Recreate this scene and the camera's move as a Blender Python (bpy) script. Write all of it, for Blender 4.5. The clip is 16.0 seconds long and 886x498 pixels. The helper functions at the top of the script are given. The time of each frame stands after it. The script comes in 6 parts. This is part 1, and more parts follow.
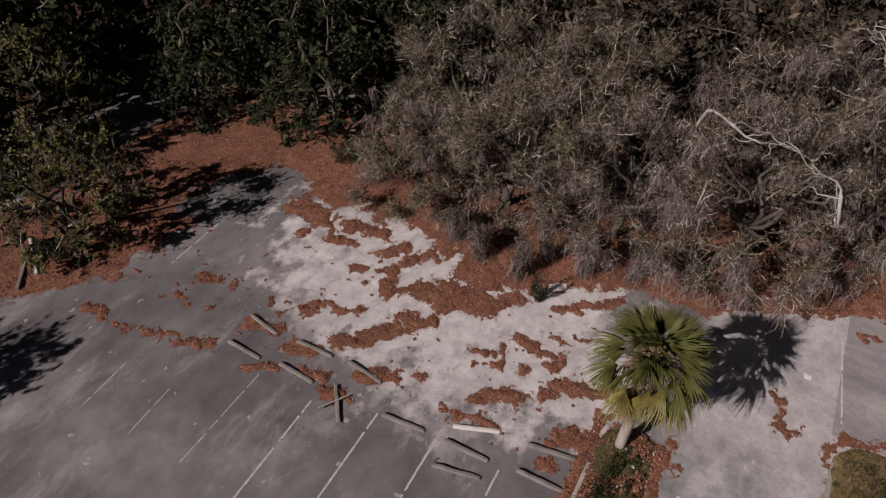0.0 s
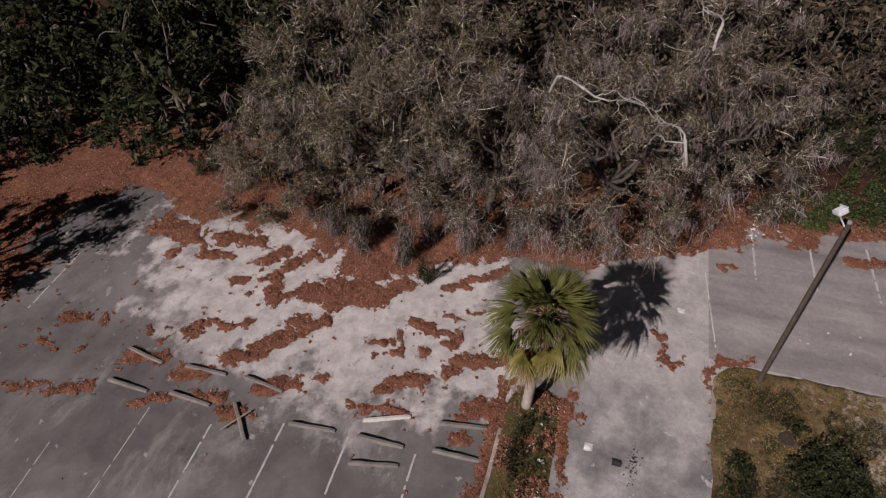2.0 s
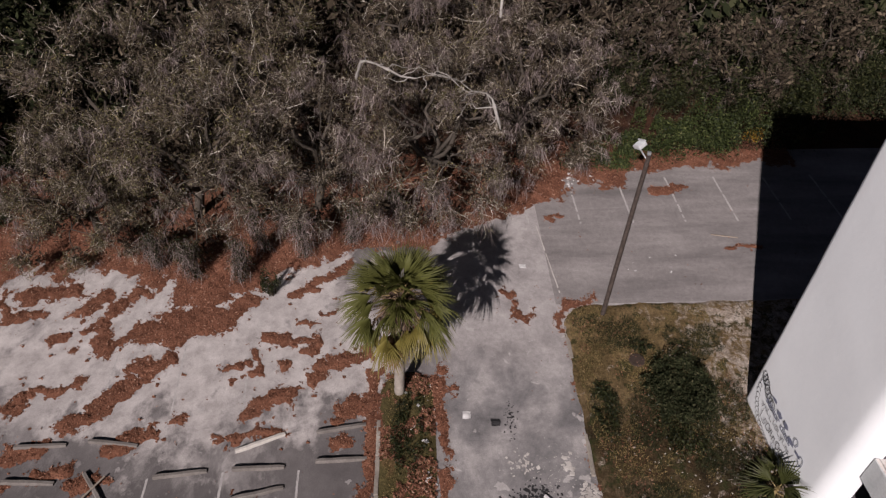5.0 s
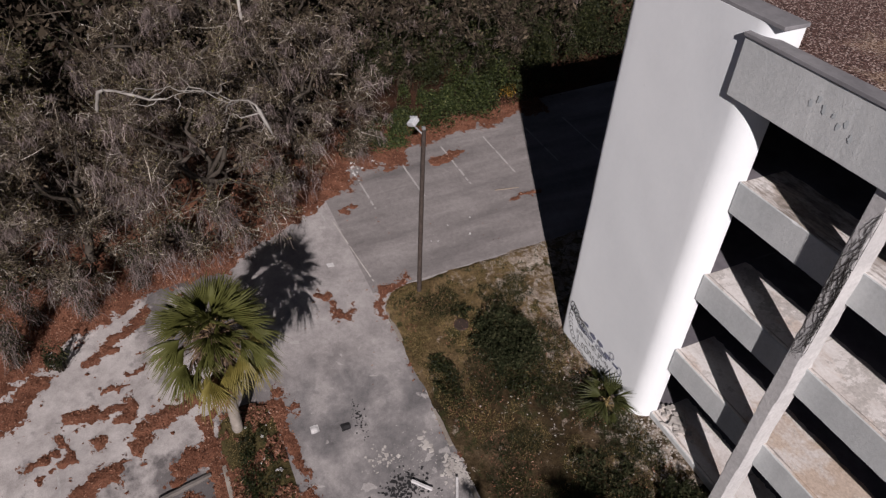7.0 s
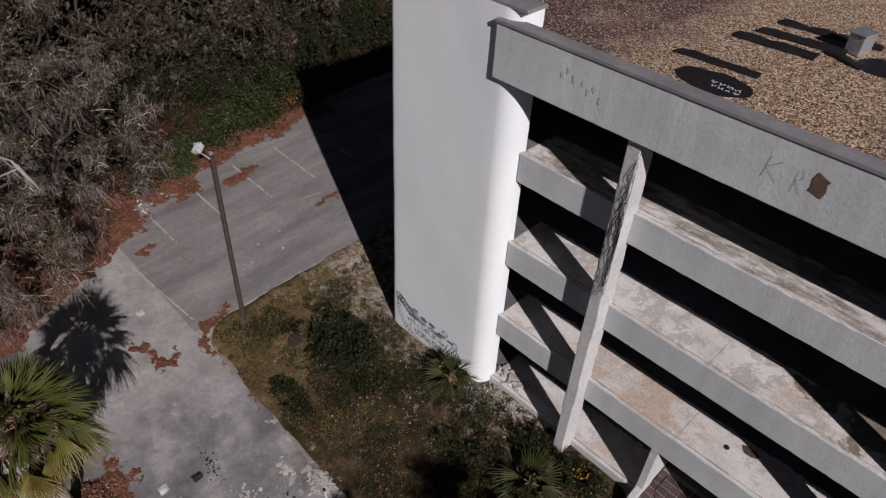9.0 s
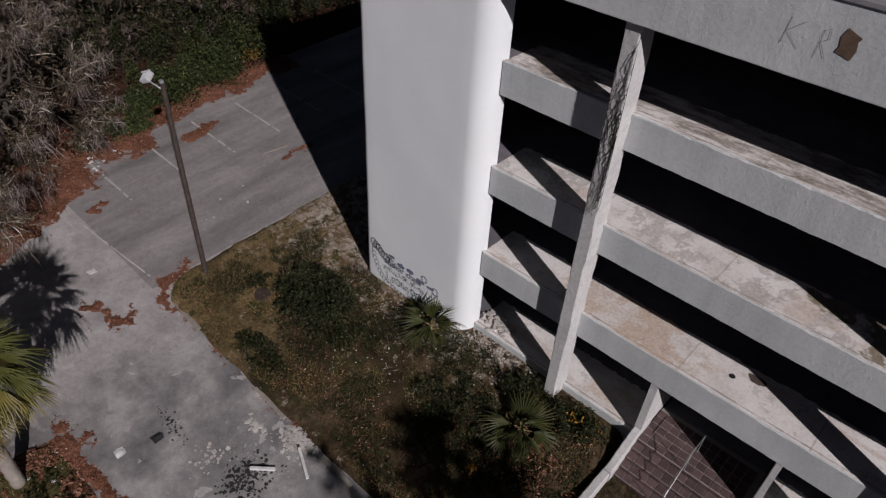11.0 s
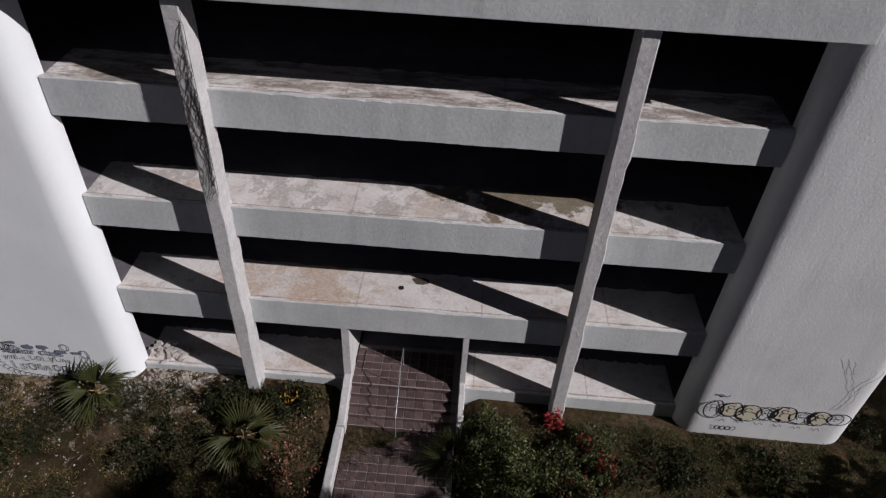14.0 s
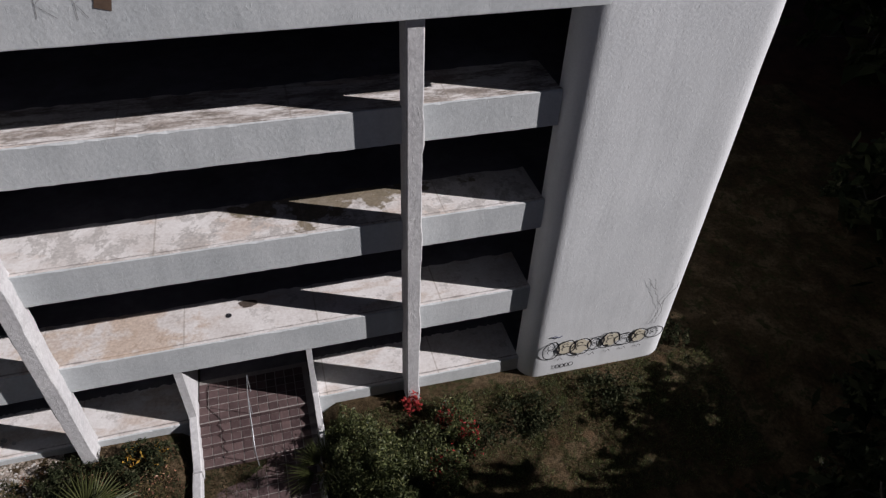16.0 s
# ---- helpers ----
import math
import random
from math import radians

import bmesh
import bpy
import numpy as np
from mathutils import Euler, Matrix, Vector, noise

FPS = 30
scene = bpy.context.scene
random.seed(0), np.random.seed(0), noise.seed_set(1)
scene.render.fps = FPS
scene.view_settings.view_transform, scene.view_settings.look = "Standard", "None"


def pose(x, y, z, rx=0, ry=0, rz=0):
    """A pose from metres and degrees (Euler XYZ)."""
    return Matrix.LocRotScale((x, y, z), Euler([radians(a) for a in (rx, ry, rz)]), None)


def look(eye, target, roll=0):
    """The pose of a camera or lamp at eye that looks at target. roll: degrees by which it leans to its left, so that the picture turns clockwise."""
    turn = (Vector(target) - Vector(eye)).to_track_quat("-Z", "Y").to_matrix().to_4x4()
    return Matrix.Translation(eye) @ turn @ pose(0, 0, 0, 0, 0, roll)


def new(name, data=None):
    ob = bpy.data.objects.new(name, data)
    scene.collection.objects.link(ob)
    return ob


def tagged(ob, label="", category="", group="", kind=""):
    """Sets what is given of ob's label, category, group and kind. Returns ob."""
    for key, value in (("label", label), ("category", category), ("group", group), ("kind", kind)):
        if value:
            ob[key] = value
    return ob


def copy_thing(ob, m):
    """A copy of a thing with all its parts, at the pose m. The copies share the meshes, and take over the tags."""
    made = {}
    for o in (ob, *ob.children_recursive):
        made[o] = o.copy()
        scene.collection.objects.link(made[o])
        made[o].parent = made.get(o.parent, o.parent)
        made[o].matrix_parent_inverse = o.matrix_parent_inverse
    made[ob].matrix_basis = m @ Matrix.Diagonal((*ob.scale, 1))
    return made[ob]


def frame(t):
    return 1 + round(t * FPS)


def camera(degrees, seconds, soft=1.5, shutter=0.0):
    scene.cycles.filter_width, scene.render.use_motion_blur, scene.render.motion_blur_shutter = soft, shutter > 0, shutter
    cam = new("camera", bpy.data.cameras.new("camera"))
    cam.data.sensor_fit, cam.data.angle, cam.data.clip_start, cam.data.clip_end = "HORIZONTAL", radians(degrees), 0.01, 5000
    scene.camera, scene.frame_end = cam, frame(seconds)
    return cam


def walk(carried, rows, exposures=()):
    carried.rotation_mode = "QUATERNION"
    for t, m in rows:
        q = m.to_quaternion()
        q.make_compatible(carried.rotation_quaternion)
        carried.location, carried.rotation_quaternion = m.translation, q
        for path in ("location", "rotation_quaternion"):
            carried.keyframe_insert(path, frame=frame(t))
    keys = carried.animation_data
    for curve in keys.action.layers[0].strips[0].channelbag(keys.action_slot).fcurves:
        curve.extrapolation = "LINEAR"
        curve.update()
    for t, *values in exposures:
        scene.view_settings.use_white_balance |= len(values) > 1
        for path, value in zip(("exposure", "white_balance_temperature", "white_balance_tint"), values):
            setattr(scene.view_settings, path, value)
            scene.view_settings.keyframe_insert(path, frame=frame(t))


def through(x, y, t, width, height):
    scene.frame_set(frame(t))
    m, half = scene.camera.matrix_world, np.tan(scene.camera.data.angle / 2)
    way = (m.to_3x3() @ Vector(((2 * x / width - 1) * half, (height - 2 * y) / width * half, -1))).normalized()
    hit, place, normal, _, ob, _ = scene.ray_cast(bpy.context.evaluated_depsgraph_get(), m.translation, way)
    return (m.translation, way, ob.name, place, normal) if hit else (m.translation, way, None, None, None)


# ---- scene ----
cam = camera(67.1, 16.0, 1.3)
PATH = [
    (0, (0.044, 0.133, 21.25), (-1.305, -0.575, 19.954), 3.7),
    (0.5, (0.122, 0.106, 21.097), (-1.304, -0.449, 19.808), 3.7),
    (1, (0.18, 0.098, 21.05), (-1.287, -0.337, 19.763), 3.5),
    (1.5, (0.205, 0.081, 21.045), (-1.27, -0.322, 19.755), 3.6),
    (2, (0.209, 0.083, 21.018), (-1.27, -0.293, 19.726), 3.5),
    (2.5, (0.139, 0.056, 21.005), (-1.353, -0.246, 19.708), 3.4),
    (3, (0.125, 0.025, 20.979), (-1.378, -0.211, 19.681), 3.4),
    (5.5, (0.111, -0.108, 20.551), (-1.418, 0.064, 19.273), 2.9),
    (6, (0.046, -0.088, 20.491), (-1.471, 0.17, 19.213), 2.7),
    (6.5, (-0.124, -0.208, 20.631), (-1.580, 0.268, 19.346), 3.0),
    (7, (-0.253, -0.168, 20.617), (-1.633, 0.502, 19.336), 2.6),
    (7.5, (-0.274, -0.145, 20.669), (-1.578, 0.666, 19.389), 2.4),
    (8, (-0.215, -0.202, 20.751), (-1.438, 0.728, 19.472), 2.7),
    (8.5, (-0.204, -0.206, 20.913), (-1.351, 0.817, 19.634), 2.7),
    (9, (-0.182, -0.225, 21.030), (-1.249, 0.887, 19.757), 3.0),
    (9.2, (-0.182, -0.235, 21.060), (-1.230, 0.895, 19.787), 3.0),
    (11.3, (-0.355, -0.215, 18.026), (-1.355, 0.946, 16.741), 3.4),
    (11.5, (-0.370, -0.235, 17.936), (-1.370, 0.926, 16.651), 3.4),
    (12, (-0.457, -0.404, 17.873), (-1.285, 0.892, 16.594), 4.1),
    (12.5, (-0.62, -0.162, 17.975), (-1.21, 1.241, 16.678), 3.7),
    (13, (-0.771, -0.26, 18.046), (-1.167, 1.211, 16.75), 3.7),
    (13.5, (-0.669, -0.31, 18.079), (-0.92, 1.196, 16.787), 3.5),
    (14, (-0.432, -0.168, 18.101), (-0.481, 1.362, 16.807), 3.2),
    (14.5, (-0.407, 0.034, 18.276), (-0.215, 1.538, 16.973), 3.3),
    (15, (-0.267, 0.007, 18.357), (0.114, 1.477, 17.055), 3.0),
    (15.5, (-0.063, 0.0, 18.386), (0.38, 1.45, 17.082), 2.4),
    (16, (-0.137, 0.13, 18.485), (0.309, 1.567, 17.167), 2.6),
]
walk(cam, [(t, look(eye, target, roll)) for t, eye, target, roll in PATH],
     [(0, 0.0, 6900, 23), (5.5, 0.0, 6850, 22), (7.5, -0.18, 6700, 20), (9, -0.38, 6600, 19), (11.5, -0.55, 6550, 19), (13, -0.5, 6500, 18), (14.5, -0.36, 6450, 18), (16, -0.08, 6400, 17)])
# ---- light ----
SUN_EL, SUN_TO = 31.4, Vector((0.919, -0.394, 0.0))
sun = new("sun", bpy.data.lights.new("sun", "SUN"))
sun.data.energy, sun.data.angle, sun.data.color = 5.0, radians(0.5), (1.0, 0.975, 0.95)
sun_way = Vector((SUN_TO.x * math.cos(radians(SUN_EL)), SUN_TO.y * math.cos(radians(SUN_EL)), math.sin(radians(SUN_EL))))
sun.matrix_world = look(sun_way * 60, (0, 0, 0))
world = bpy.data.worlds.new("sky")
scene.world = world
world.use_nodes = True
wn = world.node_tree
sky = wn.nodes.new("ShaderNodeTexSky")
sky.sky_type, sky.sun_disc = "NISHITA", False
sky.sun_elevation, sky.sun_rotation = radians(SUN_EL), math.atan2(SUN_TO.x, SUN_TO.y)
sky.air_density, sky.dust_density, sky.ozone_density = 0.125, 0.05, 0.2
wn.nodes["Background"].inputs["Strength"].default_value = 0.05
haze = wn.nodes.new("ShaderNodeHueSaturation")
haze.inputs["Saturation"].default_value = 0.8
wn.links.new(sky.outputs["Color"], haze.inputs["Color"])
wn.links.new(haze.outputs["Color"], wn.nodes["Background"].inputs["Color"])


# ---- materials ----
def material(name, rough=0.85, metal=0.0, spec=0.3):
    m = bpy.data.materials.new(name)
    m.use_nodes = True
    b = m.node_tree.nodes["Principled BSDF"]
    b.inputs["Roughness"].default_value, b.inputs["Metallic"].default_value = rough, metal
    b.inputs["Specular IOR Level"].default_value = spec
    return m, m.node_tree, b


def link(nt, a, b):
    nt.links.new(a, b)


def place_of(nt, stretch=(1, 1, 1)):
    geo = nt.nodes.new("ShaderNodeNewGeometry")
    mp = nt.nodes.new("ShaderNodeMapping")
    mp.inputs["Scale"].default_value = stretch
    link(nt, geo.outputs["Position"], mp.inputs["Vector"])
    return mp.outputs["Vector"]


def noise_of(nt, vec, scale, detail=6.0, rough=0.6, warp=0.0):
    n = nt.nodes.new("ShaderNodeTexNoise")
    n.inputs["Scale"].default_value, n.inputs["Detail"].default_value = scale, detail
    n.inputs["Roughness"].default_value, n.inputs["Distortion"].default_value = rough, warp
    link(nt, vec, n.inputs["Vector"])
    return n.outputs["Fac"]


def ramp_of(nt, fac, stops):
    r = nt.nodes.new("ShaderNodeValToRGB")
    while len(r.color_ramp.elements) < len(stops):
        r.color_ramp.elements.new(0.5)
    for e, (p, c) in zip(r.color_ramp.elements, stops):
        e.position = p
        e.color = (*c, 1) if len(c) == 3 else c
    link(nt, fac, r.inputs["Fac"])
    return r.outputs["Color"]


def grey(v):
    return (v, v, v)


def mix_of(nt, fac, a, b, mode="MIX"):
    n = nt.nodes.new("ShaderNodeMix")
    n.data_type, n.blend_type = "RGBA", mode
    for socket, value in ((n.inputs["Factor"], fac), (n.inputs["A"], a), (n.inputs["B"], b)):
        if isinstance(value, (int, float)):
            socket.default_value = value
        elif isinstance(value, tuple):
            socket.default_value = (*value, 1)
        else:
            link(nt, value, socket)
    return n.outputs["Result"]


def maths(nt, op, a, b=0.0):
    n = nt.nodes.new("ShaderNodeMath")
    n.operation = op
    for socket, value in zip(n.inputs, (a, b)):
        if isinstance(value, (int, float)):
            socket.default_value = value
        else:
            link(nt, value, socket)
    return n.outputs[0]


def bump_of(nt, bsdf, height, strength, distance):
    n = nt.nodes.new("ShaderNodeBump")
    n.inputs["Strength"].default_value, n.inputs["Distance"].default_value = strength, distance
    link(nt, height, n.inputs["Height"])
    link(nt, n.outputs["Normal"], bsdf.inputs["Normal"])


def shade(nt, bsdf, colour):
    link(nt, colour, bsdf.inputs["Base Color"])


def rough_paint(name, dark, light, grain=9.0, stain=0.35, bump=0.02, streak=True, grainy=0.22):
    """Painted rough stucco or concrete: two tones, streaks down the wall, fine relief."""
    m, nt, b = material(name, 0.85, 0.0, 0.2)
    p = place_of(nt)
    c = ramp_of(nt, noise_of(nt, p, stain, 5), [(0.3, dark), (0.7, light)])
    if streak:
        s = noise_of(nt, place_of(nt, (1.6, 1.6, 0.12)), 1.1, 4)
        c = mix_of(nt, ramp_of(nt, s, [(0.45, grey(0)), (0.75, grey(0.35))]), c, tuple(v * 0.72 for v in dark))
    fine = noise_of(nt, p, grain, 6, 0.65)
    c = mix_of(nt, grainy, c, ramp_of(nt, fine, [(0.25, grey(0.12)), (0.75, grey(0.95))]), "OVERLAY")
    pit = noise_of(nt, p, 3.1, 4, 0.7, 0.4)
    c = mix_of(nt, ramp_of(nt, pit, [(0.66, grey(0)), (0.72, grey(1.5 * grainy))]), c, tuple(v * 0.5 for v in dark))
    shade(nt, b, c)
    trowel = noise_of(nt, place_of(nt, (1.0, 1.0, 0.6)), 7.5, 4, 0.55, 0.8)
    ridge = ramp_of(nt, trowel, [(0.6, grey(0)), (0.66, grey(1)), (0.7, grey(0.2))])
    relief = maths(nt, "ADD", maths(nt, "MULTIPLY", fine, 0.7), maths(nt, "MULTIPLY", ridge, 0.14))
    bump_of(nt, b, relief, 0.9, bump)
    return m


M_TOWER = rough_paint("white_stucco", (0.73, 0.775, 0.795), (0.79, 0.83, 0.845), 5.0, 0.25, 0.006, False, 0.06)
M_TOWER_OLD = rough_paint("old_white_stucco", (0.62, 0.64, 0.646), (0.708, 0.728, 0.732), 14.0, 0.4, 0.014, True, 0.13)
M_GREYST = rough_paint("grey_stucco", (0.455, 0.484, 0.49), (0.575, 0.6, 0.6), 12.0, 0.5, 0.012, True, 0.13)
M_COL = rough_paint("column_paint", (0.46, 0.46, 0.465), (0.57, 0.57, 0.565), 8.0, 0.8, 0.03)
# inner concrete, coloured dark to stand for the shade in the rooms
M_INNER = rough_paint("shade_toned_concrete", (0.1, 0.095, 0.108), (0.2, 0.19, 0.21), 3.0, 0.4, 0.02)
M_CAP = rough_paint("cap_metal", (0.17, 0.17, 0.18), (0.24, 0.24, 0.25), 5.0, 0.7, 0.004, False)
M_STOP = rough_paint("old_concrete", (0.11, 0.1, 0.092), (0.2, 0.185, 0.172), 14.0, 1.5, 0.01, False)
M_STOPW = rough_paint("pale_concrete", (0.42, 0.4, 0.37), (0.55, 0.53, 0.49), 14.0, 1.5, 0.01, False)
M_KERB = rough_paint("kerb_concrete", (0.17, 0.15, 0.13), (0.36, 0.33, 0.29), 10.0, 1.2, 0.01, False)
M_RUBBLE = rough_paint("rubble", (0.33, 0.31, 0.29), (0.58, 0.56, 0.53), 10.0, 2.0, 0.01, False)


def slab_floor():
    """Weathered floor slab: pale screed with brown damp stains, peeling white and grey."""
    m, nt, b = material("slab_floor", 0.8)
    p = place_of(nt)
    c = ramp_of(nt, noise_of(nt, p, 0.8, 6, 0.6, 0.3), [(0.3, (0.56, 0.52, 0.49)), (0.5, (0.7, 0.675, 0.655)), (0.7, (0.8, 0.785, 0.77))])
    s = noise_of(nt, place_of(nt, (0.5, 1.3, 1.0)), 0.7, 5, 0.65, 0.1)
    c = mix_of(nt, ramp_of(nt, s, [(0.54, grey(0)), (0.64, grey(0.5)), (0.75, grey(0.2))]), c, (0.45, 0.32, 0.23))
    d = noise_of(nt, p, 1.9, 6, 0.7, 0.1)
    c = mix_of(nt, ramp_of(nt, d, [(0.58, grey(0)), (0.63, grey(0.5))]), c, (0.4, 0.38, 0.36))
    xyz = nt.nodes.new("ShaderNodeSeparateXYZ")
    link(nt, p, xyz.inputs["Vector"])
    top = maths(nt, "GREATER_THAN", xyz.outputs["Z"], 10.0)
    grime = ramp_of(nt, noise_of(nt, place_of(nt, (0.5, 1.8, 1.0)), 1.7, 8, 0.74, 0.1), [(0.44, grey(0)), (0.56, grey(0.9))])
    c = mix_of(nt, maths(nt, "MULTIPLY", top, grime), c, ramp_of(nt, d, [(0.35, (0.13, 0.105, 0.085)), (0.65, (0.36, 0.315, 0.28))]))
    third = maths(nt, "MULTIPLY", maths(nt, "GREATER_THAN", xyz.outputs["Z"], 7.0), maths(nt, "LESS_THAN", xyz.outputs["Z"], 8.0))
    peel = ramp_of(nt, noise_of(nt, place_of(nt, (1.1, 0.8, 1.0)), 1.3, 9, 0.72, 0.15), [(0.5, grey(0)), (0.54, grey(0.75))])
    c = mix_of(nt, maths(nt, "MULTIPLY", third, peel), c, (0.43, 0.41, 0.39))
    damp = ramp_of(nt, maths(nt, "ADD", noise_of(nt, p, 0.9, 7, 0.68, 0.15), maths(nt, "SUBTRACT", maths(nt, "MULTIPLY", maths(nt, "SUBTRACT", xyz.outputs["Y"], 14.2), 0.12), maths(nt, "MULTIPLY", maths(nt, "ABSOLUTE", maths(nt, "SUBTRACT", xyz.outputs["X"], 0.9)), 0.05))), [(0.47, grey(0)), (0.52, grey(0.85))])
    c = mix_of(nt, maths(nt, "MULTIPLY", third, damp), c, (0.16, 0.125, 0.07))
    lip = ramp_of(nt, maths(nt, "ADD", maths(nt, "ABSOLUTE", maths(nt, "SUBTRACT", xyz.outputs["Y"], 13.68)), maths(nt, "MULTIPLY", maths(nt, "SUBTRACT", d, 0.5), 0.12)), [(0.012, grey(0.75)), (0.045, grey(0))])
    c = mix_of(nt, lip, c, (0.16, 0.14, 0.125))
    # a rust-tan stain on the second floor, and the joints between the poured bays
    second = maths(nt, "MULTIPLY", maths(nt, "GREATER_THAN", xyz.outputs["Z"], 3.0), maths(nt, "LESS_THAN", xyz.outputs["Z"], 5.0))
    tan = ramp_of(nt, maths(nt, "SUBTRACT", noise_of(nt, p, 0.8, 7, 0.66, 0.2), maths(nt, "MULTIPLY", maths(nt, "ABSOLUTE", maths(nt, "ADD", xyz.outputs["X"], 5.0)), 0.07)), [(0.34, grey(0)), (0.46, grey(0.65))])
    c = mix_of(nt, maths(nt, "MULTIPLY", second, tan), c, (0.42, 0.29, 0.19))
    bay = maths(nt, "ABSOLUTE", maths(nt, "SUBTRACT", maths(nt, "FRACT", maths(nt, "ADD", maths(nt, "MULTIPLY", xyz.outputs["X"], 0.27), 0.4)), 0.5))
    c = mix_of(nt, ramp_of(nt, maths(nt, "ADD", bay, maths(nt, "MULTIPLY", maths(nt, "SUBTRACT", d, 0.5), 0.006)), [(0.003, grey(0.55)), (0.008, grey(0))]), c, (0.3, 0.26, 0.22))
    fine = noise_of(nt, p, 12, 5)
    c = mix_of(nt, 0.3, c, ramp_of(nt, fine, [(0.3, grey(0.2)), (0.7, grey(0.9))]), "OVERLAY")
    shade(nt, b, c)
    bump_of(nt, b, fine, 0.5, 0.01)
    return m


M_SLAB = slab_floor()


def asphalt():
    """Worn asphalt: mid grey with tyre-dark bands and drifts of pale sand over the field near the trees."""
    m, nt, b = material("asphalt", 0.92, 0.0, 0.15)
    p = place_of(nt)
    big = noise_of(nt, p, 0.16, 6, 0.6, 0.4)
    c = ramp_of(nt, big, [(0.32, (0.088, 0.081, 0.082)), (0.52, (0.124, 0.116, 0.116)), (0.7, (0.185, 0.173, 0.172))])
    mid = noise_of(nt, place_of(nt, (1.0, 1.2, 1)), 0.75, 6, 0.6, 0.1)
    c = mix_of(nt, 0.55, c, ramp_of(nt, mid, [(0.3, grey(0.3)), (0.7, grey(0.68))]), "OVERLAY")
    xyz = nt.nodes.new("ShaderNodeSeparateXYZ")
    link(nt, p, xyz.inputs["Vector"])
    x, y = xyz.outputs["X"], xyz.outputs["Y"]
    # sandy field: an oval between the lot and the trees
    ex = maths(nt, "DIVIDE", maths(nt, "ADD", maths(nt, "ADD", x, 19.5), maths(nt, "MULTIPLY", y, -0.10)), 6.2)
    ey = maths(nt, "DIVIDE", maths(nt, "ADD", y, 10.0), 10.5)
    r2 = maths(nt, "ADD", maths(nt, "MULTIPLY", ex, ex), maths(nt, "MULTIPLY", ey, ey))
    ragged = maths(nt, "ADD", r2, maths(nt, "MULTIPLY", maths(nt, "SUBTRACT", mid, 0.5), 4.0))
    ragged = maths(nt, "ADD", ragged, maths(nt, "MULTIPLY", maths(nt, "SUBTRACT", noise_of(nt, p, 2.6, 5, 0.7), 0.5), 1.2))
    sand = ramp_of(nt, maths(nt, "MULTIPLY", ragged, 0.5), [(0.3, grey(0.95)), (0.62, grey(0))])
    c = mix_of(nt, sand, c, ramp_of(nt, noise_of(nt, p, 1.3, 6, 0.7), [(0.3, (0.29, 0.272, 0.263)), (0.5, (0.44, 0.415, 0.405)), (0.7, (0.56, 0.537, 0.523))]))
    # thin drifts of sand all over
    drift = ramp_of(nt, noise_of(nt, place_of(nt, (0.6, 1.2, 1)), 0.33, 8, 0.72, 0.25), [(0.54, grey(0)), (0.68, grey(0.6))])
    c = mix_of(nt, drift, c, (0.31, 0.295, 0.29))
    spots = ramp_of(nt, noise_of(nt, p, 1.7, 3, 0.5, 0.2), [(0.7, grey(0)), (0.72, grey(0.55))])
    c = mix_of(nt, spots, c, (0.38, 0.365, 0.36))
    tar = ramp_of(nt, noise_of(nt, p, 0.9, 5, 0.7, 0.9), [(0.26, grey(0.75)), (0.31, grey(0))])
    c = mix_of(nt, tar, c, (0.07, 0.07, 0.072))
    # the drive: bluish worn grey with pale blotches near the kerb, sandier where it meets the lot
    drive = ramp_of(nt, maths(nt, "ADD", maths(nt, "MULTIPLY", y, 0.25), maths(nt, "MULTIPLY", mid, 0.5)), [(0.4, grey(0)), (0.7, grey(0.85))])
    blot = noise_of(nt, p, 0.62, 9, 0.62, 0.12)
    sandy = ramp_of(nt, blot, [(0.3, (0.245, 0.232, 0.229)), (0.48, (0.37, 0.351, 0.346)), (0.66, (0.46, 0.44, 0.432))])
    worn = ramp_of(nt, blot, [(0.32, (0.118, 0.116, 0.12)), (0.45, (0.2, 0.195, 0.197)), (0.55, (0.27, 0.26, 0.26)), (0.62, (0.37, 0.355, 0.35))])
    near = ramp_of(nt, maths(nt, "ADD", maths(nt, "MULTIPLY", maths(nt, "ADD", x, 18.6), 0.3), maths(nt, "MULTIPLY", maths(nt, "SUBTRACT", mid, 0.5), 1.6)), [(0.0, grey(0)), (0.6, grey(1))])
    way = mix_of(nt, near, sandy, worn)
    pale = ramp_of(nt, noise_of(nt, p, 1.15, 4, 0.5, 0.35), [(0.645, grey(0)), (0.665, grey(0.75))])
    way = mix_of(nt, pale, way, (0.48, 0.463, 0.452))
    # the far lot: newer and smoother, with soft bands along the aisle
    newer = maths(nt, "MULTIPLY", maths(nt, "GREATER_THAN", y, 6.5), maths(nt, "LESS_THAN", x, -20.9))
    bands = noise_of(nt, place_of(nt, (0.9, 0.16, 1.0)), 0.9, 6, 0.6, 0.3)
    smooth = ramp_of(nt, bands, [(0.3, (0.125, 0.117, 0.116)), (0.45, (0.2, 0.187, 0.184)), (0.6, (0.275, 0.258, 0.253)), (0.72, (0.36, 0.34, 0.333))])
    way = mix_of(nt, maths(nt, "MULTIPLY", newer, 0.85), way, smooth)
    grain = noise_of(nt, p, 4.5, 6, 0.7, 0.3)
    way = mix_of(nt, 0.38, way, ramp_of(nt, grain, [(0.3, grey(0.28)), (0.7, grey(0.7))]), "OVERLAY")
    c = mix_of(nt, drive, c, way)
    fine = noise_of(nt, p, 34, 4, 0.7)
    c = mix_of(nt, 0.35, c, ramp_of(nt, fine, [(0.3, grey(0.25)), (0.7, grey(0.8))]), "OVERLAY")
    shade(nt, b, c)
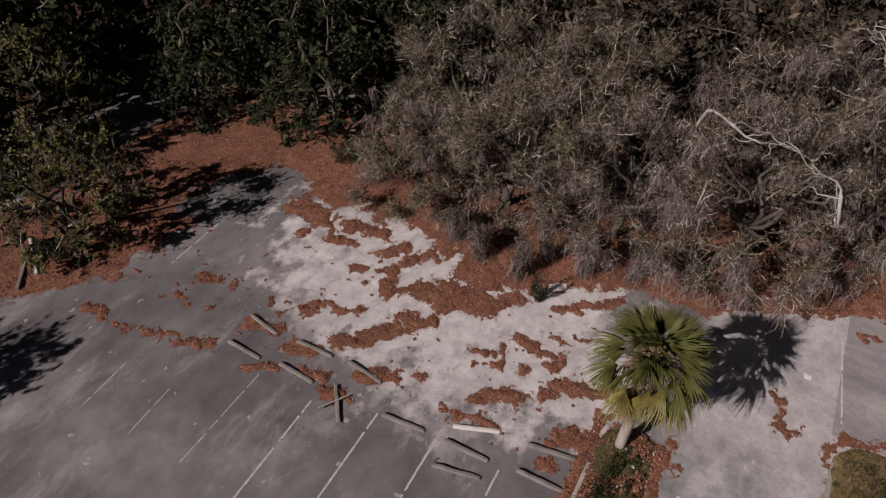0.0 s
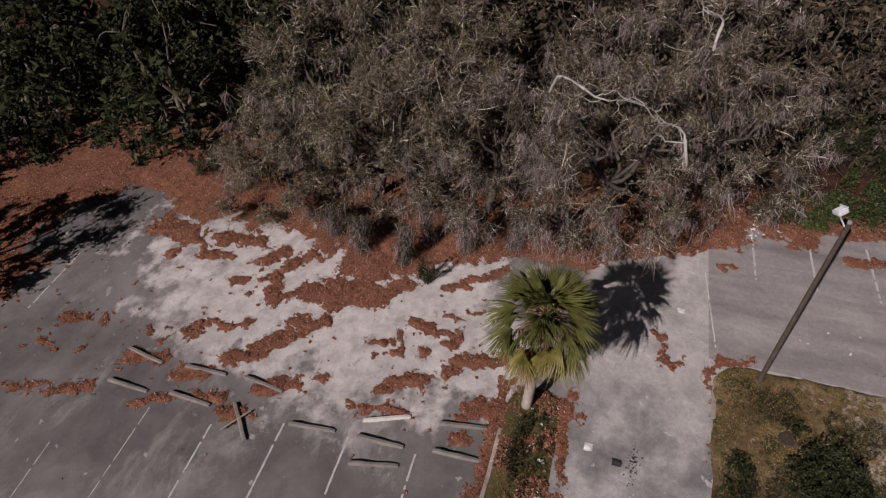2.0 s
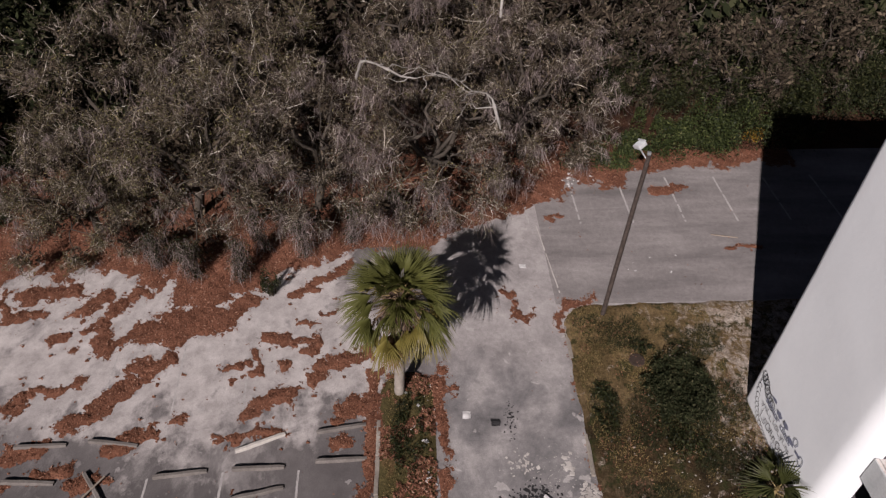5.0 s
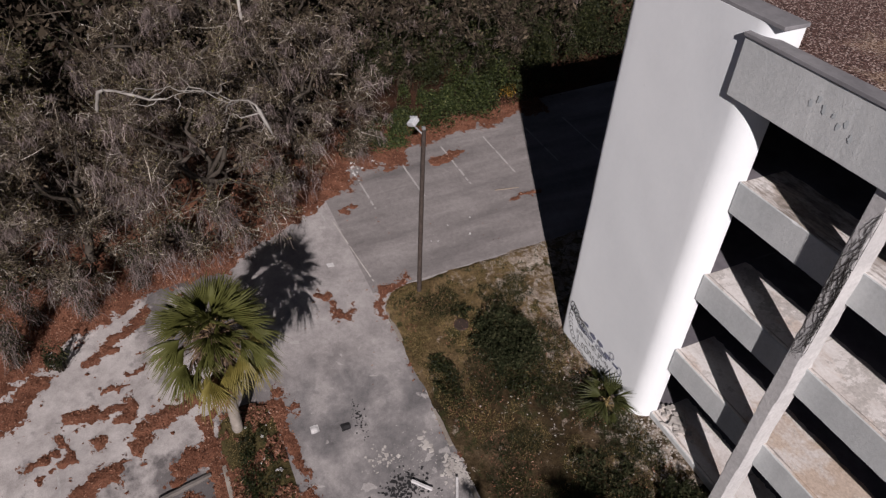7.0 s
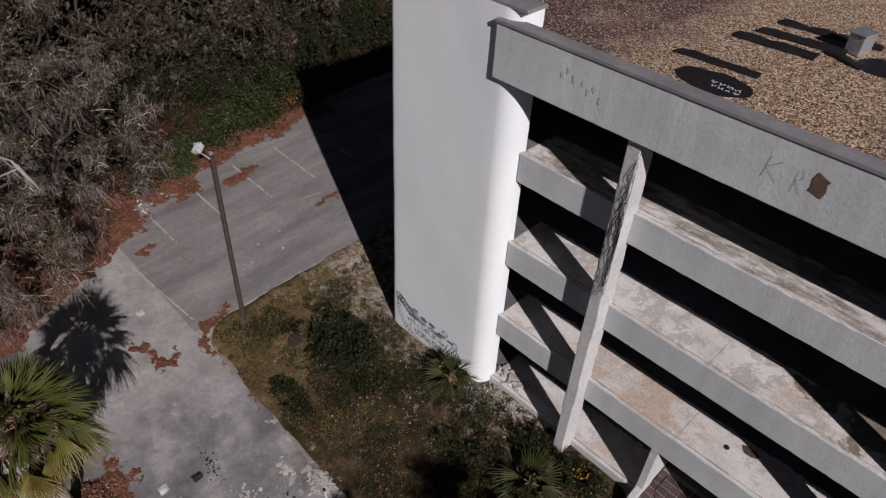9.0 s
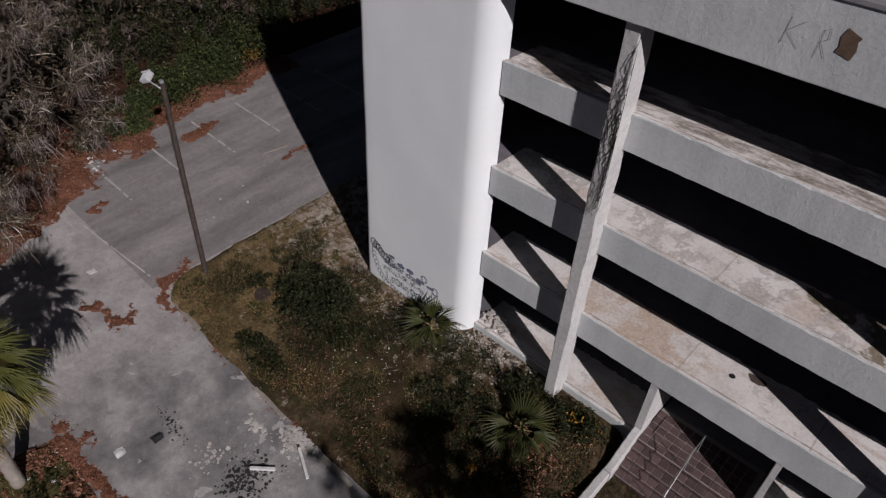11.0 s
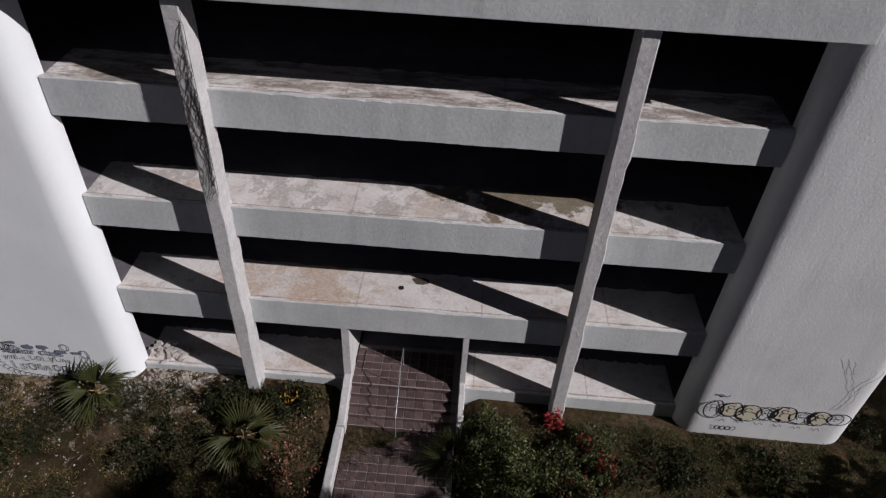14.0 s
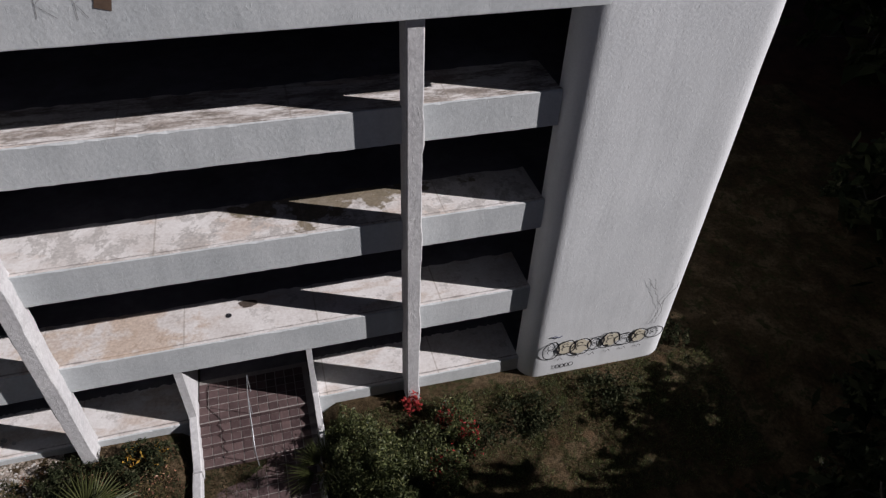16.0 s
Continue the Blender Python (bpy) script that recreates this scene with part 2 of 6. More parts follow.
    bump_of(nt, b, fine, 0.6, 0.012)
    return m


M_ASPHALT = asphalt()


def earth(name, stops, scale=0.6, fine_scale=16.0):
    m, nt, b = material(name, 0.95, 0.0, 0.1)
    p = place_of(nt)
    c = ramp_of(nt, noise_of(nt, p, scale, 7, 0.7, 0.4), stops)
    fine = noise_of(nt, p, fine_scale, 5, 0.75)
    c = mix_of(nt, 0.6, c, ramp_of(nt, fine, [(0.3, grey(0.15)), (0.72, grey(0.85))]), "OVERLAY")
    shade(nt, b, c)
    bump_of(nt, b, fine, 0.9, 0.05)
    return m


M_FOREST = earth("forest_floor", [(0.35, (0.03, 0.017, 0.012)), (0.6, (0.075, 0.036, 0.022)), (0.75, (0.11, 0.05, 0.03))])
M_LITTER = earth("leaf_litter", [(0.3, (0.1, 0.043, 0.027)), (0.55, (0.185, 0.082, 0.052)), (0.75, (0.27, 0.13, 0.083))], 1.2, 15.0)


def turf():
    """Dry lawn: olive at the drive, brown and weedy towards the building, with bare pale sand."""
    m, nt, b = material("dry_turf", 0.95, 0.0, 0.1)
    p = place_of(nt)
    xyz = nt.nodes.new("ShaderNodeSeparateXYZ")
    link(nt, p, xyz.inputs["Vector"])
    n1, n2 = noise_of(nt, p, 0.55, 7, 0.7, 0.4), noise_of(nt, p, 1.6, 6, 0.72, 0.5)
    olive = ramp_of(nt, n1, [(0.3, (0.05, 0.038, 0.016)), (0.46, (0.13, 0.092, 0.045)), (0.6, (0.2, 0.142, 0.074)), (0.72, (0.28, 0.205, 0.117))])
    brown = ramp_of(nt, n1, [(0.3, (0.016, 0.012, 0.007)), (0.5, (0.06, 0.042, 0.022)), (0.72, (0.15, 0.108, 0.068))])
    side = maths(nt, "ADD", maths(nt, "MULTIPLY", maths(nt, "ADD", xyz.outputs["X"], 16.0), 0.18), maths(nt, "MULTIPLY", n2, 0.9))
    c = mix_of(nt, ramp_of(nt, side, [(0.25, grey(0)), (0.75, grey(1))]), olive, brown)
    weeds = ramp_of(nt, n2, [(0.53, grey(0)), (0.6, grey(0.85))])
    c = mix_of(nt, weeds, c, (0.03, 0.036, 0.013))
    rust = ramp_of(nt, noise_of(nt, p, 0.9, 7, 0.7, 0.5), [(0.56, grey(0)), (0.66, grey(0.55))])
    c = mix_of(nt, rust, c, (0.1, 0.055, 0.03))
    # bare pale sand: thickest at the foot of the towers and in a band across the lawn
    rise = maths(nt, "MINIMUM", maths(nt, "MAXIMUM", maths(nt, "MULTIPLY", maths(nt, "SUBTRACT", xyz.outputs["Y"], 10.6), 0.05), -0.03), 0.11)
    bare = maths(nt, "ADD", noise_of(nt, p, 2.3, 8, 0.78, 0.5), rise)
    bare = maths(nt, "SUBTRACT", bare, maths(nt, "MULTIPLY", maths(nt, "GREATER_THAN", xyz.outputs["X"], -7.5), 0.3))
    c = mix_of(nt, ramp_of(nt, bare, [(0.565, grey(0)), (0.64, grey(0.95))]), c, ramp_of(nt, n2, [(0.35, (0.2, 0.155, 0.115)), (0.6, (0.46, 0.4, 0.345))]))
    fine = noise_of(nt, p, 7.5, 6, 0.8)
    c = mix_of(nt, 0.75, c, ramp_of(nt, fine, [(0.3, grey(0.1)), (0.7, grey(0.9))]), "OVERLAY")
    shade(nt, b, c)
    bump_of(nt, b, fine, 1.0, 0.08)
    return m


M_TURF = turf()
M_MEDIAN = earth("median_soil", [(0.35, (0.05, 0.042, 0.02)), (0.55, (0.085, 0.07, 0.03)), (0.75, (0.16, 0.09, 0.05))], 0.9, 9.0)


def gravel():
    m, nt, b = material("roof_gravel", 0.9, 0.0, 0.2)
    p = place_of(nt)
    v = nt.nodes.new("ShaderNodeTexVoronoi")
    v.inputs["Scale"].default_value = 30
    link(nt, p, v.inputs["Vector"])
    sep = nt.nodes.new("ShaderNodeSeparateColor")
    link(nt, v.outputs["Color"], sep.inputs["Color"])
    c = ramp_of(nt, sep.outputs[0], [(0.0, (0.03, 0.016, 0.012)), (0.35, (0.17, 0.098, 0.062)), (0.62, (0.42, 0.28, 0.18)), (0.85, (0.68, 0.53, 0.39)), (1.0, (0.85, 0.76, 0.64))])
    red = ramp_of(nt, sep.outputs[1], [(0.0, (0.02, 0.01, 0.01)), (0.55, (0.085, 0.042, 0.037)), (0.8, (0.22, 0.13, 0.112)), (1.0, (0.7, 0.6, 0.55))])
    xyz = nt.nodes.new("ShaderNodeSeparateXYZ")
    link(nt, p, xyz.inputs["Vector"])
    big = maths(nt, "ADD", noise_of(nt, p, 0.3, 6, 0.7, 0.4), maths(nt, "MULTIPLY", maths(nt, "SUBTRACT", maths(nt, "ABSOLUTE", maths(nt, "ADD", xyz.outputs["X"], 5.0)), 3.0), 0.1))
    c = mix_of(nt, ramp_of(nt, big, [(0.46, grey(0)), (0.66, grey(0.95))]), c, red)
    shade(nt, b, c)
    bump_of(nt, b, v.outputs["Distance"], 0.8, 0.03)
    return m


M_GRAVEL = gravel()


def leafy(name, stops, rough=0.6, through=0.25, spec=0.25):
    """Leaves and twigs: every loose piece has its own tone."""
    m, nt, b = material(name, rough, 0.0, spec)
    geo = nt.nodes.new("ShaderNodeNewGeometry")
    c = ramp_of(nt, geo.outputs["Random Per Island"], stops)
    big = noise_of(nt, place_of(nt), 0.5, 4)
    c = mix_of(nt, 0.45, c, ramp_of(nt, big, [(0.3, grey(0.28)), (0.7, grey(0.72))]), "OVERLAY")
    shade(nt, b, c)
    if through:
        b.inputs["Transmission Weight"].default_value = 0.0
        tr = nt.nodes.new("ShaderNodeBsdfTranslucent")
        link(nt, c, tr.inputs["Color"])
        mx = nt.nodes.new("ShaderNodeMixShader")
        mx.inputs["Fac"].default_value = through
        link(nt, b.outputs[0], mx.inputs[1])
        link(nt, tr.outputs[0], mx.inputs[2])
        link(nt, mx.outputs[0], nt.nodes["Material Output"].inputs["Surface"])
    return m


M_TWIG = leafy("twigs", [(0.0, (0.036, 0.029, 0.02)), (0.6, (0.105, 0.084, 0.058)), (0.9, (0.22, 0.182, 0.138)), (1.0, (0.36, 0.33, 0.28))], 0.85, 0.0, 0.1)
M_FARTWIG = leafy("far_twigs", [(0.0, (0.03, 0.023, 0.017)), (0.7, (0.085, 0.067, 0.05)), (1.0, (0.19, 0.16, 0.13))], 0.85, 0.0, 0.1)
M_SPRAY = leafy("lichened_twigs", [(0.0, (0.05, 0.04, 0.03)), (0.5, (0.17, 0.142, 0.113)), (0.78, (0.42, 0.38, 0.32)), (1.0, (0.6, 0.57, 0.52))], 0.85, 0.0, 0.1)
M_OLIVE = leafy("oak_leaves", [(0.0, (0.045, 0.045, 0.014)), (0.6, (0.125, 0.12, 0.042)), (0.92, (0.24, 0.22, 0.09)), (1.0, (0.45, 0.4, 0.2))])
M_LEAFGREEN = leafy("olive_green_leaves", [(0.0, (0.0446, 0.0486, 0.0142)), (0.6, (0.111, 0.113, 0.0324)), (1.0, (0.234, 0.203, 0.0648))])
M_MOSS = leafy("hanging_moss", [(0.0, (0.085, 0.068, 0.064)), (0.6, (0.19, 0.155, 0.147)), (1.0, (0.33, 0.278, 0.266))], 0.95, 0.15, 0.05)
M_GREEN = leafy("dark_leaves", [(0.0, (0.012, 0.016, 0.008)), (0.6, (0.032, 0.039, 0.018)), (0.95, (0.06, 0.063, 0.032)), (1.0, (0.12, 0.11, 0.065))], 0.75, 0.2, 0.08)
M_VINE = leafy("vine_leaves", [(0.0, (0.008, 0.011, 0.004)), (0.6, (0.022, 0.029, 0.009)), (0.93, (0.05, 0.056, 0.02)), (1.0, (0.1, 0.1, 0.04))])
M_BROWNLEAF = leafy("fallen_leaves", [(0.0, (0.085, 0.035, 0.022)), (0.5, (0.19, 0.083, 0.05)), (0.88, (0.3, 0.15, 0.097)), (1.0, (0.42, 0.27, 0.2))], 0.8, 0.1)
M_GRASS = leafy("grass", [(0.0, (0.0725, 0.065, 0.024)), (0.5, (0.145, 0.117, 0.0456)), (1.0, (0.319, 0.227, 0.108))], 0.8, 0.2)
M_PALM = leafy("palm_leaf", [(0.0, (0.036, 0.044, 0.013)), (0.6, (0.092, 0.098, 0.027)), (0.9, (0.19, 0.185, 0.055)), (1.0, (0.3, 0.26, 0.1))], 0.6, 0.22, 0.2)
M_PALM_OLD = leafy("yellowed_palm_leaf", [(0.0, (0.1, 0.095, 0.022)), (0.6, (0.2, 0.17, 0.045)), (1.0, (0.4, 0.27, 0.11))], 0.5, 0.25, 0.4)
M_SHRUB = leafy("shrub_leaves", [(0.0, (0.024, 0.032, 0.011)), (0.6, (0.075, 0.092, 0.032)), (0.93, (0.16, 0.17, 0.065)), (1.0, (0.27, 0.26, 0.12))], 0.55, 0.25, 0.3)
M_PALMETTO = leafy("palmetto_leaf", [(0.0, (0.024, 0.031, 0.01)), (0.7, (0.062, 0.07, 0.022)), (1.0, (0.15, 0.14, 0.055))], 0.5, 0.2, 0.35)
M_STALK = leafy("palm_stalk", [(0.0, (0.13, 0.1, 0.04)), (1.0, (0.27, 0.2, 0.09))], 0.6, 0.0, 0.3)
# brighter copy of the vine leaves, for the mounds that look sunlit
M_VINE_LIT = leafy("lit_vine_leaves", [(0.0, (0.012, 0.02, 0.007)), (0.6, (0.036, 0.052, 0.015)), (0.93, (0.08, 0.098, 0.032)), (1.0, (0.14, 0.15, 0.06))])
M_DEADPALM = leafy("dead_palm_leaf", [(0.0, (0.12, 0.066, 0.03)), (0.6, (0.204, 0.12, 0.06)), (1.0, (0.27, 0.186, 0.108))], 0.8, 0.15)
M_RED = leafy("red_leaves", [(0.0, (0.22, 0.02, 0.02)), (1.0, (0.42, 0.045, 0.04))])
M_YELLOW = leafy("yellow_leaves", [(0.0, (0.33, 0.17, 0.02)), (1.0, (0.5, 0.3, 0.05))])
M_BARK = rough_paint("bark", (0.03, 0.025, 0.02), (0.09, 0.078, 0.065), 9.0, 1.2, 0.05, False)
# twigs coloured dark to stand for the shaded depth of the crowns
M_CORE = leafy("shade_dark_twigs", [(0.0, (0.0211, 0.0158, 0.0123)), (0.7, (0.0616, 0.0493, 0.0352)), (1.0, (0.132, 0.106, 0.0757))], 0.9, 0.0, 0.05)
M_PALEBARK = rough_paint("pale_bark", (0.13, 0.12, 0.105), (0.38, 0.365, 0.34), 9.0, 1.2, 0.05, False)
M_DARKBARK = rough_paint("dark_bark", (0.06, 0.05, 0.042), (0.14, 0.12, 0.10), 9.0, 1.2, 0.05, False)


def plain(name, colour, rough=0.6, metal=0.0, vary=0.3, scale=6.0):
    m, nt, b = material(name, rough, metal)
    n = noise_of(nt, place_of(nt), scale, 5, 0.65)
    lo = tuple(v * (1 - vary) for v in colour)
    shade(nt, b, ramp_of(nt, n, [(0.3, lo), (0.7, colour)]))
    return m


M_TAR = plain("roof_tar", (0.022, 0.02, 0.021), 0.5, 0, 0.5)
M_LINE = plain("road_paint", (0.5, 0.485, 0.475), 0.9, 0, 0.45, 5.0)
M_POLE = plain("pole_wood", (0.075, 0.058, 0.05), 0.9, 0, 0.6, 9.0)
M_LAMP = plain("lamp_grey_metal", (0.62, 0.64, 0.66), 0.4, 0.3, 0.15)
M_GLASS = plain("lamp_lens", (0.75, 0.8, 0.83), 0.12, 0, 0.2, 12.0)
M_GALV = plain("galvanised", (0.5, 0.52, 0.54), 0.4, 0.6, 0.3)
M_INK = plain("black_spray", (0.025, 0.025, 0.03), 0.7)
M_BLUEINK = plain("blue_grey_spray", (0.2, 0.22, 0.3), 0.8)
M_CREAM = plain("cream_spray", (0.64, 0.59, 0.46), 0.8, 0, 0.1)
M_FAINT = plain("faint_scratch", (0.2, 0.2, 0.205), 0.9)
M_WHITEINK = plain("white_spray", (0.6, 0.63, 0.66), 0.8)
M_RUST = plain("brown_stain", (0.15, 0.1, 0.07), 0.9, 0, 0.4)
M_DAMP = plain("dark_damp", (0.11, 0.085, 0.068), 0.8, 0, 0.6, 7.0)
M_COVER = plain("rusty_iron", (0.06, 0.042, 0.034), 0.9, 0, 0.4)
M_FADEDBLUE = plain("faded_blue_paint", (0.5, 0.545, 0.56), 0.9, 0, 0.12)
M_VINEDRY = plain("dry_vine", (0.06, 0.055, 0.05), 0.9)
M_LITTERW = plain("white_litter", (0.7, 0.7, 0.7), 0.7)
M_LITTERK = plain("dark_litter", (0.03, 0.03, 0.032), 0.7)
M_WOOD = plain("weathered_board", (0.33, 0.28, 0.23), 0.9, 0, 0.4, 8.0)
M_TILE, _tn, _tb = material("clay_tile", 0.75)
_oi = _tn.nodes.new("ShaderNodeObjectInfo")
_tc = ramp_of(_tn, _oi.outputs["Random"], [(0.0, (0.07, 0.045, 0.045)), (1.0, (0.12, 0.08, 0.077))])
_tc = mix_of(_tn, 0.5, _tc, ramp_of(_tn, noise_of(_tn, place_of(_tn), 5, 5), [(0.3, grey(0.3)), (0.7, grey(0.75))]), "OVERLAY")
shade(_tn, _tb, _tc)
M_GROUT = plain("pale_grout", (0.36, 0.33, 0.31), 0.9)


# ---- mesh helpers ----
def mesh_of(name, verts, faces, mat, smooth=False):
    """A mesh from numpy vertices and an array of equal-sided faces, or a list of such arrays."""
    me = bpy.data.meshes.new(name)
    groups = [np.asarray(f) for f in (faces if isinstance(faces, list) else [faces]) if len(f)]
    verts = np.asarray(verts, float)
    me.vertices.add(len(verts))
    me.vertices.foreach_set("co", verts.ravel())
    loops = np.concatenate([g.ravel() for g in groups])
    sides = np.concatenate([np.full(len(g), g.shape[1]) for g in groups])
    me.loops.add(len(loops))
    me.loops.foreach_set("vertex_index", loops.astype(np.int32))
    me.polygons.add(len(sides))
    me.polygons.foreach_set("loop_start", np.r_[0, np.cumsum(sides)[:-1]].astype(np.int32))
    me.update(calc_edges=True)
    me.validate()
    me.polygons.foreach_set("use_smooth", np.full(len(me.polygons), smooth))
    me.materials.append(mat)
    return me


def hang(name, me, parent=None, label=""):
    ob = new(name, me)
    if parent is not None:
        ob.parent = parent
    return tagged(ob, label)


def part(name, bm, mat, parent=None, label="", smooth=False):
    me = bpy.data.meshes.new(name)
    for f in bm.faces:
        f.smooth = smooth
    bm.to_mesh(me)
    bm.free()
    me.materials.append(mat)
    return hang(name, me, parent, label)


def box_bm(x0, x1, y0, y1, z0, z1, bevel=0.0, cuts=0, rough=0.0, seed=0):
    bm = bmesh.new()
    bmesh.ops.create_cube(bm, size=1)
    for v in bm.verts:
        v.co = Vector(((x0 + x1) / 2 + v.co.x * (x1 - x0), (y0 + y1) / 2 + v.co.y * (y1 - y0), (z0 + z1) / 2 + v.co.z * (z1 - z0)))
    if cuts:
        long = max(x1 - x0, y1 - y0, z1 - z0)
        axis = [x1 - x0, y1 - y0, z1 - z0].index(long)
        edges = [e for e in bm.edges if abs(abs((e.verts[0].co - e.verts[1].co)[axis]) - long) < 1e-6]
        bmesh.ops.subdivide_edges(bm, edges=edges, cuts=cuts)
    if bevel:
        sharp = [e for e in bm.edges if len(e.link_faces) == 2 and e.calc_face_angle(0) > 0.5]
        bmesh.ops.bevel(bm, geom=sharp, offset=bevel, segments=2, profile=0.6, affect="EDGES")
    if rough:
        for v in bm.verts:
            v.co += noise.noise_vector(v.co * 2.3 + Vector((seed, 0, 0))) * rough
    return bm


def slope_z(x, y):
    """Height of the sloping site."""
    return -0.025 * np.clip(x, -60, 30) + 0.041 * np.clip(y, -55, 45) - 0.87


def step01(v, a, b):
    t = np.clip((v - a) / (b - a), 0, 1)
    return t * t * (3 - 2 * t)


def berm(x, y):
    """The planted ground rises a little to the foot of the building."""
    return 0.42 * step01(y, 9.0, 12.6) * step01(x, -14.0, -9.0) * (1 - step01(x, -4.3, -3.85) * (1 - step01(x, 0.1, 0.6)))


def ground_z(x, y):
    return float(slope_z(x, y))


def value_noise(x, y, scale, seed, octaves=4, gain=0.55):
    """Smooth lattice noise in 0..1 over numpy arrays."""
    rng = np.random.RandomState(seed)
    table = rng.rand(257, 257)
    table[256], table[:, 256] = table[0], table[:, 0]
    total, amp, norm = np.zeros_like(x, float), 1.0, 0.0
    for _ in range(octaves):
        u, v = x * scale + 1000.3, y * scale + 1000.7
        i, j = np.floor(u).astype(int), np.floor(v).astype(int)
        fu, fv = u - i, v - j
        fu, fv = fu * fu * (3 - 2 * fu), fv * fv * (3 - 2 * fv)
        i, j = i % 256, j % 256
        total += amp * ((table[i, j] * (1 - fu) + table[i + 1, j] * fu) * (1 - fv) + (table[i, j + 1] * (1 - fu) + table[i + 1, j + 1] * fu) * fv)
        norm += amp
        amp, scale = amp * gain, scale * 2.03
    return total / norm


def grid_mesh(name, xs, ys, z_of, mat, keep=None, smooth=True):
    gx, gy = np.meshgrid(xs, ys, indexing="ij")
    verts = np.stack([gx, gy, z_of(gx, gy)], -1).reshape(-1, 3)
    n, k = len(xs), len(ys)
    idx = np.arange(n * k).reshape(n, k)
    quads = np.stack([idx[:-1, :-1], idx[1:, :-1], idx[1:, 1:], idx[:-1, 1:]], -1).reshape(-1, 4)
    if keep is not None:
        quads = quads[keep(verts[quads].mean(1))]
    return mesh_of(name, verts, quads, mat, smooth)


def tube(points, radii, sides=6):
    """Vertices and quads of a tapered tube along points."""
    pts = np.asarray(points, float)
    way = np.gradient(pts, axis=0)
    way /= np.linalg.norm(way, axis=1)[:, None] + 1e-9
    ref = np.array([0.31, 0.17, 0.93]) if abs(way[0][2]) < 0.85 else np.array([1.0, 0.1, 0.05])
    a = np.cross(way, ref)
    a /= np.linalg.norm(a, axis=1)[:, None] + 1e-9
    b = np.cross(way, a)
    ang = np.linspace(0, 2 * np.pi, sides, endpoint=False)
    ring = a[:, None] * np.cos(ang)[None, :, None] + b[:, None] * np.sin(ang)[None, :, None]
    verts = (pts[:, None] + ring * np.asarray(radii, float)[:, None, None]).reshape(-1, 3)
    n = len(pts)
    i, j = np.meshgrid(np.arange(n - 1), np.arange(sides), indexing="ij")
    quads = np.stack([i * sides + j, i * sides + (j + 1) % sides, (i + 1) * sides + (j + 1) % sides, (i + 1) * sides + j], -1).reshape(-1, 4)
    return verts, quads


def tubes_mesh(name, lines, mat, sides=6):
    vs, fs, k = [], [], 0
    for pts, radii in lines:
        v, f = tube(pts, radii, sides)
        vs.append(v)
        fs.append(f + k)
        k += len(v)
    return mesh_of(name, np.concatenate(vs), np.concatenate(fs), mat, True)


def ribbons(starts, ways, lengths, widths, droop=0.0, segs=2, rng=np.random):
    """Many thin tapering strips at once: vertices and quads."""
    n = len(starts)
    ways = ways / (np.linalg.norm(ways, axis=1)[:, None] + 1e-9)
    side = np.cross(ways, rng.normal(size=(n, 3)))
    side /= np.linalg.norm(side, axis=1)[:, None] + 1e-9
    t = np.linspace(0, 1, segs + 1)
    mid = starts[:, None] + ways[:, None] * (lengths[:, None] * t)[..., None]
    mid[..., 2] -= droop * (lengths[:, None] * t**2)
    half = side[:, None] * (widths[:, None] * (1 - 0.75 * t) * 0.5)[..., None]
    verts = np.stack([mid - half, mid + half], 2).reshape(-1, 3)
    base = (np.arange(n) * (segs + 1) * 2)[:, None]
    s = np.arange(segs)[None] * 2
    quads = np.stack([base + s, base + s + 1, base + s + 3, base + s + 2], -1).reshape(-1, 4)
    return verts, quads


def flakes(centres, size, rng, flat=0.0, spread=0.5):
    """Small leaf-shaped quads, turned at random; flat pulls them to the level."""
    n = len(centres)
    a = rng.normal(size=(n, 3))
    a[:, 2] *= 1 - flat
    a /= np.linalg.norm(a, axis=1)[:, None] + 1e-9
    b = np.cross(a, rng.normal(size=(n, 3)) * (1 - flat) + np.array([0, 0, flat * 2.0]))
    b /= np.linalg.norm(b, axis=1)[:, None] + 1e-9
    s = size * (1 + spread * (rng.rand(n) * 2 - 1))[:, None]
    verts = np.stack([centres - a * s, centres + b * s * 0.42, centres + a * s, centres - b * s * 0.42], 1).reshape(-1, 3)
    return verts, np.arange(4 * n).reshape(-1, 4)


def slivers(roots, tips, widths, rng):
    """Many single twigs, each a thin wedge from its root to its tip."""
    way = tips - roots
    side = np.cross(way, rng.normal(size=way.shape))
    side *= (widths / 2 / (np.linalg.norm(side, axis=1) + 1e-9))[:, None]
    return np.stack([roots - side, roots + side, tips], 1).reshape(-1, 3), np.arange(3 * len(roots)).reshape(-1, 3)


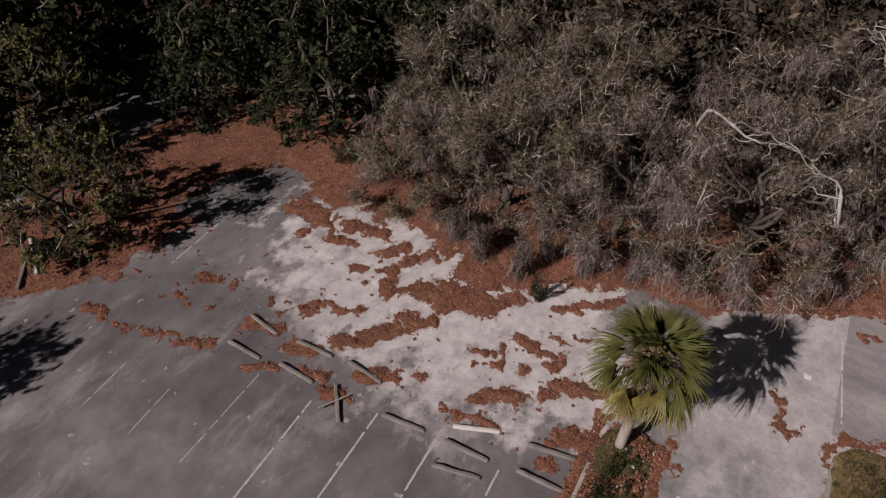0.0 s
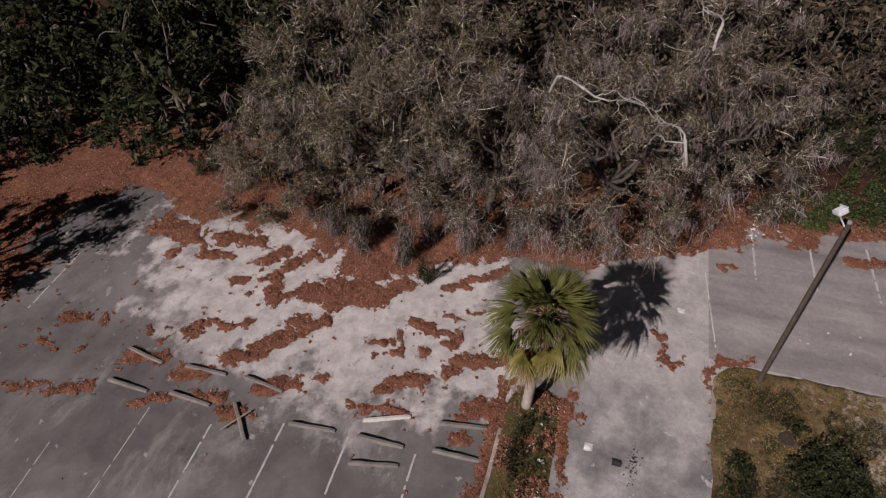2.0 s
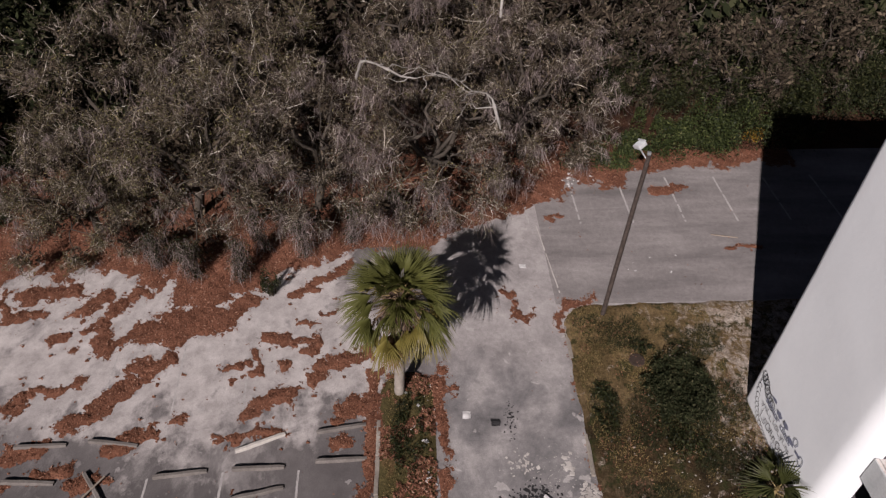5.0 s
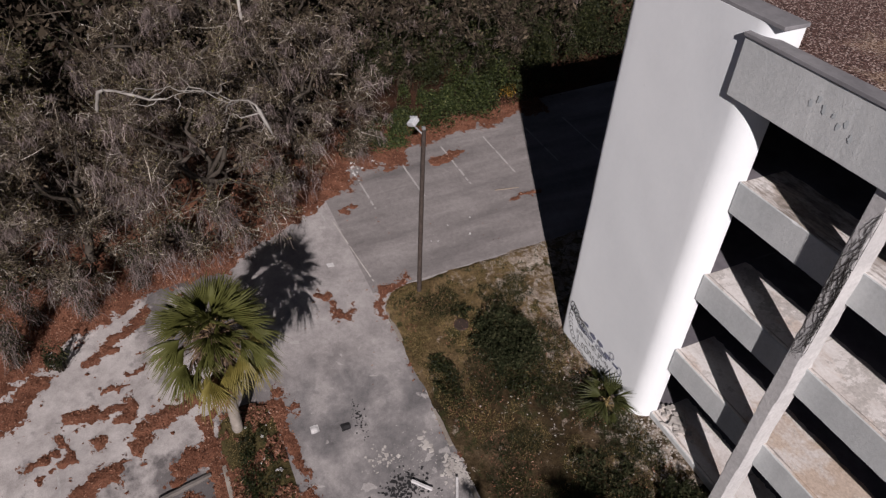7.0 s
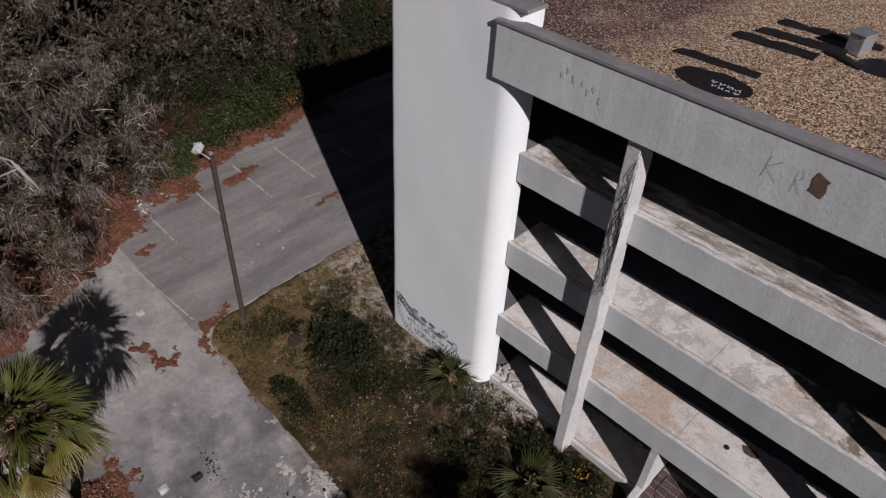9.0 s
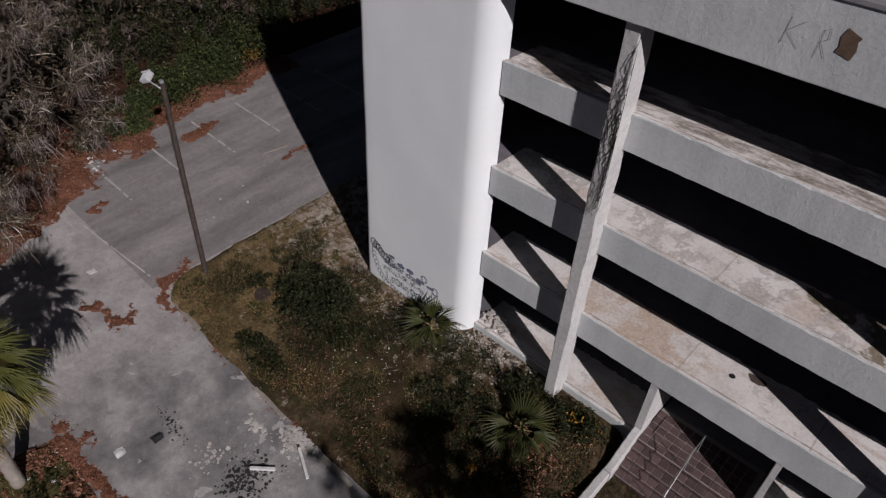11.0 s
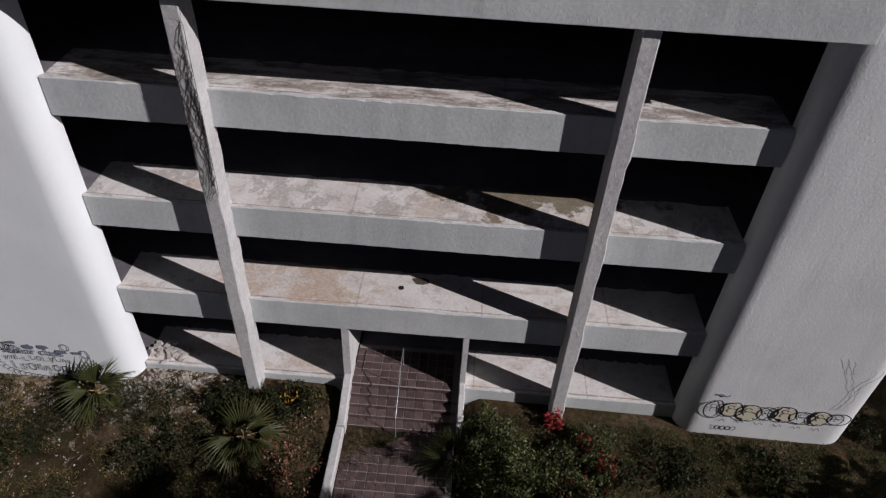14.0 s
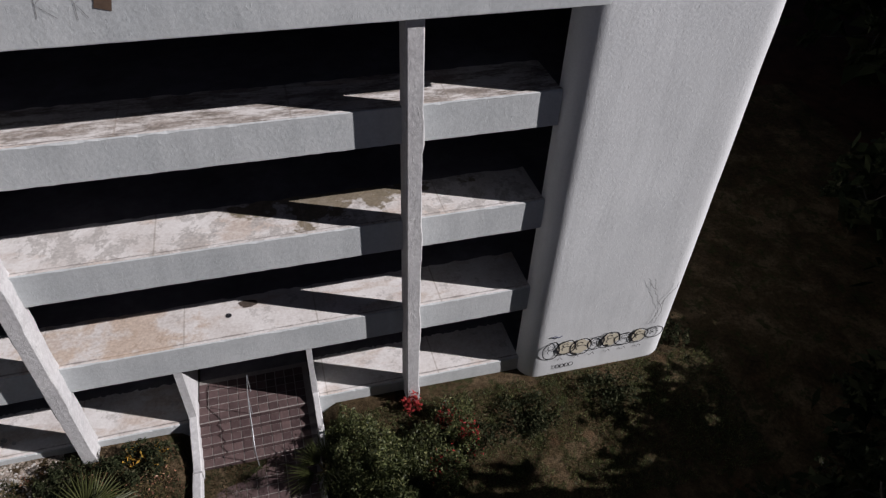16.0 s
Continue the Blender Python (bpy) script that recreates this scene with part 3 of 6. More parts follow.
def curls(starts, ways, lengths, widths, curl, droop, segs, rng):
    """Many thin strips that wander as they grow: vertices and quads."""
    n = len(starts)
    d = ways / (np.linalg.norm(ways, axis=1)[:, None] + 1e-9)
    side = np.cross(d, rng.normal(size=(n, 3)))
    side /= np.linalg.norm(side, axis=1)[:, None] + 1e-9
    bend = rng.normal(size=(n, 3)) * curl
    mids = [starts]
    for k in range(segs):
        d = d + bend + rng.normal(size=(n, 3)) * curl * 0.7 + np.array([0, 0, -droop])
        d /= np.linalg.norm(d, axis=1)[:, None] + 1e-9
        mids.append(mids[-1] + d * (lengths / segs)[:, None])
    mid = np.stack(mids, 1)
    t = np.linspace(0, 1, segs + 1)
    half = side[:, None] * (widths[:, None] * (1 - 0.72 * t) * 0.5)[..., None]
    verts = np.stack([mid - half, mid + half], 2).reshape(-1, 3)
    base = (np.arange(n) * (segs + 1) * 2)[:, None]
    s = np.arange(segs)[None] * 2
    return verts, np.stack([base + s, base + s + 1, base + s + 3, base + s + 2], -1).reshape(-1, 4), mid


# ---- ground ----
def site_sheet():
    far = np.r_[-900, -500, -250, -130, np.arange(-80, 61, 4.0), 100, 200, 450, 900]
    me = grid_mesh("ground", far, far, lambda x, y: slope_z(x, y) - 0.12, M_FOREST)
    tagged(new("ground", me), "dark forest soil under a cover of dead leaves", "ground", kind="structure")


def asphalt_sheet():
    me = grid_mesh("parking_lot", np.linspace(-33, 12, 46), np.linspace(-42, 30, 73), slope_z, M_ASPHALT)
    return tagged(new("parking_lot", me), "worn grey asphalt parking lot with drifts of pale sand", "parking lot", kind="structure")


site_sheet()
lot = asphalt_sheet()


def paint_line(x0, x1, y0, y1, width=0.1, seed=0, mat=None, label="worn white painted bay line"):
    """A worn painted line, laid a few millimetres over the asphalt, with gaps where the paint has gone."""
    n = max(8, int(math.hypot(x1 - x0, y1 - y0) / 0.16))
    rng = np.random.RandomState(seed)
    t = np.linspace(0, 1, n + 1)
    cx, cy = x0 + (x1 - x0) * t, y0 + (y1 - y0) * t
    w = np.array([-(y1 - y0), x1 - x0]) / math.hypot(x1 - x0, y1 - y0)
    l, r = (width / 2) * (0.75 + 0.5 * rng.rand(n + 1)), (width / 2) * (0.75 + 0.5 * rng.rand(n + 1))
    a = np.stack([cx + w[0] * l, cy + w[1] * l], -1)
    b = np.stack([cx - w[0] * r, cy - w[1] * r], -1)
    v = np.stack([a, b], 1).reshape(-1, 2)
    v = np.c_[v, slope_z(v[:, 0], v[:, 1]) + 0.005]
    i = np.arange(n) * 2
    f = np.stack([i, i + 1, i + 3, i + 2], -1)[rng.rand(n) > 0.1]
    hang("painted_line", mesh_of("painted_line", v, f, mat or M_LINE), lot, label)


for k, y in enumerate((-19.8, -17.15, -14.5, -11.77, -9.13, -6.53, -3.88)):
    paint_line(-13.1 if k > 3 else -12.1 if k > 1 else -9.7, -7.3, y, y + 0.28, 0.075 if k > 2 else 0.035, k)
for k, y in enumerate((-23.3, -12.0, -9.3, -6.6)):
    paint_line(-19.0, -15.2, y, y + 0.3, 0.06, 20 + k)
for k, y in enumerate((3.3, 6.0, 8.65, 11.35, 14.05, 16.75, 19.5, 22.2)):
    paint_line(-30.4, -26.5, y - 0.02, y, 0.1, 40 + k)
paint_line(-26.4, -21.6, 6.35, 6.78, 0.05, 60, M_RUBBLE, "pale worn joint between two sheets of asphalt")


def island():
    """Grass island between the drive and the building, with a rounded corner, a little over the asphalt."""
    def z(x, y):
        inside = np.minimum(np.minimum(x + 20.85, y - 6.6), 1.4)
        corner = 1.6 - np.hypot(np.minimum(x + 19.25, 0), np.minimum(y - 8.2, 0))
        inside = np.where((x < -19.25) & (y < 8.2), np.minimum(inside, corner), inside)
        inside = inside + 0.35 * (value_noise(x, y, 1.2, 3) - 0.5)
        return slope_z(x, y) + berm(x, y) + np.clip(inside * 0.5, -0.1, 0.1) + 0.07 * (value_noise(x, y, 0.7, 4) - 0.4)

    me = grid_mesh("lawn", np.linspace(-21.6, 30.0, 238), np.linspace(6.0, 30, 110), z, M_TURF)
    tagged(new("lawn", me), "patchy dry lawn with weeds and bare sand", "lawn", kind="structure")
    return z


lawn_z = island()


def median():
    def z(x, y):
        d = np.minimum(1.05 - np.abs(y + 0.05 - 0.02 * x * 0), 17.3 + x)
        d = np.minimum(d, 1.05 - np.hypot(np.minimum(x + 16.3, 0), y + 0.05))
        return slope_z(x, y) + np.clip(d * 0.4, -0.1, 0.12) + 0.06 * (value_noise(x, y, 1.5, 8) - 0.5)

    me = grid_mesh("planting_strip", np.linspace(-17.8, 12, 150), np.linspace(-1.6, 1.5, 24), z, M_MEDIAN)
    tagged(new("planting_strip", me), "narrow strip of soil and weeds between two kerbs", "planting strip", kind="structure")
    return z


median_z = median()


def kerb(points, seed, height=0.13):
    """Concrete kerb along points: short cast lengths, a little out of line."""
    root = tagged(new("kerb"), "weathered concrete kerb, chipped and half buried", "kerb", kind="structure")
    rng = random.Random(seed)
    for (x0, y0), (x1, y1) in zip(points, points[1:]):
        n = max(1, round(math.hypot(x1 - x0, y1 - y0) / 1.6))
        for i in range(n):
            if rng.random() < 0.5:
                continue
            xa, ya = x0 + (x1 - x0) * i / n, y0 + (y1 - y0) * i / n
            xb, yb = x0 + (x1 - x0) * (i + 1) / n, y0 + (y1 - y0) * (i + 1) / n
            length = math.hypot(xb - xa, yb - ya)
            ob = part("kerb_length", box_bm(-length / 2 + 0.01, length / 2 - 0.01, -0.075, 0.075, -0.15, height, 0.02, 4, 0.02, i + seed), M_KERB, root)
            cx, cy = (xa + xb) / 2, (ya + yb) / 2
            ob.matrix_local = pose(cx, cy, ground_z(cx, cy) + rng.uniform(-0.03, 0.01), 0, 0, math.degrees(math.atan2(yb - ya, xb - xa)) + rng.uniform(-1, 1))


kerb([(-20.6, 7.3), (-19.6, 6.7), (-16.0, 6.62), (-10.8, 6.45), (2.0, 6.5)], 1, 0.05)
kerb([(-16.6, -1.12), (-9.0, -1.1), (4.0, -1.1)], 3, 0.09)
kerb([(-16.6, 1.05), (-9.0, 1.02), (4.0, 1.0)], 4, 0.08)

# ---- leaf litter over the asphalt: a drift that rises out of it ----
BORDER = [(-2.0, -33.0), (-9.2, -27.5), (-11.2, -26.6), (-12.5, -25.2), (-13.6, -24.4), (-14.9, -25.3), (-15.8, -24.3), (-16.7, -24.7), (-18.7, -24.2), (-18.6, -27.3), (-20.5, -26.3), (-22.0, -26.2), (-24.6, -24.4), (-24.7, -22.2), (-23.2, -21.0),
          (-22.9, -19.2), (-23.8, -17.9), (-23.3, -16.3), (-24.1, -15.4), (-23.4, -14.4), (-22.9, -11.9), (-21.8, -11.5), (-23.6, -11.2), (-21.1, -10.2), (-20.8, -9.5), (-22.1, -6.8), (-23.1, -5.6), (-25.2, -2.8), (-25.0, -1.2), (-24.7, 0.8), (-26.4, 2.1)]
BORDER += [(-26.7, 3.5), (-27.4, 4.8), (-28.1, 6.6), (-28.8, 8.6), (-30.3, 8.6), (-29.7, 11.2), (-31.2, 12.0), (-31.0, 13.6), (-31.7, 15.5), (-31.2, 17.7), (-31.9, 19.5), (-31.8, 40.0)]
# leaves blown together in streaks: both ends and half the breadth
HEAPS_SAND = [(-22.1, -17.1, -22.5, -15.2, 0.45), (-22.0, -20.6, -21.9, -18.8, 0.72), (-21.8, -18.7, -21.0, -17.4, 0.25), (-20.8, -17.3, -21.0, -16.3, 0.34), (-20.2, -19.0, -20.6, -18.7, 0.24), (-21.1, -14.4, -22.1, -13.7, 0.43), (-19.9, -13.8, -20.7, -13.2, 0.23), (-20.7, -13.2, -22.2, -12.1, 0.32), (-19.3, -15.1, -19.5, -14.6, 0.29), (-18.9, -14.0, -18.9, -13.9, 0.24), (-19.9, -13.0, -19.0, -12.7, 0.43), (-19.0, -12.3, -19.8, -11.6, 0.17), (-19.8, -11.0, -20.5, -8.1, 0.70), (-19.2, -10.0, -19.3, -9.6, 0.37), (-20.8, -7.7, -21.6, -7.2, 0.37), (-17.9, -11.0, -18.2, -9.9, 0.40), (-17.3, -10.4, -18.1, -9.7, 0.20), (-16.0, -15.2, -16.7, -14.5, 0.28), (-16.8, -14.1, -17.2, -12.9, 0.20)]
HEAPS_LOT = [(-15.2, -13.0, -15.5, -12.3, 0.33), (-15.4, -12.1, -15.8, -11.4, 0.15), (-16.1, -11.8, -16.9, -10.9, 0.42), (-15.1, -21.0, -15.4, -20.2, 0.27), (-15.6, -19.2, -15.6, -19.2, 0.23), (-15.5, -17.0, -15.5, -17.0, 0.24), (-13.8, -21.0, -13.8, -21.0, 0.26), (-13.9, -19.2, -13.9, -19.1, 0.16), (-13.4, -20.2, -13.4, -20.1, 0.16), (-13.2, -21.7, -13.2, -21.6, 0.14), (-15.1, -16.2, -15.3, -15.7, 0.19), (-14.2, -16.8, -14.3, -15.4, 0.32), (-13.9, -14.5, -14.2, -13.3, 0.29), (-11.4, -20.5, -11.6, -19.8, 0.22), (-11.8, -19.6, -11.9, -19.4, 0.14), (-11.6, -19.0, -12.3, -17.5, 0.23), (-12.3, -15.0, -12.7, -14.3, 0.22), (-13.1, -13.0, -13.4, -12.0, 0.26), (-14.1, -10.7, -14.6, -9.8, 0.31)]
HEAPS_PALM = [(-14.8, -9.9, -15.2, -9.4, 0.14), (-12.8, -11.5, -12.9, -10.9, 0.33), (-15.4, -8.7, -15.4, -8.6, 0.30), (-15.7, -6.1, -16.3, -4.7, 0.34), (-17.6, -7.4, -17.9, -6.8, 0.19), (-16.9, -7.0, -17.1, -6.8, 0.13), (-18.6, -6.3, -18.0, -6.2, 0.15), (-17.3, -6.4, -17.6, -6.1, 0.17), (-18.0, -5.3, -17.5, -5.1, 0.20), (-19.2, -6.2, -19.2, -4.8, 0.22), (-14.4, -7.1, -14.8, -4.7, 0.20), (-19.2, -4.7, -19.2, -3.9, 0.16), (-18.7, -4.0, -18.8, -4.0, 0.23), (-20.7, -3.7, -20.7, -3.3, 0.12), (-20.1, -4.6, -20.2, -3.9, 0.13), (-17.0, -3.9, -17.4, -3.7, 0.29), (-15.7, -2.3, -16.0, -1.4, 0.40), (-15.1, -2.7, -15.3, -2.5, 0.24), (-14.4, -1.0, -15.1, -1.0, 0.33)]
HEAPS_DRIVE = [(-14.2, -2.6, -14.3, -2.4, 0.33), (-16.6, 1.5, -16.3, 1.5, 0.18), (-17.0, 1.0, -14.8, 1.2, 0.19), (-21.1, 4.6, -20.2, 4.6, 0.17), (-20.0, 4.7, -20.1, 5.3, 0.16), (-20.5, 5.3, -20.6, 5.3, 0.11), (-21.6, 4.3, -21.6, 4.5, 0.22), (-21.8, -5.2, -22.7, -3.9, 0.23), (-22.7, -3.9, -23.7, -2.9, 0.24),
               (-11.0, -24.0, -11.2, -23.0, 0.28), (-10.9, -22.2, -11.0, -21.2, 0.16), (-17.9, -3.4, -18.4, -1.8, 0.34), (-29.2, 13.2, -29.4, 14.8, 0.28), (-27.0, 7.0, -27.2, 7.6, 0.12), (-24.4, 15.6, -24.6, 17.0, 0.12)]


def border_distance(x, y):
    """How far a place lies on the wooded side of the border (negative on the asphalt)."""
    best = np.full(x.shape, 1e9)
    for (x0, y0), (x1, y1) in zip(BORDER, BORDER[1:]):
        dx, dy = x1 - x0, y1 - y0
        t = np.clip(((x - x0) * dx + (y - y0) * dy) / (dx * dx + dy * dy), 0, 1)
        best = np.minimum(best, np.hypot(x - x0 - t * dx, y - y0 - t * dy))
    ring = BORDER + [(-200.0, 40.0), (-200.0, -90.0), (-2.0, -90.0)]
    inside = np.zeros(x.shape, bool)
    for (x0, y0), (x1, y1) in zip(ring, ring[1:] + ring[:1]):
        if y0 != y1:
            inside ^= ((y0 > y) != (y1 > y)) & (x < x0 + (y - y0) * (x1 - x0) / (y1 - y0))
    return np.where(inside, best, -best)


def litter_rise(x, y):
    """Depth of the leaves over the asphalt; below zero there are none."""
    edge = border_distance(x, y)
    tongue = (value_noise(x * 0.8 + y * 0.4, y, 1.3, 11, 5, 0.6) - 0.5) * 1.9
    near = np.clip(edge + tongue, -3, 2.5) * 0.07
    ragged = (value_noise(x, y, 2.6, 12, 5, 0.72) - 0.5)
    rise = near + ragged * 0.12
    warp_x, warp_y = (value_noise(x, y, 1.7, 13, 5, 0.7) - 0.5) * 1.15, (value_noise(x, y, 1.7, 14, 5, 0.7) - 0.5) * 1.15
    for x0, y0, x1, y1, half in HEAPS_SAND + HEAPS_LOT + HEAPS_PALM + HEAPS_DRIVE:
        near_it = (x > min(x0, x1) - 1.6) & (x < max(x0, x1) + 1.6) & (y > min(y0, y1) - 1.6) & (y < max(y0, y1) + 1.6)
        u, v, w = (x + warp_x)[near_it], (y + warp_y)[near_it], ragged[near_it]
        dx, dy = x1 - x0, y1 - y0
        t = np.clip(((u - x0) * dx + (v - y0) * dy) / (dx * dx + dy * dy + 1e-6), 0, 1)
        q = np.hypot(u - x0 - t * dx, v - y0 - t * dy) / half
        rise[near_it] = np.maximum(rise[near_it], np.clip(1.12 - q, -1, 1) * min(0.07, 0.03 + 0.12 * half) + w * 0.13)
    for line, x0, x1, half in ((6.52, -20.4, -12.0, -0.06), (-1.4, -17.4, -8.0, 0.26), (1.3, -17.6, -8.0, 0.14)):
        band = (half - np.abs(y + warp_y * 0.5 - line)) * 0.2
        inside = np.minimum(x - x0, x1 - x) * 0.1
        rise = np.maximum(rise, np.minimum(np.clip(band, -0.06, 0.05), inside) + ragged * 0.16)
    corner = (0.3 - np.abs(np.hypot(x + 19.4, y - 8.3) - 1.9) * 2.0) * 0.06
    rise = np.maximum(rise, np.where((x < -19.2) & (y < 8.4), corner, -0.06) + ragged * 0.16)
    # crumbs: clumps of a few leaves dropped over the sand and the lot
    crumb = value_noise(x, y, 3.4, 17, 2, 0.5) - 0.835 - 0.12 * step01(x, -16, -9) - 0.1 * step01(y, 0, 3)
    rise = np.maximum(rise, np.clip(crumb * 0.9, -0.06, 0.05))
    return np.clip(rise, -0.06, 0.16)


def leaf_drifts():
    xs, ys = np.arange(-33.0, -8.0, 0.085), np.arange(-34.0, 22.0, 0.085)

    def z(x, y):
        rise = litter_rise(x, y)
        return slope_z(x, y) + rise + np.where(rise > 0, 0.03 * (value_noise(x, y, 3.1, 15) - 0.5), 0)

    def keep(c):
        return c[:, 2] > slope_z(c[:, 0], c[:, 1]) - 0.03

    tagged(new("leaf_litter", grid_mesh("leaf_litter", xs, ys, z, M_LITTER, keep)), "rust-brown dead leaves drifted over the asphalt", "leaf litter", kind="stuff")
    rng = np.random.RandomState(5)
    p = np.c_[rng.uniform(-34, -8, 330000), rng.uniform(-34, 22, 330000)]
    r = litter_rise(p[:, 0], p[:, 1])
    p, r = p[r > -0.012], r[r > -0.012]
    c = np.c_[p, slope_z(p[:, 0], p[:, 1]) + np.maximum(r, 0) + rng.rand(len(p)) * 0.03]
    v, f = flakes(c, 0.042, rng, 0.6)
    tagged(new("fallen_leaves", mesh_of("fallen_leaves", v, f, M_BROWNLEAF)), "loose dry oak leaves, rust and tan", "leaves", kind="stuff")


leaf_drifts()


# ---- building ----
FRONT = 13.53
building = tagged(new("office_building"), "abandoned four-storey concrete building with rough grey and white stucco", "building", kind="structure")


def round_tower(x0, x1, y0, y1, z0, z1, r_left, r_right, name, label, lean=0.0):
    """An upright stucco shaft with rounded front corners and a slight unevenness."""
    pts = []
    for cx, cy, r, a0, a1 in ((x0 + r_left, y0 + r_left, r_left, 180, 270), (x1 - r_right, y0 + r_right, r_right, 270, 360)):
        for i in range(11):
            a = radians(a0 + (a1 - a0) * i / 10)
            pts.append((cx + r * math.cos(a), cy + r * math.sin(a)))
    mid = [(pts[10][0] + (pts[11][0] - pts[10][0]) * i / 12, y0) for i in range(1, 12)]
    pts = pts[:11] + mid + pts[11:] + [(x1, y1), (x0, y1)]
    zs = np.linspace(z0, z1, 40)
    n = len(pts)
    v = np.array([(x, y, z) for z in zs for x, y in pts])
    wob = (value_noise(v[:, 0] + v[:, 2] * 0.3, v[:, 2], 0.6, 21) - 0.5) * 0.05
    v[:, 1] += np.where(v[:, 1] < y1 - 0.1, wob, 0)
    i, j = np.meshgrid(np.arange(len(zs) - 1), np.arange(n), indexing="ij")
    f = np.stack([i * n + j, i * n + (j + 1) % n, (i + 1) * n + (j + 1) % n, (i + 1) * n + j], -1).reshape(-1, 4)
    top = np.arange(n)[None] + (len(zs) - 1) * n
    ob = hang(name, mesh_of(name, v, [f, top], M_TOWER, False), building, label)
    ob.data.polygons.foreach_set("use_smooth", np.ones(len(ob.data.polygons), bool))
    ob.data.set_sharp_from_angle(angle=radians(35))
    return ob


tower_west = round_tower(-15.78, -10.45, 13.03, 13.8, -0.5, 15.0, 0.32, 0.7, "stair_tower", "tall white stucco tower with rounded corners and scrawled graffiti at its foot")
tower_east = round_tower(6.92, 12.56, 13.06, 13.8, -1.2, 15.0, 0.62, 0.85, "stair_tower", "grey-white stucco tower with rounded corners and bubble graffiti")
tower_east.data.materials[0] = M_TOWER_OLD

LEVELS = (0.66, 4.05, 7.42, 10.78)


def rough_slab(x0, x1, z_top, thick, depth):
    """Spandrel beam with a chipped upper edge; the floor behind it lies a little lower."""
    n = 90
    rng = np.random.RandomState(int(z_top * 10))
    xs = np.linspace(x0, x1, n)
    chip = np.clip(rng.rand(n) - 0.72, 0, 1) * 0.12
    low = (rng.rand(n) - 0.5) * 0.015
    prof = []
    for i in range(n):
        c = chip[i]
        prof.append([(xs[i], FRONT + 0.05, z_top - thick + low[i]), (xs[i], FRONT, z_top - thick + 0.03 + low[i]), (xs[i], FRONT, z_top - 0.02 - c),
                     (xs[i], FRONT + 0.03 + c * 0.6, z_top), (xs[i], FRONT + 0.14, z_top), (xs[i], FRONT + 0.14, z_top - 0.03), (xs[i], FRONT + 1.7 + low[i] * 6, z_top - 0.03), (xs[i], FRONT + depth, z_top - 0.034),
                     (xs[i], FRONT + depth, z_top - 0.25), (xs[i], FRONT + 0.4, z_top - 0.25), (xs[i], FRONT + 0.4, z_top - thick)])
    v = np.array(prof).reshape(-1, 3)
    k = 11
    i, j = np.meshgrid(np.arange(n - 1), np.arange(k), indexing="ij")
    f = np.stack([i * k + j, (i + 1) * k + j, (i + 1) * k + (j + 1) % k, i * k + (j + 1) % k], -1).reshape(-1, 4)
    me = mesh_of("floor_slab", v, f, M_GREYST)
    me.materials.append(M_SLAB)
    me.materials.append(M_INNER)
    # floor past the sunlit strip and the undersides coloured dark to stand for shade
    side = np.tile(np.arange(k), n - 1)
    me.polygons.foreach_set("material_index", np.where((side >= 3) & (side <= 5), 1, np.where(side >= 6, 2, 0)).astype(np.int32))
    me.update()
    return hang("floor_slab", me, building, "stained concrete floor slab with a grey stucco edge beam, back coloured dark as shade")


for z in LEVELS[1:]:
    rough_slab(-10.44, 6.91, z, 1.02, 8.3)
rough_slab(-10.44, -3.86, LEVELS[0], 1.3, 8.3)
rough_slab(0.11, 6.91, LEVELS[0], 1.5, 8.3)
# floor behind the steps takes the dark shade colour too
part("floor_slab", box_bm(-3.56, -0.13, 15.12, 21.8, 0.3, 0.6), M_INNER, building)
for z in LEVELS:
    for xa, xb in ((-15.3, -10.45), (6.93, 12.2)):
        part("floor_slab", box_bm(xa, xb, 13.82, 21.8, z - 0.3, z - 0.034), M_INNER, building, "concrete floor behind the tower, coloured dark as shade")


def column(x0, name="column", seed=0):
    n = 46
    rng = np.random.RandomState(seed)
    zs = np.linspace(-0.6, 13.05, n)
    ring = []
    for z in zs:
        e = (rng.rand(4) - 0.5) * 0.03
        d = 0.06 if any(abs(z - (l - 0.5)) < 0.55 for l in LEVELS) else 0.0
        x1 = x0 + 0.4 + d * 0.5
        ring.append([(x0 + e[0], 13.06, z), (x0 + 0.03, 13.03, z), (x1 - 0.03, 13.03 + e[1] * 0.3, z), (x1 + e[2], 13.06, z), (x1 + e[3], 13.70, z), (x0, 13.70, z)])
    v = np.array(ring).reshape(-1, 3)
    i, j = np.meshgrid(np.arange(n - 1), np.arange(6), indexing="ij")
    f = np.stack([i * 6 + j, i * 6 + (j + 1) % 6, (i + 1) * 6 + (j + 1) % 6, (i + 1) * 6 + j], -1).reshape(-1, 4)
    return hang(name, mesh_of(name, v, f, M_COL), building, "slender white-painted concrete column with cracked edges")


column(-6.92, seed=1)
column(2.87, seed=2)

# roof, fascia, inner walls
part("fascia", box_bm(-11.25, 7.36, 12.88, 13.25, 13.08, 14.6, 0.02, 60, 0.008), M_GREYST, building, "deep grey stucco roof fascia")
part("cap_flashing", box_bm(-11.29, 7.4, 12.84, 13.3, 14.6, 14.7, 0.015), M_CAP, building, "grey metal cap flashing")
part("cap_flashing", box_bm(-15.8, -10.4, 13.04, 13.84, 15.0, 15.1, 0.015), M_CAP, building, "grey metal cap flashing")
part("cap_flashing", box_bm(7.08, 12.66, 13.04, 13.84, 15.0, 15.1, 0.015), M_CAP, building, "grey metal cap flashing")
part("roof_deck", box_bm(-15.3, 12.2, 14.06, 30.0, 14.2, 14.5), M_GRAVEL, building, "flat roof of brown and tan gravel")
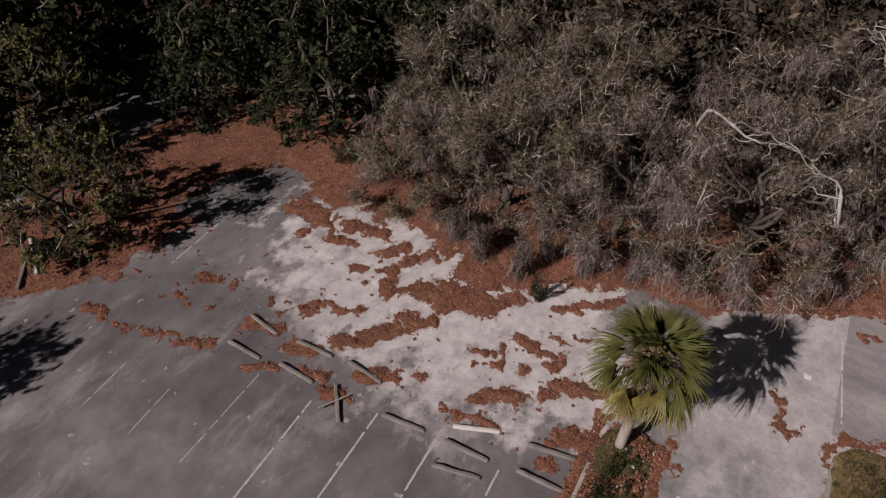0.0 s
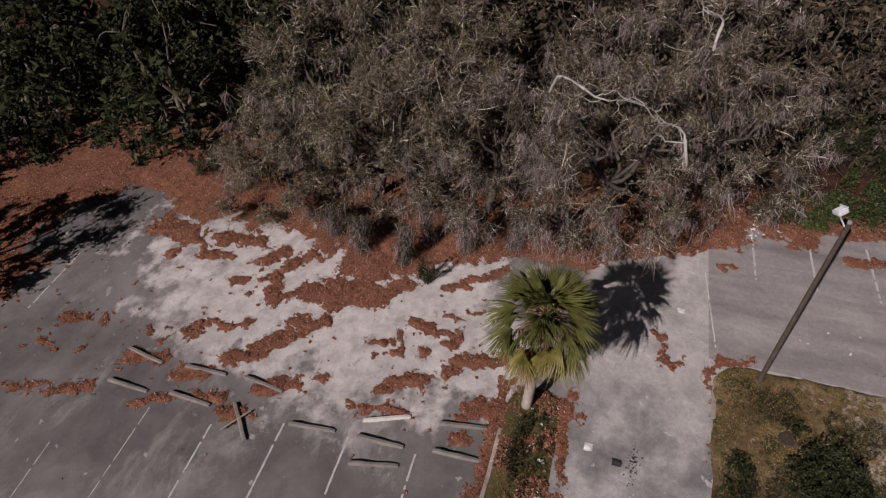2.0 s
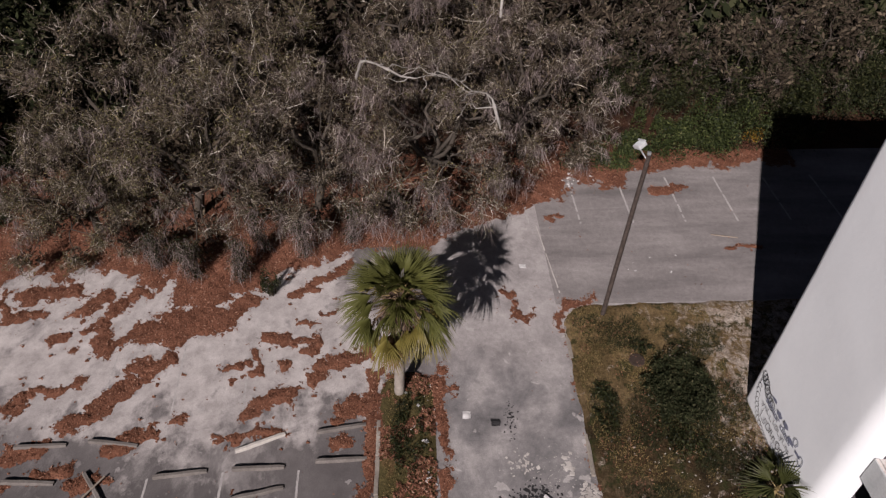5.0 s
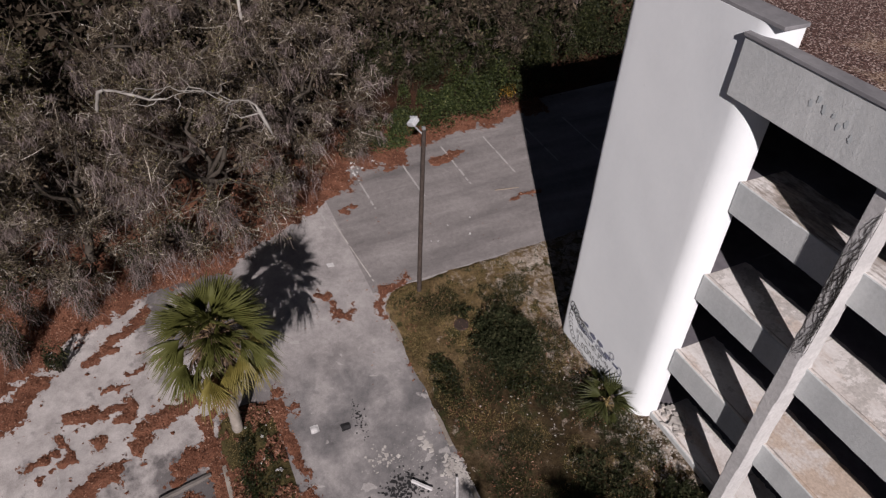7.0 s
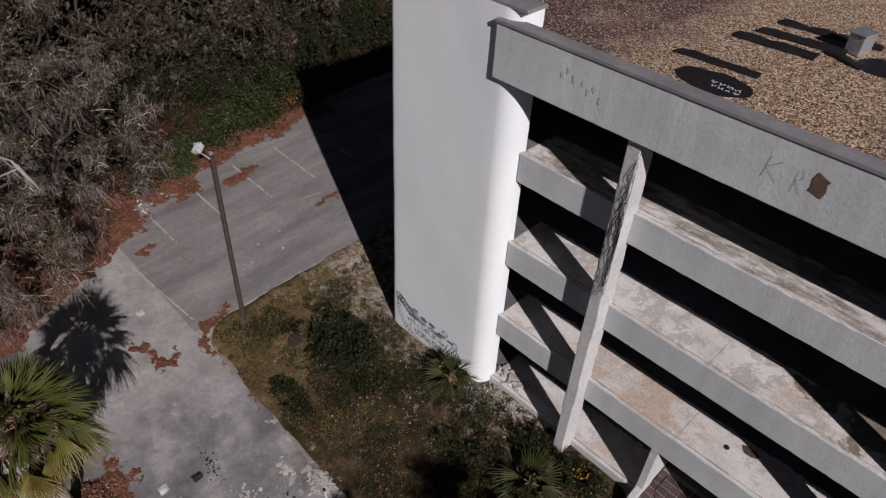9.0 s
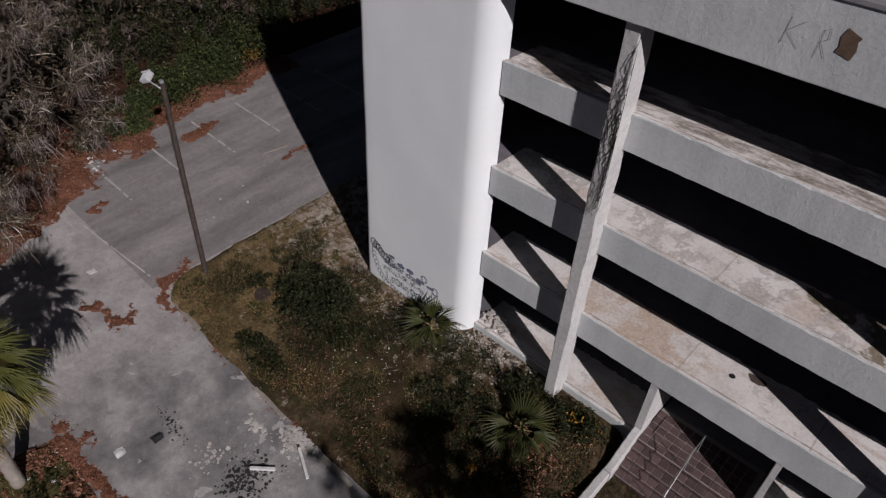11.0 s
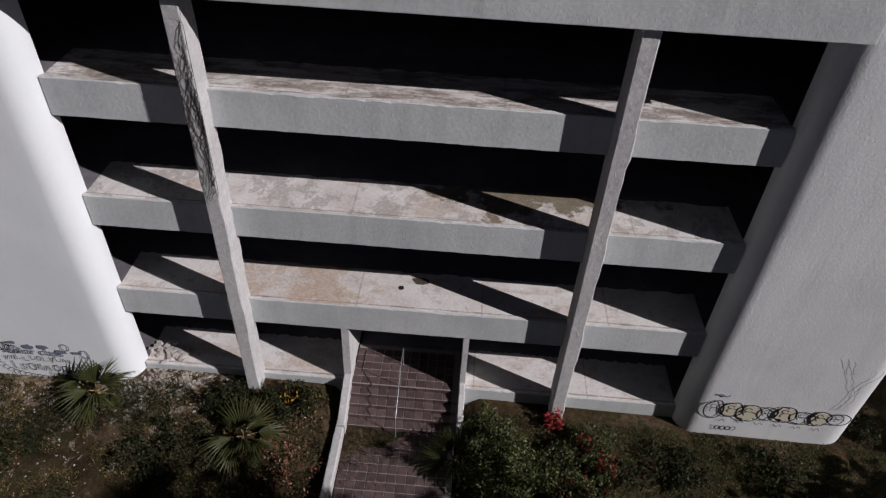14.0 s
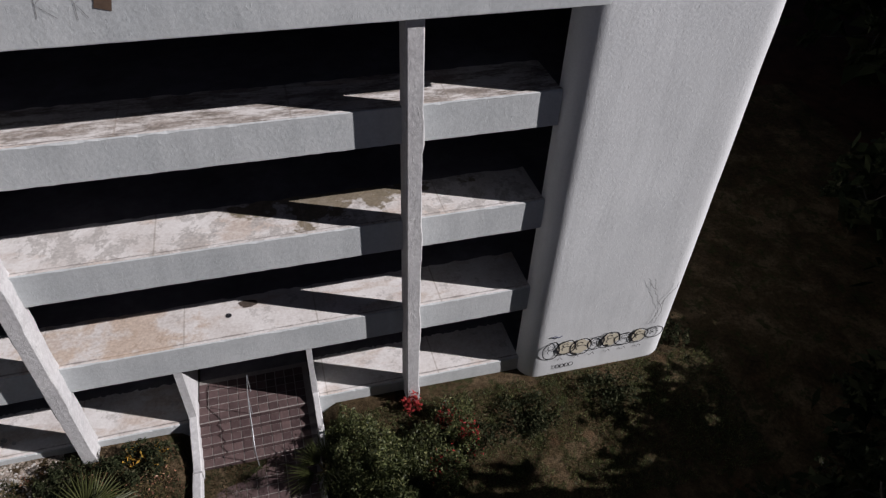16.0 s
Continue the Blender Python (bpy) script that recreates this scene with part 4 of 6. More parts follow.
part("roof_deck", box_bm(-10.44, 7.11, 13.26, 14.055, 14.2, 14.5), M_GRAVEL, building, "flat roof of brown and tan gravel")
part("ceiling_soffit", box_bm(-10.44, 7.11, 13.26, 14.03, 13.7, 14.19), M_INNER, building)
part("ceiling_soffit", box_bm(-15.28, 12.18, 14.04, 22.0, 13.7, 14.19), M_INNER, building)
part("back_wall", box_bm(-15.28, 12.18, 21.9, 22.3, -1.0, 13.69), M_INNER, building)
part("rear_wall", box_bm(-15.6, 12.5, 30.01, 30.3, -1.0, 14.9), M_GREYST, building)
part("side_wall", box_bm(-15.6, -15.31, 13.81, 30.0, -1.0, 14.9), M_GREYST, building)
part("side_wall", box_bm(12.21, 12.5, 13.81, 30.0, -1.2, 14.9), M_GREYST, building)


# ---- trees ----
def bough(rng, a, b, r0, r1, n=7, wander=0.12, sag=0.0):
    """A crooked limb from a to b."""
    t = np.linspace(0, 1, n)
    a, b = np.array(a, float), np.array(b, float)
    size = np.linalg.norm(b - a)
    pts = a + (b - a) * t[:, None]
    off = rng.normal(size=(n, 3)) * wander * size * 0.5
    off[0] = off[-1] = 0
    off[1:-1] = (off[:-2] + 2 * off[1:-1] + off[2:]) / 3
    pts = pts + off
    pts[:, 2] += sag * size * np.sin(t * math.pi)
    return pts, np.linspace(r0, r1, n)


def tree(name, label, seed, height, spread, clumps, sprays, twigs, leaves, moss, leaf_mat, bark=None, leaf_size=0.05, trunk_r=0.26, low=0.3, size=1.15, width=0.017, gap=1.25, twig_mat=None, cores=110, fine=False):
    """A tree of many separate clumps: crooked limbs, curling sprays of twigs, small leaves and hanging moss."""
    rng = np.random.RandomState(seed)
    root = tagged(new(name), label, "tree", "trees of the wood")
    h0 = height * low
    lean = rng.normal(size=2) * 0.1
    top = np.array([lean[0] * h0, lean[1] * h0, h0])
    lines = [bough(rng, (0, 0, -0.4), top, trunk_r * 1.25, trunk_r * 0.85, 6, 0.05)]
    # clump centres, kept apart so that dark gaps stay between them
    centres = []
    for _ in range(4000):
        a, z = rng.uniform(0, 2 * np.pi), rng.uniform(-0.25, 1.0)
        ring = math.sqrt(max(0.0, 1 - max(z, 0) ** 2.2)) * (1 - 0.25 * max(-z, 0))
        reach = rng.uniform(0.55, 1.0) ** 0.6 * (0.8 + 0.34 * math.sin(2.0 * a + seed) * math.sin(3.0 * a + z * 2))
        c = np.array([math.cos(a) * ring * spread * reach, math.sin(a) * ring * spread * reach, h0 + (height - h0) * z * (0.86 + 0.14 * rng.rand())])
        if all(np.linalg.norm((c - o) * (1, 1, 0.85)) > gap for o in centres):
            centres.append(c)
        if len(centres) == clumps:
            break
    centres = np.array(centres)
    m = len(centres)
    limbs = []
    for k in range(6):
        a = 2 * math.pi * k / 6 + rng.uniform(-0.4, 0.4)
        end = np.array([math.cos(a) * spread * 0.55, math.sin(a) * spread * 0.55, h0 + (height - h0) * (0.3, 0.62)[k % 2]])
        limbs.append(bough(rng, top - (0, 0, rng.uniform(0, h0 * 0.25)), end, trunk_r * 0.55, trunk_r * 0.24, 8, 0.16, 0.06))
    lines += limbs
    joints = np.concatenate([l[0][2:] for l in limbs])
    for c in centres:
        j = joints[np.argmin(np.linalg.norm(joints - c, axis=1) + 0.6 * np.maximum(joints[:, 2] - c[2], 0))]
        lines.append(bough(rng, j, c, trunk_r * 0.17, 0.02, 6, 0.2, 0.05))
    hang("trunk", tubes_mesh("trunk", lines, bark or M_BARK, 5), root)
    rad = size * rng.uniform(0.65, 1.25, m)
    out = centres - np.array([0, 0, h0 * 0.9])
    out /= np.linalg.norm(out, axis=1)[:, None] + 1e-9
    out = out * 0.9 + np.array([0, 0, 0.2])
    which = np.repeat(np.arange(m), sprays)
    k = len(which)
    way = out[which] + rng.normal(size=(k, 3)) * 0.52
    start = centres[which] - out[which] * (rad[which] * rng.uniform(0.1, 0.6, k))[:, None] + rng.normal(size=(k, 3)) * (rad[which] * 0.1)[:, None]
    ln = rad[which] * rng.uniform(0.7, 1.7, k)
    v1, f1, mid = curls(start, way, ln, width * (2.3 if fine else 2.1) * (0.35 + 1.1 * rng.rand(k) ** 2), 0.2, 0.07, 3, rng)
    if fine:
        # side sprays fork from every spray, and the twigs grow on those
        stem = np.repeat(np.arange(k), 9)
        a = rng.randint(1, 4, len(stem))
        u = rng.rand(len(stem))[:, None]
        begin = mid[stem, a] * u + mid[stem, a - 1] * (1 - u)
        ahead = mid[stem, a] - mid[stem, a - 1]
        ahead /= np.linalg.norm(ahead, axis=1)[:, None] + 1e-9
        long = rad[which][stem] * rng.uniform(0.18, 0.55, len(stem))
        v3, f3, mid3 = curls(begin, ahead * 0.7 + rng.normal(size=(len(stem), 3)) * 0.5 + np.array([0, 0, 0.12]), long, width * 1.9 * (0.3 + rng.rand(len(stem)) ** 1.5), 0.34, 0.1, 2, rng)
        v1, f1 = np.concatenate([v1, v3]), np.concatenate([f1, f3 + len(v1)])
        mid, which = mid3, which[stem]
        k = len(which)
    owner = np.repeat(np.arange(k), twigs)
    q = len(owner)
    at = rng.randint(1, mid.shape[1], q)
    u = rng.rand(q)[:, None]
    root_at = mid[owner, at] * u + mid[owner, at - 1] * (1 - u)
    along = mid[owner, at] - mid[owner, at - 1]
    along /= np.linalg.norm(along, axis=1)[:, None] + 1e-9
    tw = along * 0.8 + rng.normal(size=(q, 3)) * 0.5
    tw /= np.linalg.norm(tw, axis=1)[:, None]
    tl = rad[which][owner] * rng.uniform(0.08, 0.26 if fine else 0.4, q)
    tip = root_at + tw * tl[:, None] + np.c_[np.zeros((q, 2)), -0.08 * tl]
    v2, f2 = slivers(root_at, tip, width * (0.7 + 0.9 * rng.rand(q)), rng)
    tagged(hang("crown", mesh_of("crown", v2, f2, twig_mat or M_TWIG), root), kind="stuff")
    tagged(hang("spray", mesh_of("spray", v1, f1, M_SPRAY if twig_mat is None else twig_mat), root), kind="stuff")
    # opaque filler in each clump; on oaks coloured dark to imitate shaded gaps
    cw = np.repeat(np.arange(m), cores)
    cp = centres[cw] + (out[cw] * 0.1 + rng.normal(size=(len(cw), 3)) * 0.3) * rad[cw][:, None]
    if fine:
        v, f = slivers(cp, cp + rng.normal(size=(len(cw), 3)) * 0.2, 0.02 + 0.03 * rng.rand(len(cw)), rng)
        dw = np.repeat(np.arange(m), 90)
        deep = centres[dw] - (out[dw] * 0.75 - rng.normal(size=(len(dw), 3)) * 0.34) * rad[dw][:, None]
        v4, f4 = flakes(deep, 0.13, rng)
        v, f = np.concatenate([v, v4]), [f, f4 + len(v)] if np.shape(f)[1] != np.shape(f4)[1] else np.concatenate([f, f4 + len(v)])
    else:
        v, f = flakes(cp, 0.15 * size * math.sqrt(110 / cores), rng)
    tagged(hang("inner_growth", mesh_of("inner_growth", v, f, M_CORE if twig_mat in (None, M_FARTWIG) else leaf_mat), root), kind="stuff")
    if leaves:
        rich = 0.15 + rng.rand(m) ** 1.5
        pick = rng.choice(q, leaves * m, p=rich[which][owner] / rich[which][owner].sum())
        c = np.where(rng.rand(len(pick), 1) < 0.5, root_at[pick], tip[pick]) + rng.normal(size=(len(pick), 3)) * 0.05
        v, f = flakes(c, leaf_size, rng)
        tagged(hang("foliage", mesh_of("foliage", v, f, leaf_mat), root), kind="stuff")
    if moss:
        hung = rng.choice(m, moss)
        fade = np.clip((centres[hung, 2] - h0) / (height - h0), 0, 1)
        c = centres[hung] + out[hung] * (rad[hung] * rng.uniform(0.2, 0.8, moss))[:, None] + np.c_[rng.normal(size=(moss, 2)) * (rad[hung] * 0.5)[:, None], -rng.rand(moss) * rad[hung] * 0.5]
        fall = rng.uniform(0.35, 1.0, moss) ** 1.6 * (2.2 - 0.9 * fade)
        strands = 34 if fine else 18
        w = np.repeat(np.arange(moss), strands)
        n = len(w)
        broad = rng.uniform(0.08, 0.22, moss)[w][:, None]
        s = c[w] + rng.normal(size=(n, 3)) * np.array([1.0, 1.0, 0.6]) * broad
        drop = np.minimum(fall[w] * rng.uniform(0.25, 1.0, n), np.maximum(s[:, 2] - 0.3, 0.1))
        v, f, _ = curls(s, np.array([[0, 0, -1.0]]) + rng.normal(size=(n, 3)) * 0.3, drop, width * (0.9 + 1.2 * rng.rand(n)), 0.42, 0.5, 4, rng)
        tagged(hang("moss", mesh_of("moss", v, f, M_MOSS), root, "grey-brown hanging Spanish moss"), kind="stuff")
    return root


def plant(ob, x, y, turn=0, size=1.0, first=False):
    m = pose(x, y, ground_z(x, y) - 0.1, 0, 0, turn) @ Matrix.Diagonal((size, size, size, 1))
    if first:
        ob.matrix_basis = m
        return ob
    made = copy_thing(ob, m)
    made.matrix_basis = m
    return made


oak_a = plant(tree("oak_tree", "grey twiggy oak hung with Spanish moss, sparse olive leaves", 31, 9.4, 5.0, 42, 18, 4, 320, 170, M_OLIVE, None, 0.036, gap=1.98, size=1.15, width=0.016, cores=160, fine=True), -28.6, 1.2, 0, 0.95, True)
rng = np.random.RandomState(9)
limb = np.concatenate([bough(rng, a, b, 1, 1, 6, 0.13)[0][:-1] for a, b in (((0.7, 0.1, 7.4), (1.2, 0.4, 8.5)), ((1.2, 0.4, 8.5), (2.3, 3.1, 8.5)), ((2.3, 3.1, 8.5), (2.6, 4.6, 8.4)), ((2.6, 4.6, 8.4), (4.0, 5.9, 8.3)), ((4.0, 5.9, 8.3), (5.7, 6.0, 7.4)))])
limb = (limb - np.array([-0.2, 3.8, 0.0])) / 0.95
for _ in range(2):
    mids = (limb[:-1] + limb[1:]) / 2
    limb = np.concatenate([limb[:1], mids, limb[-1:]])
fork = [bough(rng, limb[i], limb[i] + rng.normal(size=3) * (0.8, 0.8, 0.4), 0.03, 0.01, 6, 0.25) for i in range(6, 24)]
hang("pale_limb", tubes_mesh("pale_limb", [(limb, np.interp(np.linspace(0, 1, len(limb)), [0, 0.12, 0.3, 0.4, 0.7, 0.85, 1], [0.05, 0.085, 0.06, 0.016, 0.014, 0.075, 0.03]) * (0.75 + 0.5 * rng.rand(len(limb))))] + fork, M_PALEBARK, 6), oak_a, "bleached bare limb")
oak_b = plant(tree("oak_tree", "half-bare oak with fine grey twigs and thin olive leaves", 47, 8.0, 5.2, 46, 18, 5, 620, 70, M_OLIVE, None, 0.036, low=0.24, gap=1.82, size=1.15, width=0.016, cores=160, fine=True), -27.6, -10.8, 0, 1.0, True)
oak_c = plant(tree("oak_tree", "bare grey oak with hanging moss and pale limbs", 58, 9.4, 4.8, 40, 17, 4, 140, 120, M_OLIVE, None, 0.036, gap=2.0, size=1.15, width=0.016, cores=160, fine=True), -32.4, 6.4, 0, 0.95, True)
oak_d = plant(tree("oak_tree", "leafy olive-green oak at the edge of the lot", 91, 7.6, 4.6, 38, 18, 6, 420, 4, M_LEAFGREEN, None, 0.085, low=0.3, gap=1.5, size=1.0, cores=40), -14.0, -28.6, 20, 0.84, True)
green = plant(tree("evergreen_tree", "dense dark evergreen tree with small glossy leaves", 63, 10.5, 4.2, 58, 8, 3, 400, 0, M_GREEN, M_DARKBARK, 0.095, low=0.16, twig_mat=M_VINEDRY, cores=60), -30.0, -24.5, 0, 1.0, True)
far_oak = plant(tree("oak_tree", "bare grey-brown oak deep in the wood", 77, 10.0, 5.2, 36, 20, 9, 90, 24, M_GREEN, None, 0.09, width=0.026, size=1.35, gap=1.8, cores=60, twig_mat=M_FARTWIG), -42.0, -2.0, 0, 1.15, True)
far_green = plant(tree("evergreen_tree", "dark evergreen tree deep in the wood", 83, 10.5, 4.8, 40, 6, 2, 190, 0, M_GREEN, M_DARKBARK, 0.17, width=0.03, size=1.5, gap=1.4, twig_mat=M_VINEDRY, cores=30), -46.0, -24.0, 0, 1.35, True)
for ob, x, y, turn, s in ((oak_b, -33.6, -9.2, 70, 1.12), (oak_a, -35.5, 1.0, 130, 1.05), (oak_b, -33.2, -15.4, 200, 1.1), (oak_c, -37.6, 5.4, 80, 1.1), (green, -35.5, -20.0, 90, 1.05),
                          (green, -27.8, -32.0, 200, 0.95), (oak_b, -26.4, -15.4, 110, 0.75), (oak_c, -28.0, -4.9, 200, 0.82), (oak_d, -17.8, -36.5, 150, 1.0)):
    plant(ob, x, y, turn, s)
for ob, x, y, turn, s in ((far_oak, -40.0, -9.5, 220, 1.2), (far_green, -38.0, -29.0, 30, 1.25), (far_oak, -45.0, -14.5, 150, 1.3), (far_oak, -48.0, -5.0, 10, 1.3), (far_oak, -45.0, 5.0, 320, 1.2),
                          (far_oak, -42.5, 11.5, 45, 1.0), (far_green, -44.0, 18.5, 120, 0.9), (far_oak, -50.0, 15.0, 260, 1.2), (far_green, -49.0, 28.0, 300, 1.1), (far_oak, -43.5, 25.0, 200, 0.85),
                          (far_green, -33.0, -40.0, 70, 1.3), (far_green, -55.0, -18.0, 10, 1.5), (far_oak, -57.0, 0.0, 90, 1.5), (far_green, -57.0, 10.0, 180, 1.4), (far_green, -19.0, -46.0, 140, 1.2),
                          (far_green, -48.0, -36.0, 330, 1.5), (far_green, -11.0, -41.0, 15, 0.9), (far_oak, -55.0, 22.0, 40, 1.3), (far_green, -44.0, 36.0, 220, 1.2), (far_green, -62.0, -32.0, 260, 1.6), (far_green, -27.0, -47.0, 20, 1.3), (far_green, -24.0, -41.0, 250, 1.0),
                          (far_green, -41.0, -22.0, 100, 1.2), (far_oak, -39.0, -14.0, 75, 1.05), (far_oak, -40.5, 8.0, 190, 0.95), (far_oak, -37.6, 19.5, 30, 0.62), (far_oak, -38.6, 25.5, 140, 0.66), (far_oak, -39.8, 14.5, 260, 0.66)):
    plant(ob, x, y, turn, s)
# added trees beside the lot, there only to throw shade into view
shade_tree = plant(tree("evergreen_tree", "tall dense evergreen tree, added beside the lot to cast shade", 97, 10.5, 4.8, 36, 3, 1, 140, 0, M_GREEN, M_DARKBARK, 0.24, width=0.04, size=1.6, gap=1.5, twig_mat=M_VINEDRY, cores=24), 21.0, -4.5, 60, 1.4, True)
for ob, x, y, turn, s in ((green, 11.0, 3.0, 110, 0.85), (shade_tree, 27.0, 11.0, 35, 0.95), (shade_tree, 26.5, 15.6, 250, 0.95), (shade_tree, 18.5, 7.0, 15, 0.62), (shade_tree, 16.5, 4.3, 200, 0.6), (green, 3.0, -28.2, 0, 0.86), (green, 14.8, -1.6, 40, 1.7), (shade_tree, 22.0, -3.2, 130, 1.45), (shade_tree, 26.5, -3.0, 220, 1.45), (shade_tree, 31.0, -2.6, 300, 1.45), (shade_tree, 22.5, -9.5, 20, 1.25),
                          (shade_tree, 28.0, -9.0, 90, 1.5), (shade_tree, 36.0, -2.5, 40, 1.45), (shade_tree, 20.0, 1.0, 70, 1.06), (shade_tree, 24.0, 1.2, 200, 1.12), (shade_tree, 28.0, 1.2, 20, 1.12),
                          (shade_tree, 32.0, 1.4, 150, 1.12), (shade_tree, 24.0, 6.0, 50, 0.75), (shade_tree, 29.5, 6.2, 330, 0.8), (shade_tree, 37.0, 5.5, 250, 1.6), (shade_tree, 36.0, 11.5, 310, 1.4), (shade_tree, 45.0, 9.0, 0, 2.1), (shade_tree, 44.0, 17.0, 120, 2.1), (shade_tree, 46.0, 25.0, 30, 2.1),
                          (shade_tree, 44.0, 33.0, 160, 2.1), (shade_tree, 53.0, 13.0, 210, 2.2), (shade_tree, 53.0, 28.0, 280, 2.2), (shade_tree, 49.0, 4.5, 80, 2.1),
                          (shade_tree, 49.0, 21.0, 260, 2.2), (shade_tree, 61.0, 8.0, 20, 2.6), (shade_tree, 61.0, 22.0, 140, 2.6), (shade_tree, 61.0, 36.0, 340, 2.6), (shade_tree, 40.0, 22.0, 60, 1.7), (shade_tree, 40.0, 30.0, 190, 1.7)):
    plant(ob, x, y, turn, s)


# ---- things on the lot ----
def wheel_stop(x, y, turn, mat=None, label="old grey concrete wheel stop lying out of line on the asphalt", seed=0, length=1.83):
    bm = bmesh.new()
    prof = [(-0.085, 0), (-0.075, 0.09), (-0.05, 0.125), (0.05, 0.125), (0.075, 0.09), (0.085, 0)]
    rings = []
    n = 9
    for i in range(n):
        u = -length / 2 + length * i / (n - 1)
        k = 0.8 if i in (0, n - 1) else 1.0
        rings.append([bm.verts.new((u, py * (1 if k == 1 else 0.94), pz * k)) for py, pz in prof])
    for a, b in zip(rings, rings[1:]):
        for i in range(len(prof)):
            j = (i + 1) % len(prof)
            bm.faces.new((a[i], b[i], b[j], a[j]))
    bm.faces.new(rings[0]), bm.faces.new(list(reversed(rings[-1])))
    bmesh.ops.recalc_face_normals(bm, faces=bm.faces[:])
    for v in bm.verts:
        v.co += noise.noise_vector(v.co * 3 + Vector((seed * 7.1, 0, 0))) * 0.018
    ob = part("wheel_stop", bm, mat or M_STOP)
    ob.matrix_basis = pose(x, y, ground_z(x, y) + 0.005, 0, 0, turn)
    tagged(ob, label, "wheel stop", "wheel stops of the lot")


STOPS = [(-12.75, -15.95, 89), (-12.88, -13.2, 88), (-14.32, -13.35, 93), (-14.36, -10.75, 83), (-12.5, -10.76, 41), (-13.05, -8.0, 97), (-12.24, -5.2, 104),
         (-13.2, -5.3, 92), (-13.44, -2.4, 93), (-14.75, -2.5, 101), (-14.3, -16.2, 80)]
for k, (x, y, a) in enumerate(STOPS):
    wheel_stop(x, y, a, seed=k)
wheel_stop(-14.24, -5.4, 114, M_STOPW, "pale bleached concrete wheel stop lying askew on sandy asphalt", 30)


def plank(x, y, turn, length, mat, label, width=0.12, thick=0.05, lift=0.02, tilt=0.0, name="plank", cat="plank"):
    ob = part(name, box_bm(-length / 2, length / 2, -width / 2, width / 2, 0, thick, 0.008, 5, 0.012, int(x * 3)), mat)
    ob.matrix_basis = pose(x, y, ground_z(x, y) + lift, 0, tilt, turn)
    tagged(ob, label, cat)


plank(-12.45, -10.9, 150, 1.3, M_WOOD, "pale broken board lying across a wheel stop", 0.07, 0.03, 0.13)
plank(-11.56, 4.93, 43, 0.78, M_LITTERW, "white plastic pipe lying on the drive", 0.09, 0.1, 0.0, 0, "pipe", "pipe")
plank(-10.8, 5.9, -25, 1.1, M_LITTERW, "white plastic pipe leaning on the kerb", 0.09, 0.09, 0.06, 4, "pipe", "pipe")
plank(-12.0, -29.2, 60, 3.0, M_STOPW, "long pale timber lying among dead leaves", 0.14, 0.12, 0.1, 0, "timber", "timber")
plank(-11.0, -28.6, 45, 2.4, M_STOP, "grey timber lying among dead leaves", 0.14, 0.12, 0.1, 0, "timber", "timber")
plank(-25.3, 15.6, 80, 1.3, M_WOOD, "thin dead branch lying on the asphalt", 0.05, 0.05, 0.0, 0, "fallen_branch", "branch")


def chips(name, label, cx, cy, n, spread, size, mat, seed, flat=0.35, z_of=None):
    """A scatter of broken pieces, each a rough lump."""
    rng = np.random.RandomState(seed)
    vs, fs = [], []
    corners = np.array([(-1, -1, -1), (1, -1, -1), (1, 1, -1), (-1, 1, -1), (-1, -1, 1), (1, -1, 1), (1, 1, 1), (-1, 1, 1)], float)
    quads = np.array([(0, 3, 2, 1), (4, 5, 6, 7), (0, 1, 5, 4), (1, 2, 6, 5), (2, 3, 7, 6), (3, 0, 4, 7)])
    for k in range(n):
        x, y = cx + rng.normal() * spread[0], cy + rng.normal() * spread[1]
        s = size * rng.uniform(0.35, 1.3) * np.array([rng.uniform(0.6, 1.5), rng.uniform(0.5, 1.2), flat * rng.uniform(0.5, 1.3)])
        a = rng.uniform(0, 6.3)
        c = corners * s * (0.7 + 0.5 * rng.rand(8, 3))
        c = np.c_[c[:, 0] * math.cos(a) - c[:, 1] * math.sin(a), c[:, 0] * math.sin(a) + c[:, 1] * math.cos(a), c[:, 2]]
        z = (z_of(np.array(x), np.array(y)) if z_of else slope_z(x, y)) + s[2] * 0.6
        vs.append(c + np.array([x, y, float(z)]))
        fs.append(quads + 8 * k)
    tagged(new(name, mesh_of(name, np.concatenate(vs), np.concatenate(fs), mat)), label, "debris", kind="stuff")


chips("rubble", "white broken rubble heaped at the kerb", -11.62, 6.3, 330, (0.36, 0.24), 0.038, M_RUBBLE, 1)
chips("rubble", "pale chips of paint and plaster on the drive", -13.1, 4.0, 34, (0.28, 0.3), 0.055, M_RUBBLE, 2, 0.12)
chips("rubble", "flat pale pieces of broken plaster on the drive", -13.0, 5.7, 26, (0.22, 0.14), 0.07, M_RUBBLE, 22, 0.12)
chips("rubble", "pale dust and crumbs of plaster on the drive", -12.2, 5.0, 240, (0.9, 0.8), 0.014, M_RUBBLE, 23, 0.3)
chips("debris", "black scraps of roofing felt on the drive", -11.65, 4.35, 230, (0.34, 0.42), 0.045, M_LITTERK, 3, 0.15)
chips("debris", "black crumbs scattered on the drive", -15.1, 3.85, 70, (0.45, 0.13), 0.026, M_LITTERK, 4, 0.25)
chips("litter", "white scraps of litter beside the leaf drift", -30.6, 9.0, 30, (0.5, 0.7), 0.06, M_LITTERW, 5, 0.4)
chips("litter", "white paper scraps on the asphalt", -23.6, 10.9, 7, (0.8, 0.8), 0.05, M_LITTERW, 6, 0.1)
chips("litter", "white litter in the planting strip", -14.6, 0.7, 30, (1.4, 0.35), 0.045, M_LITTERW, 7, 0.4, median_z)
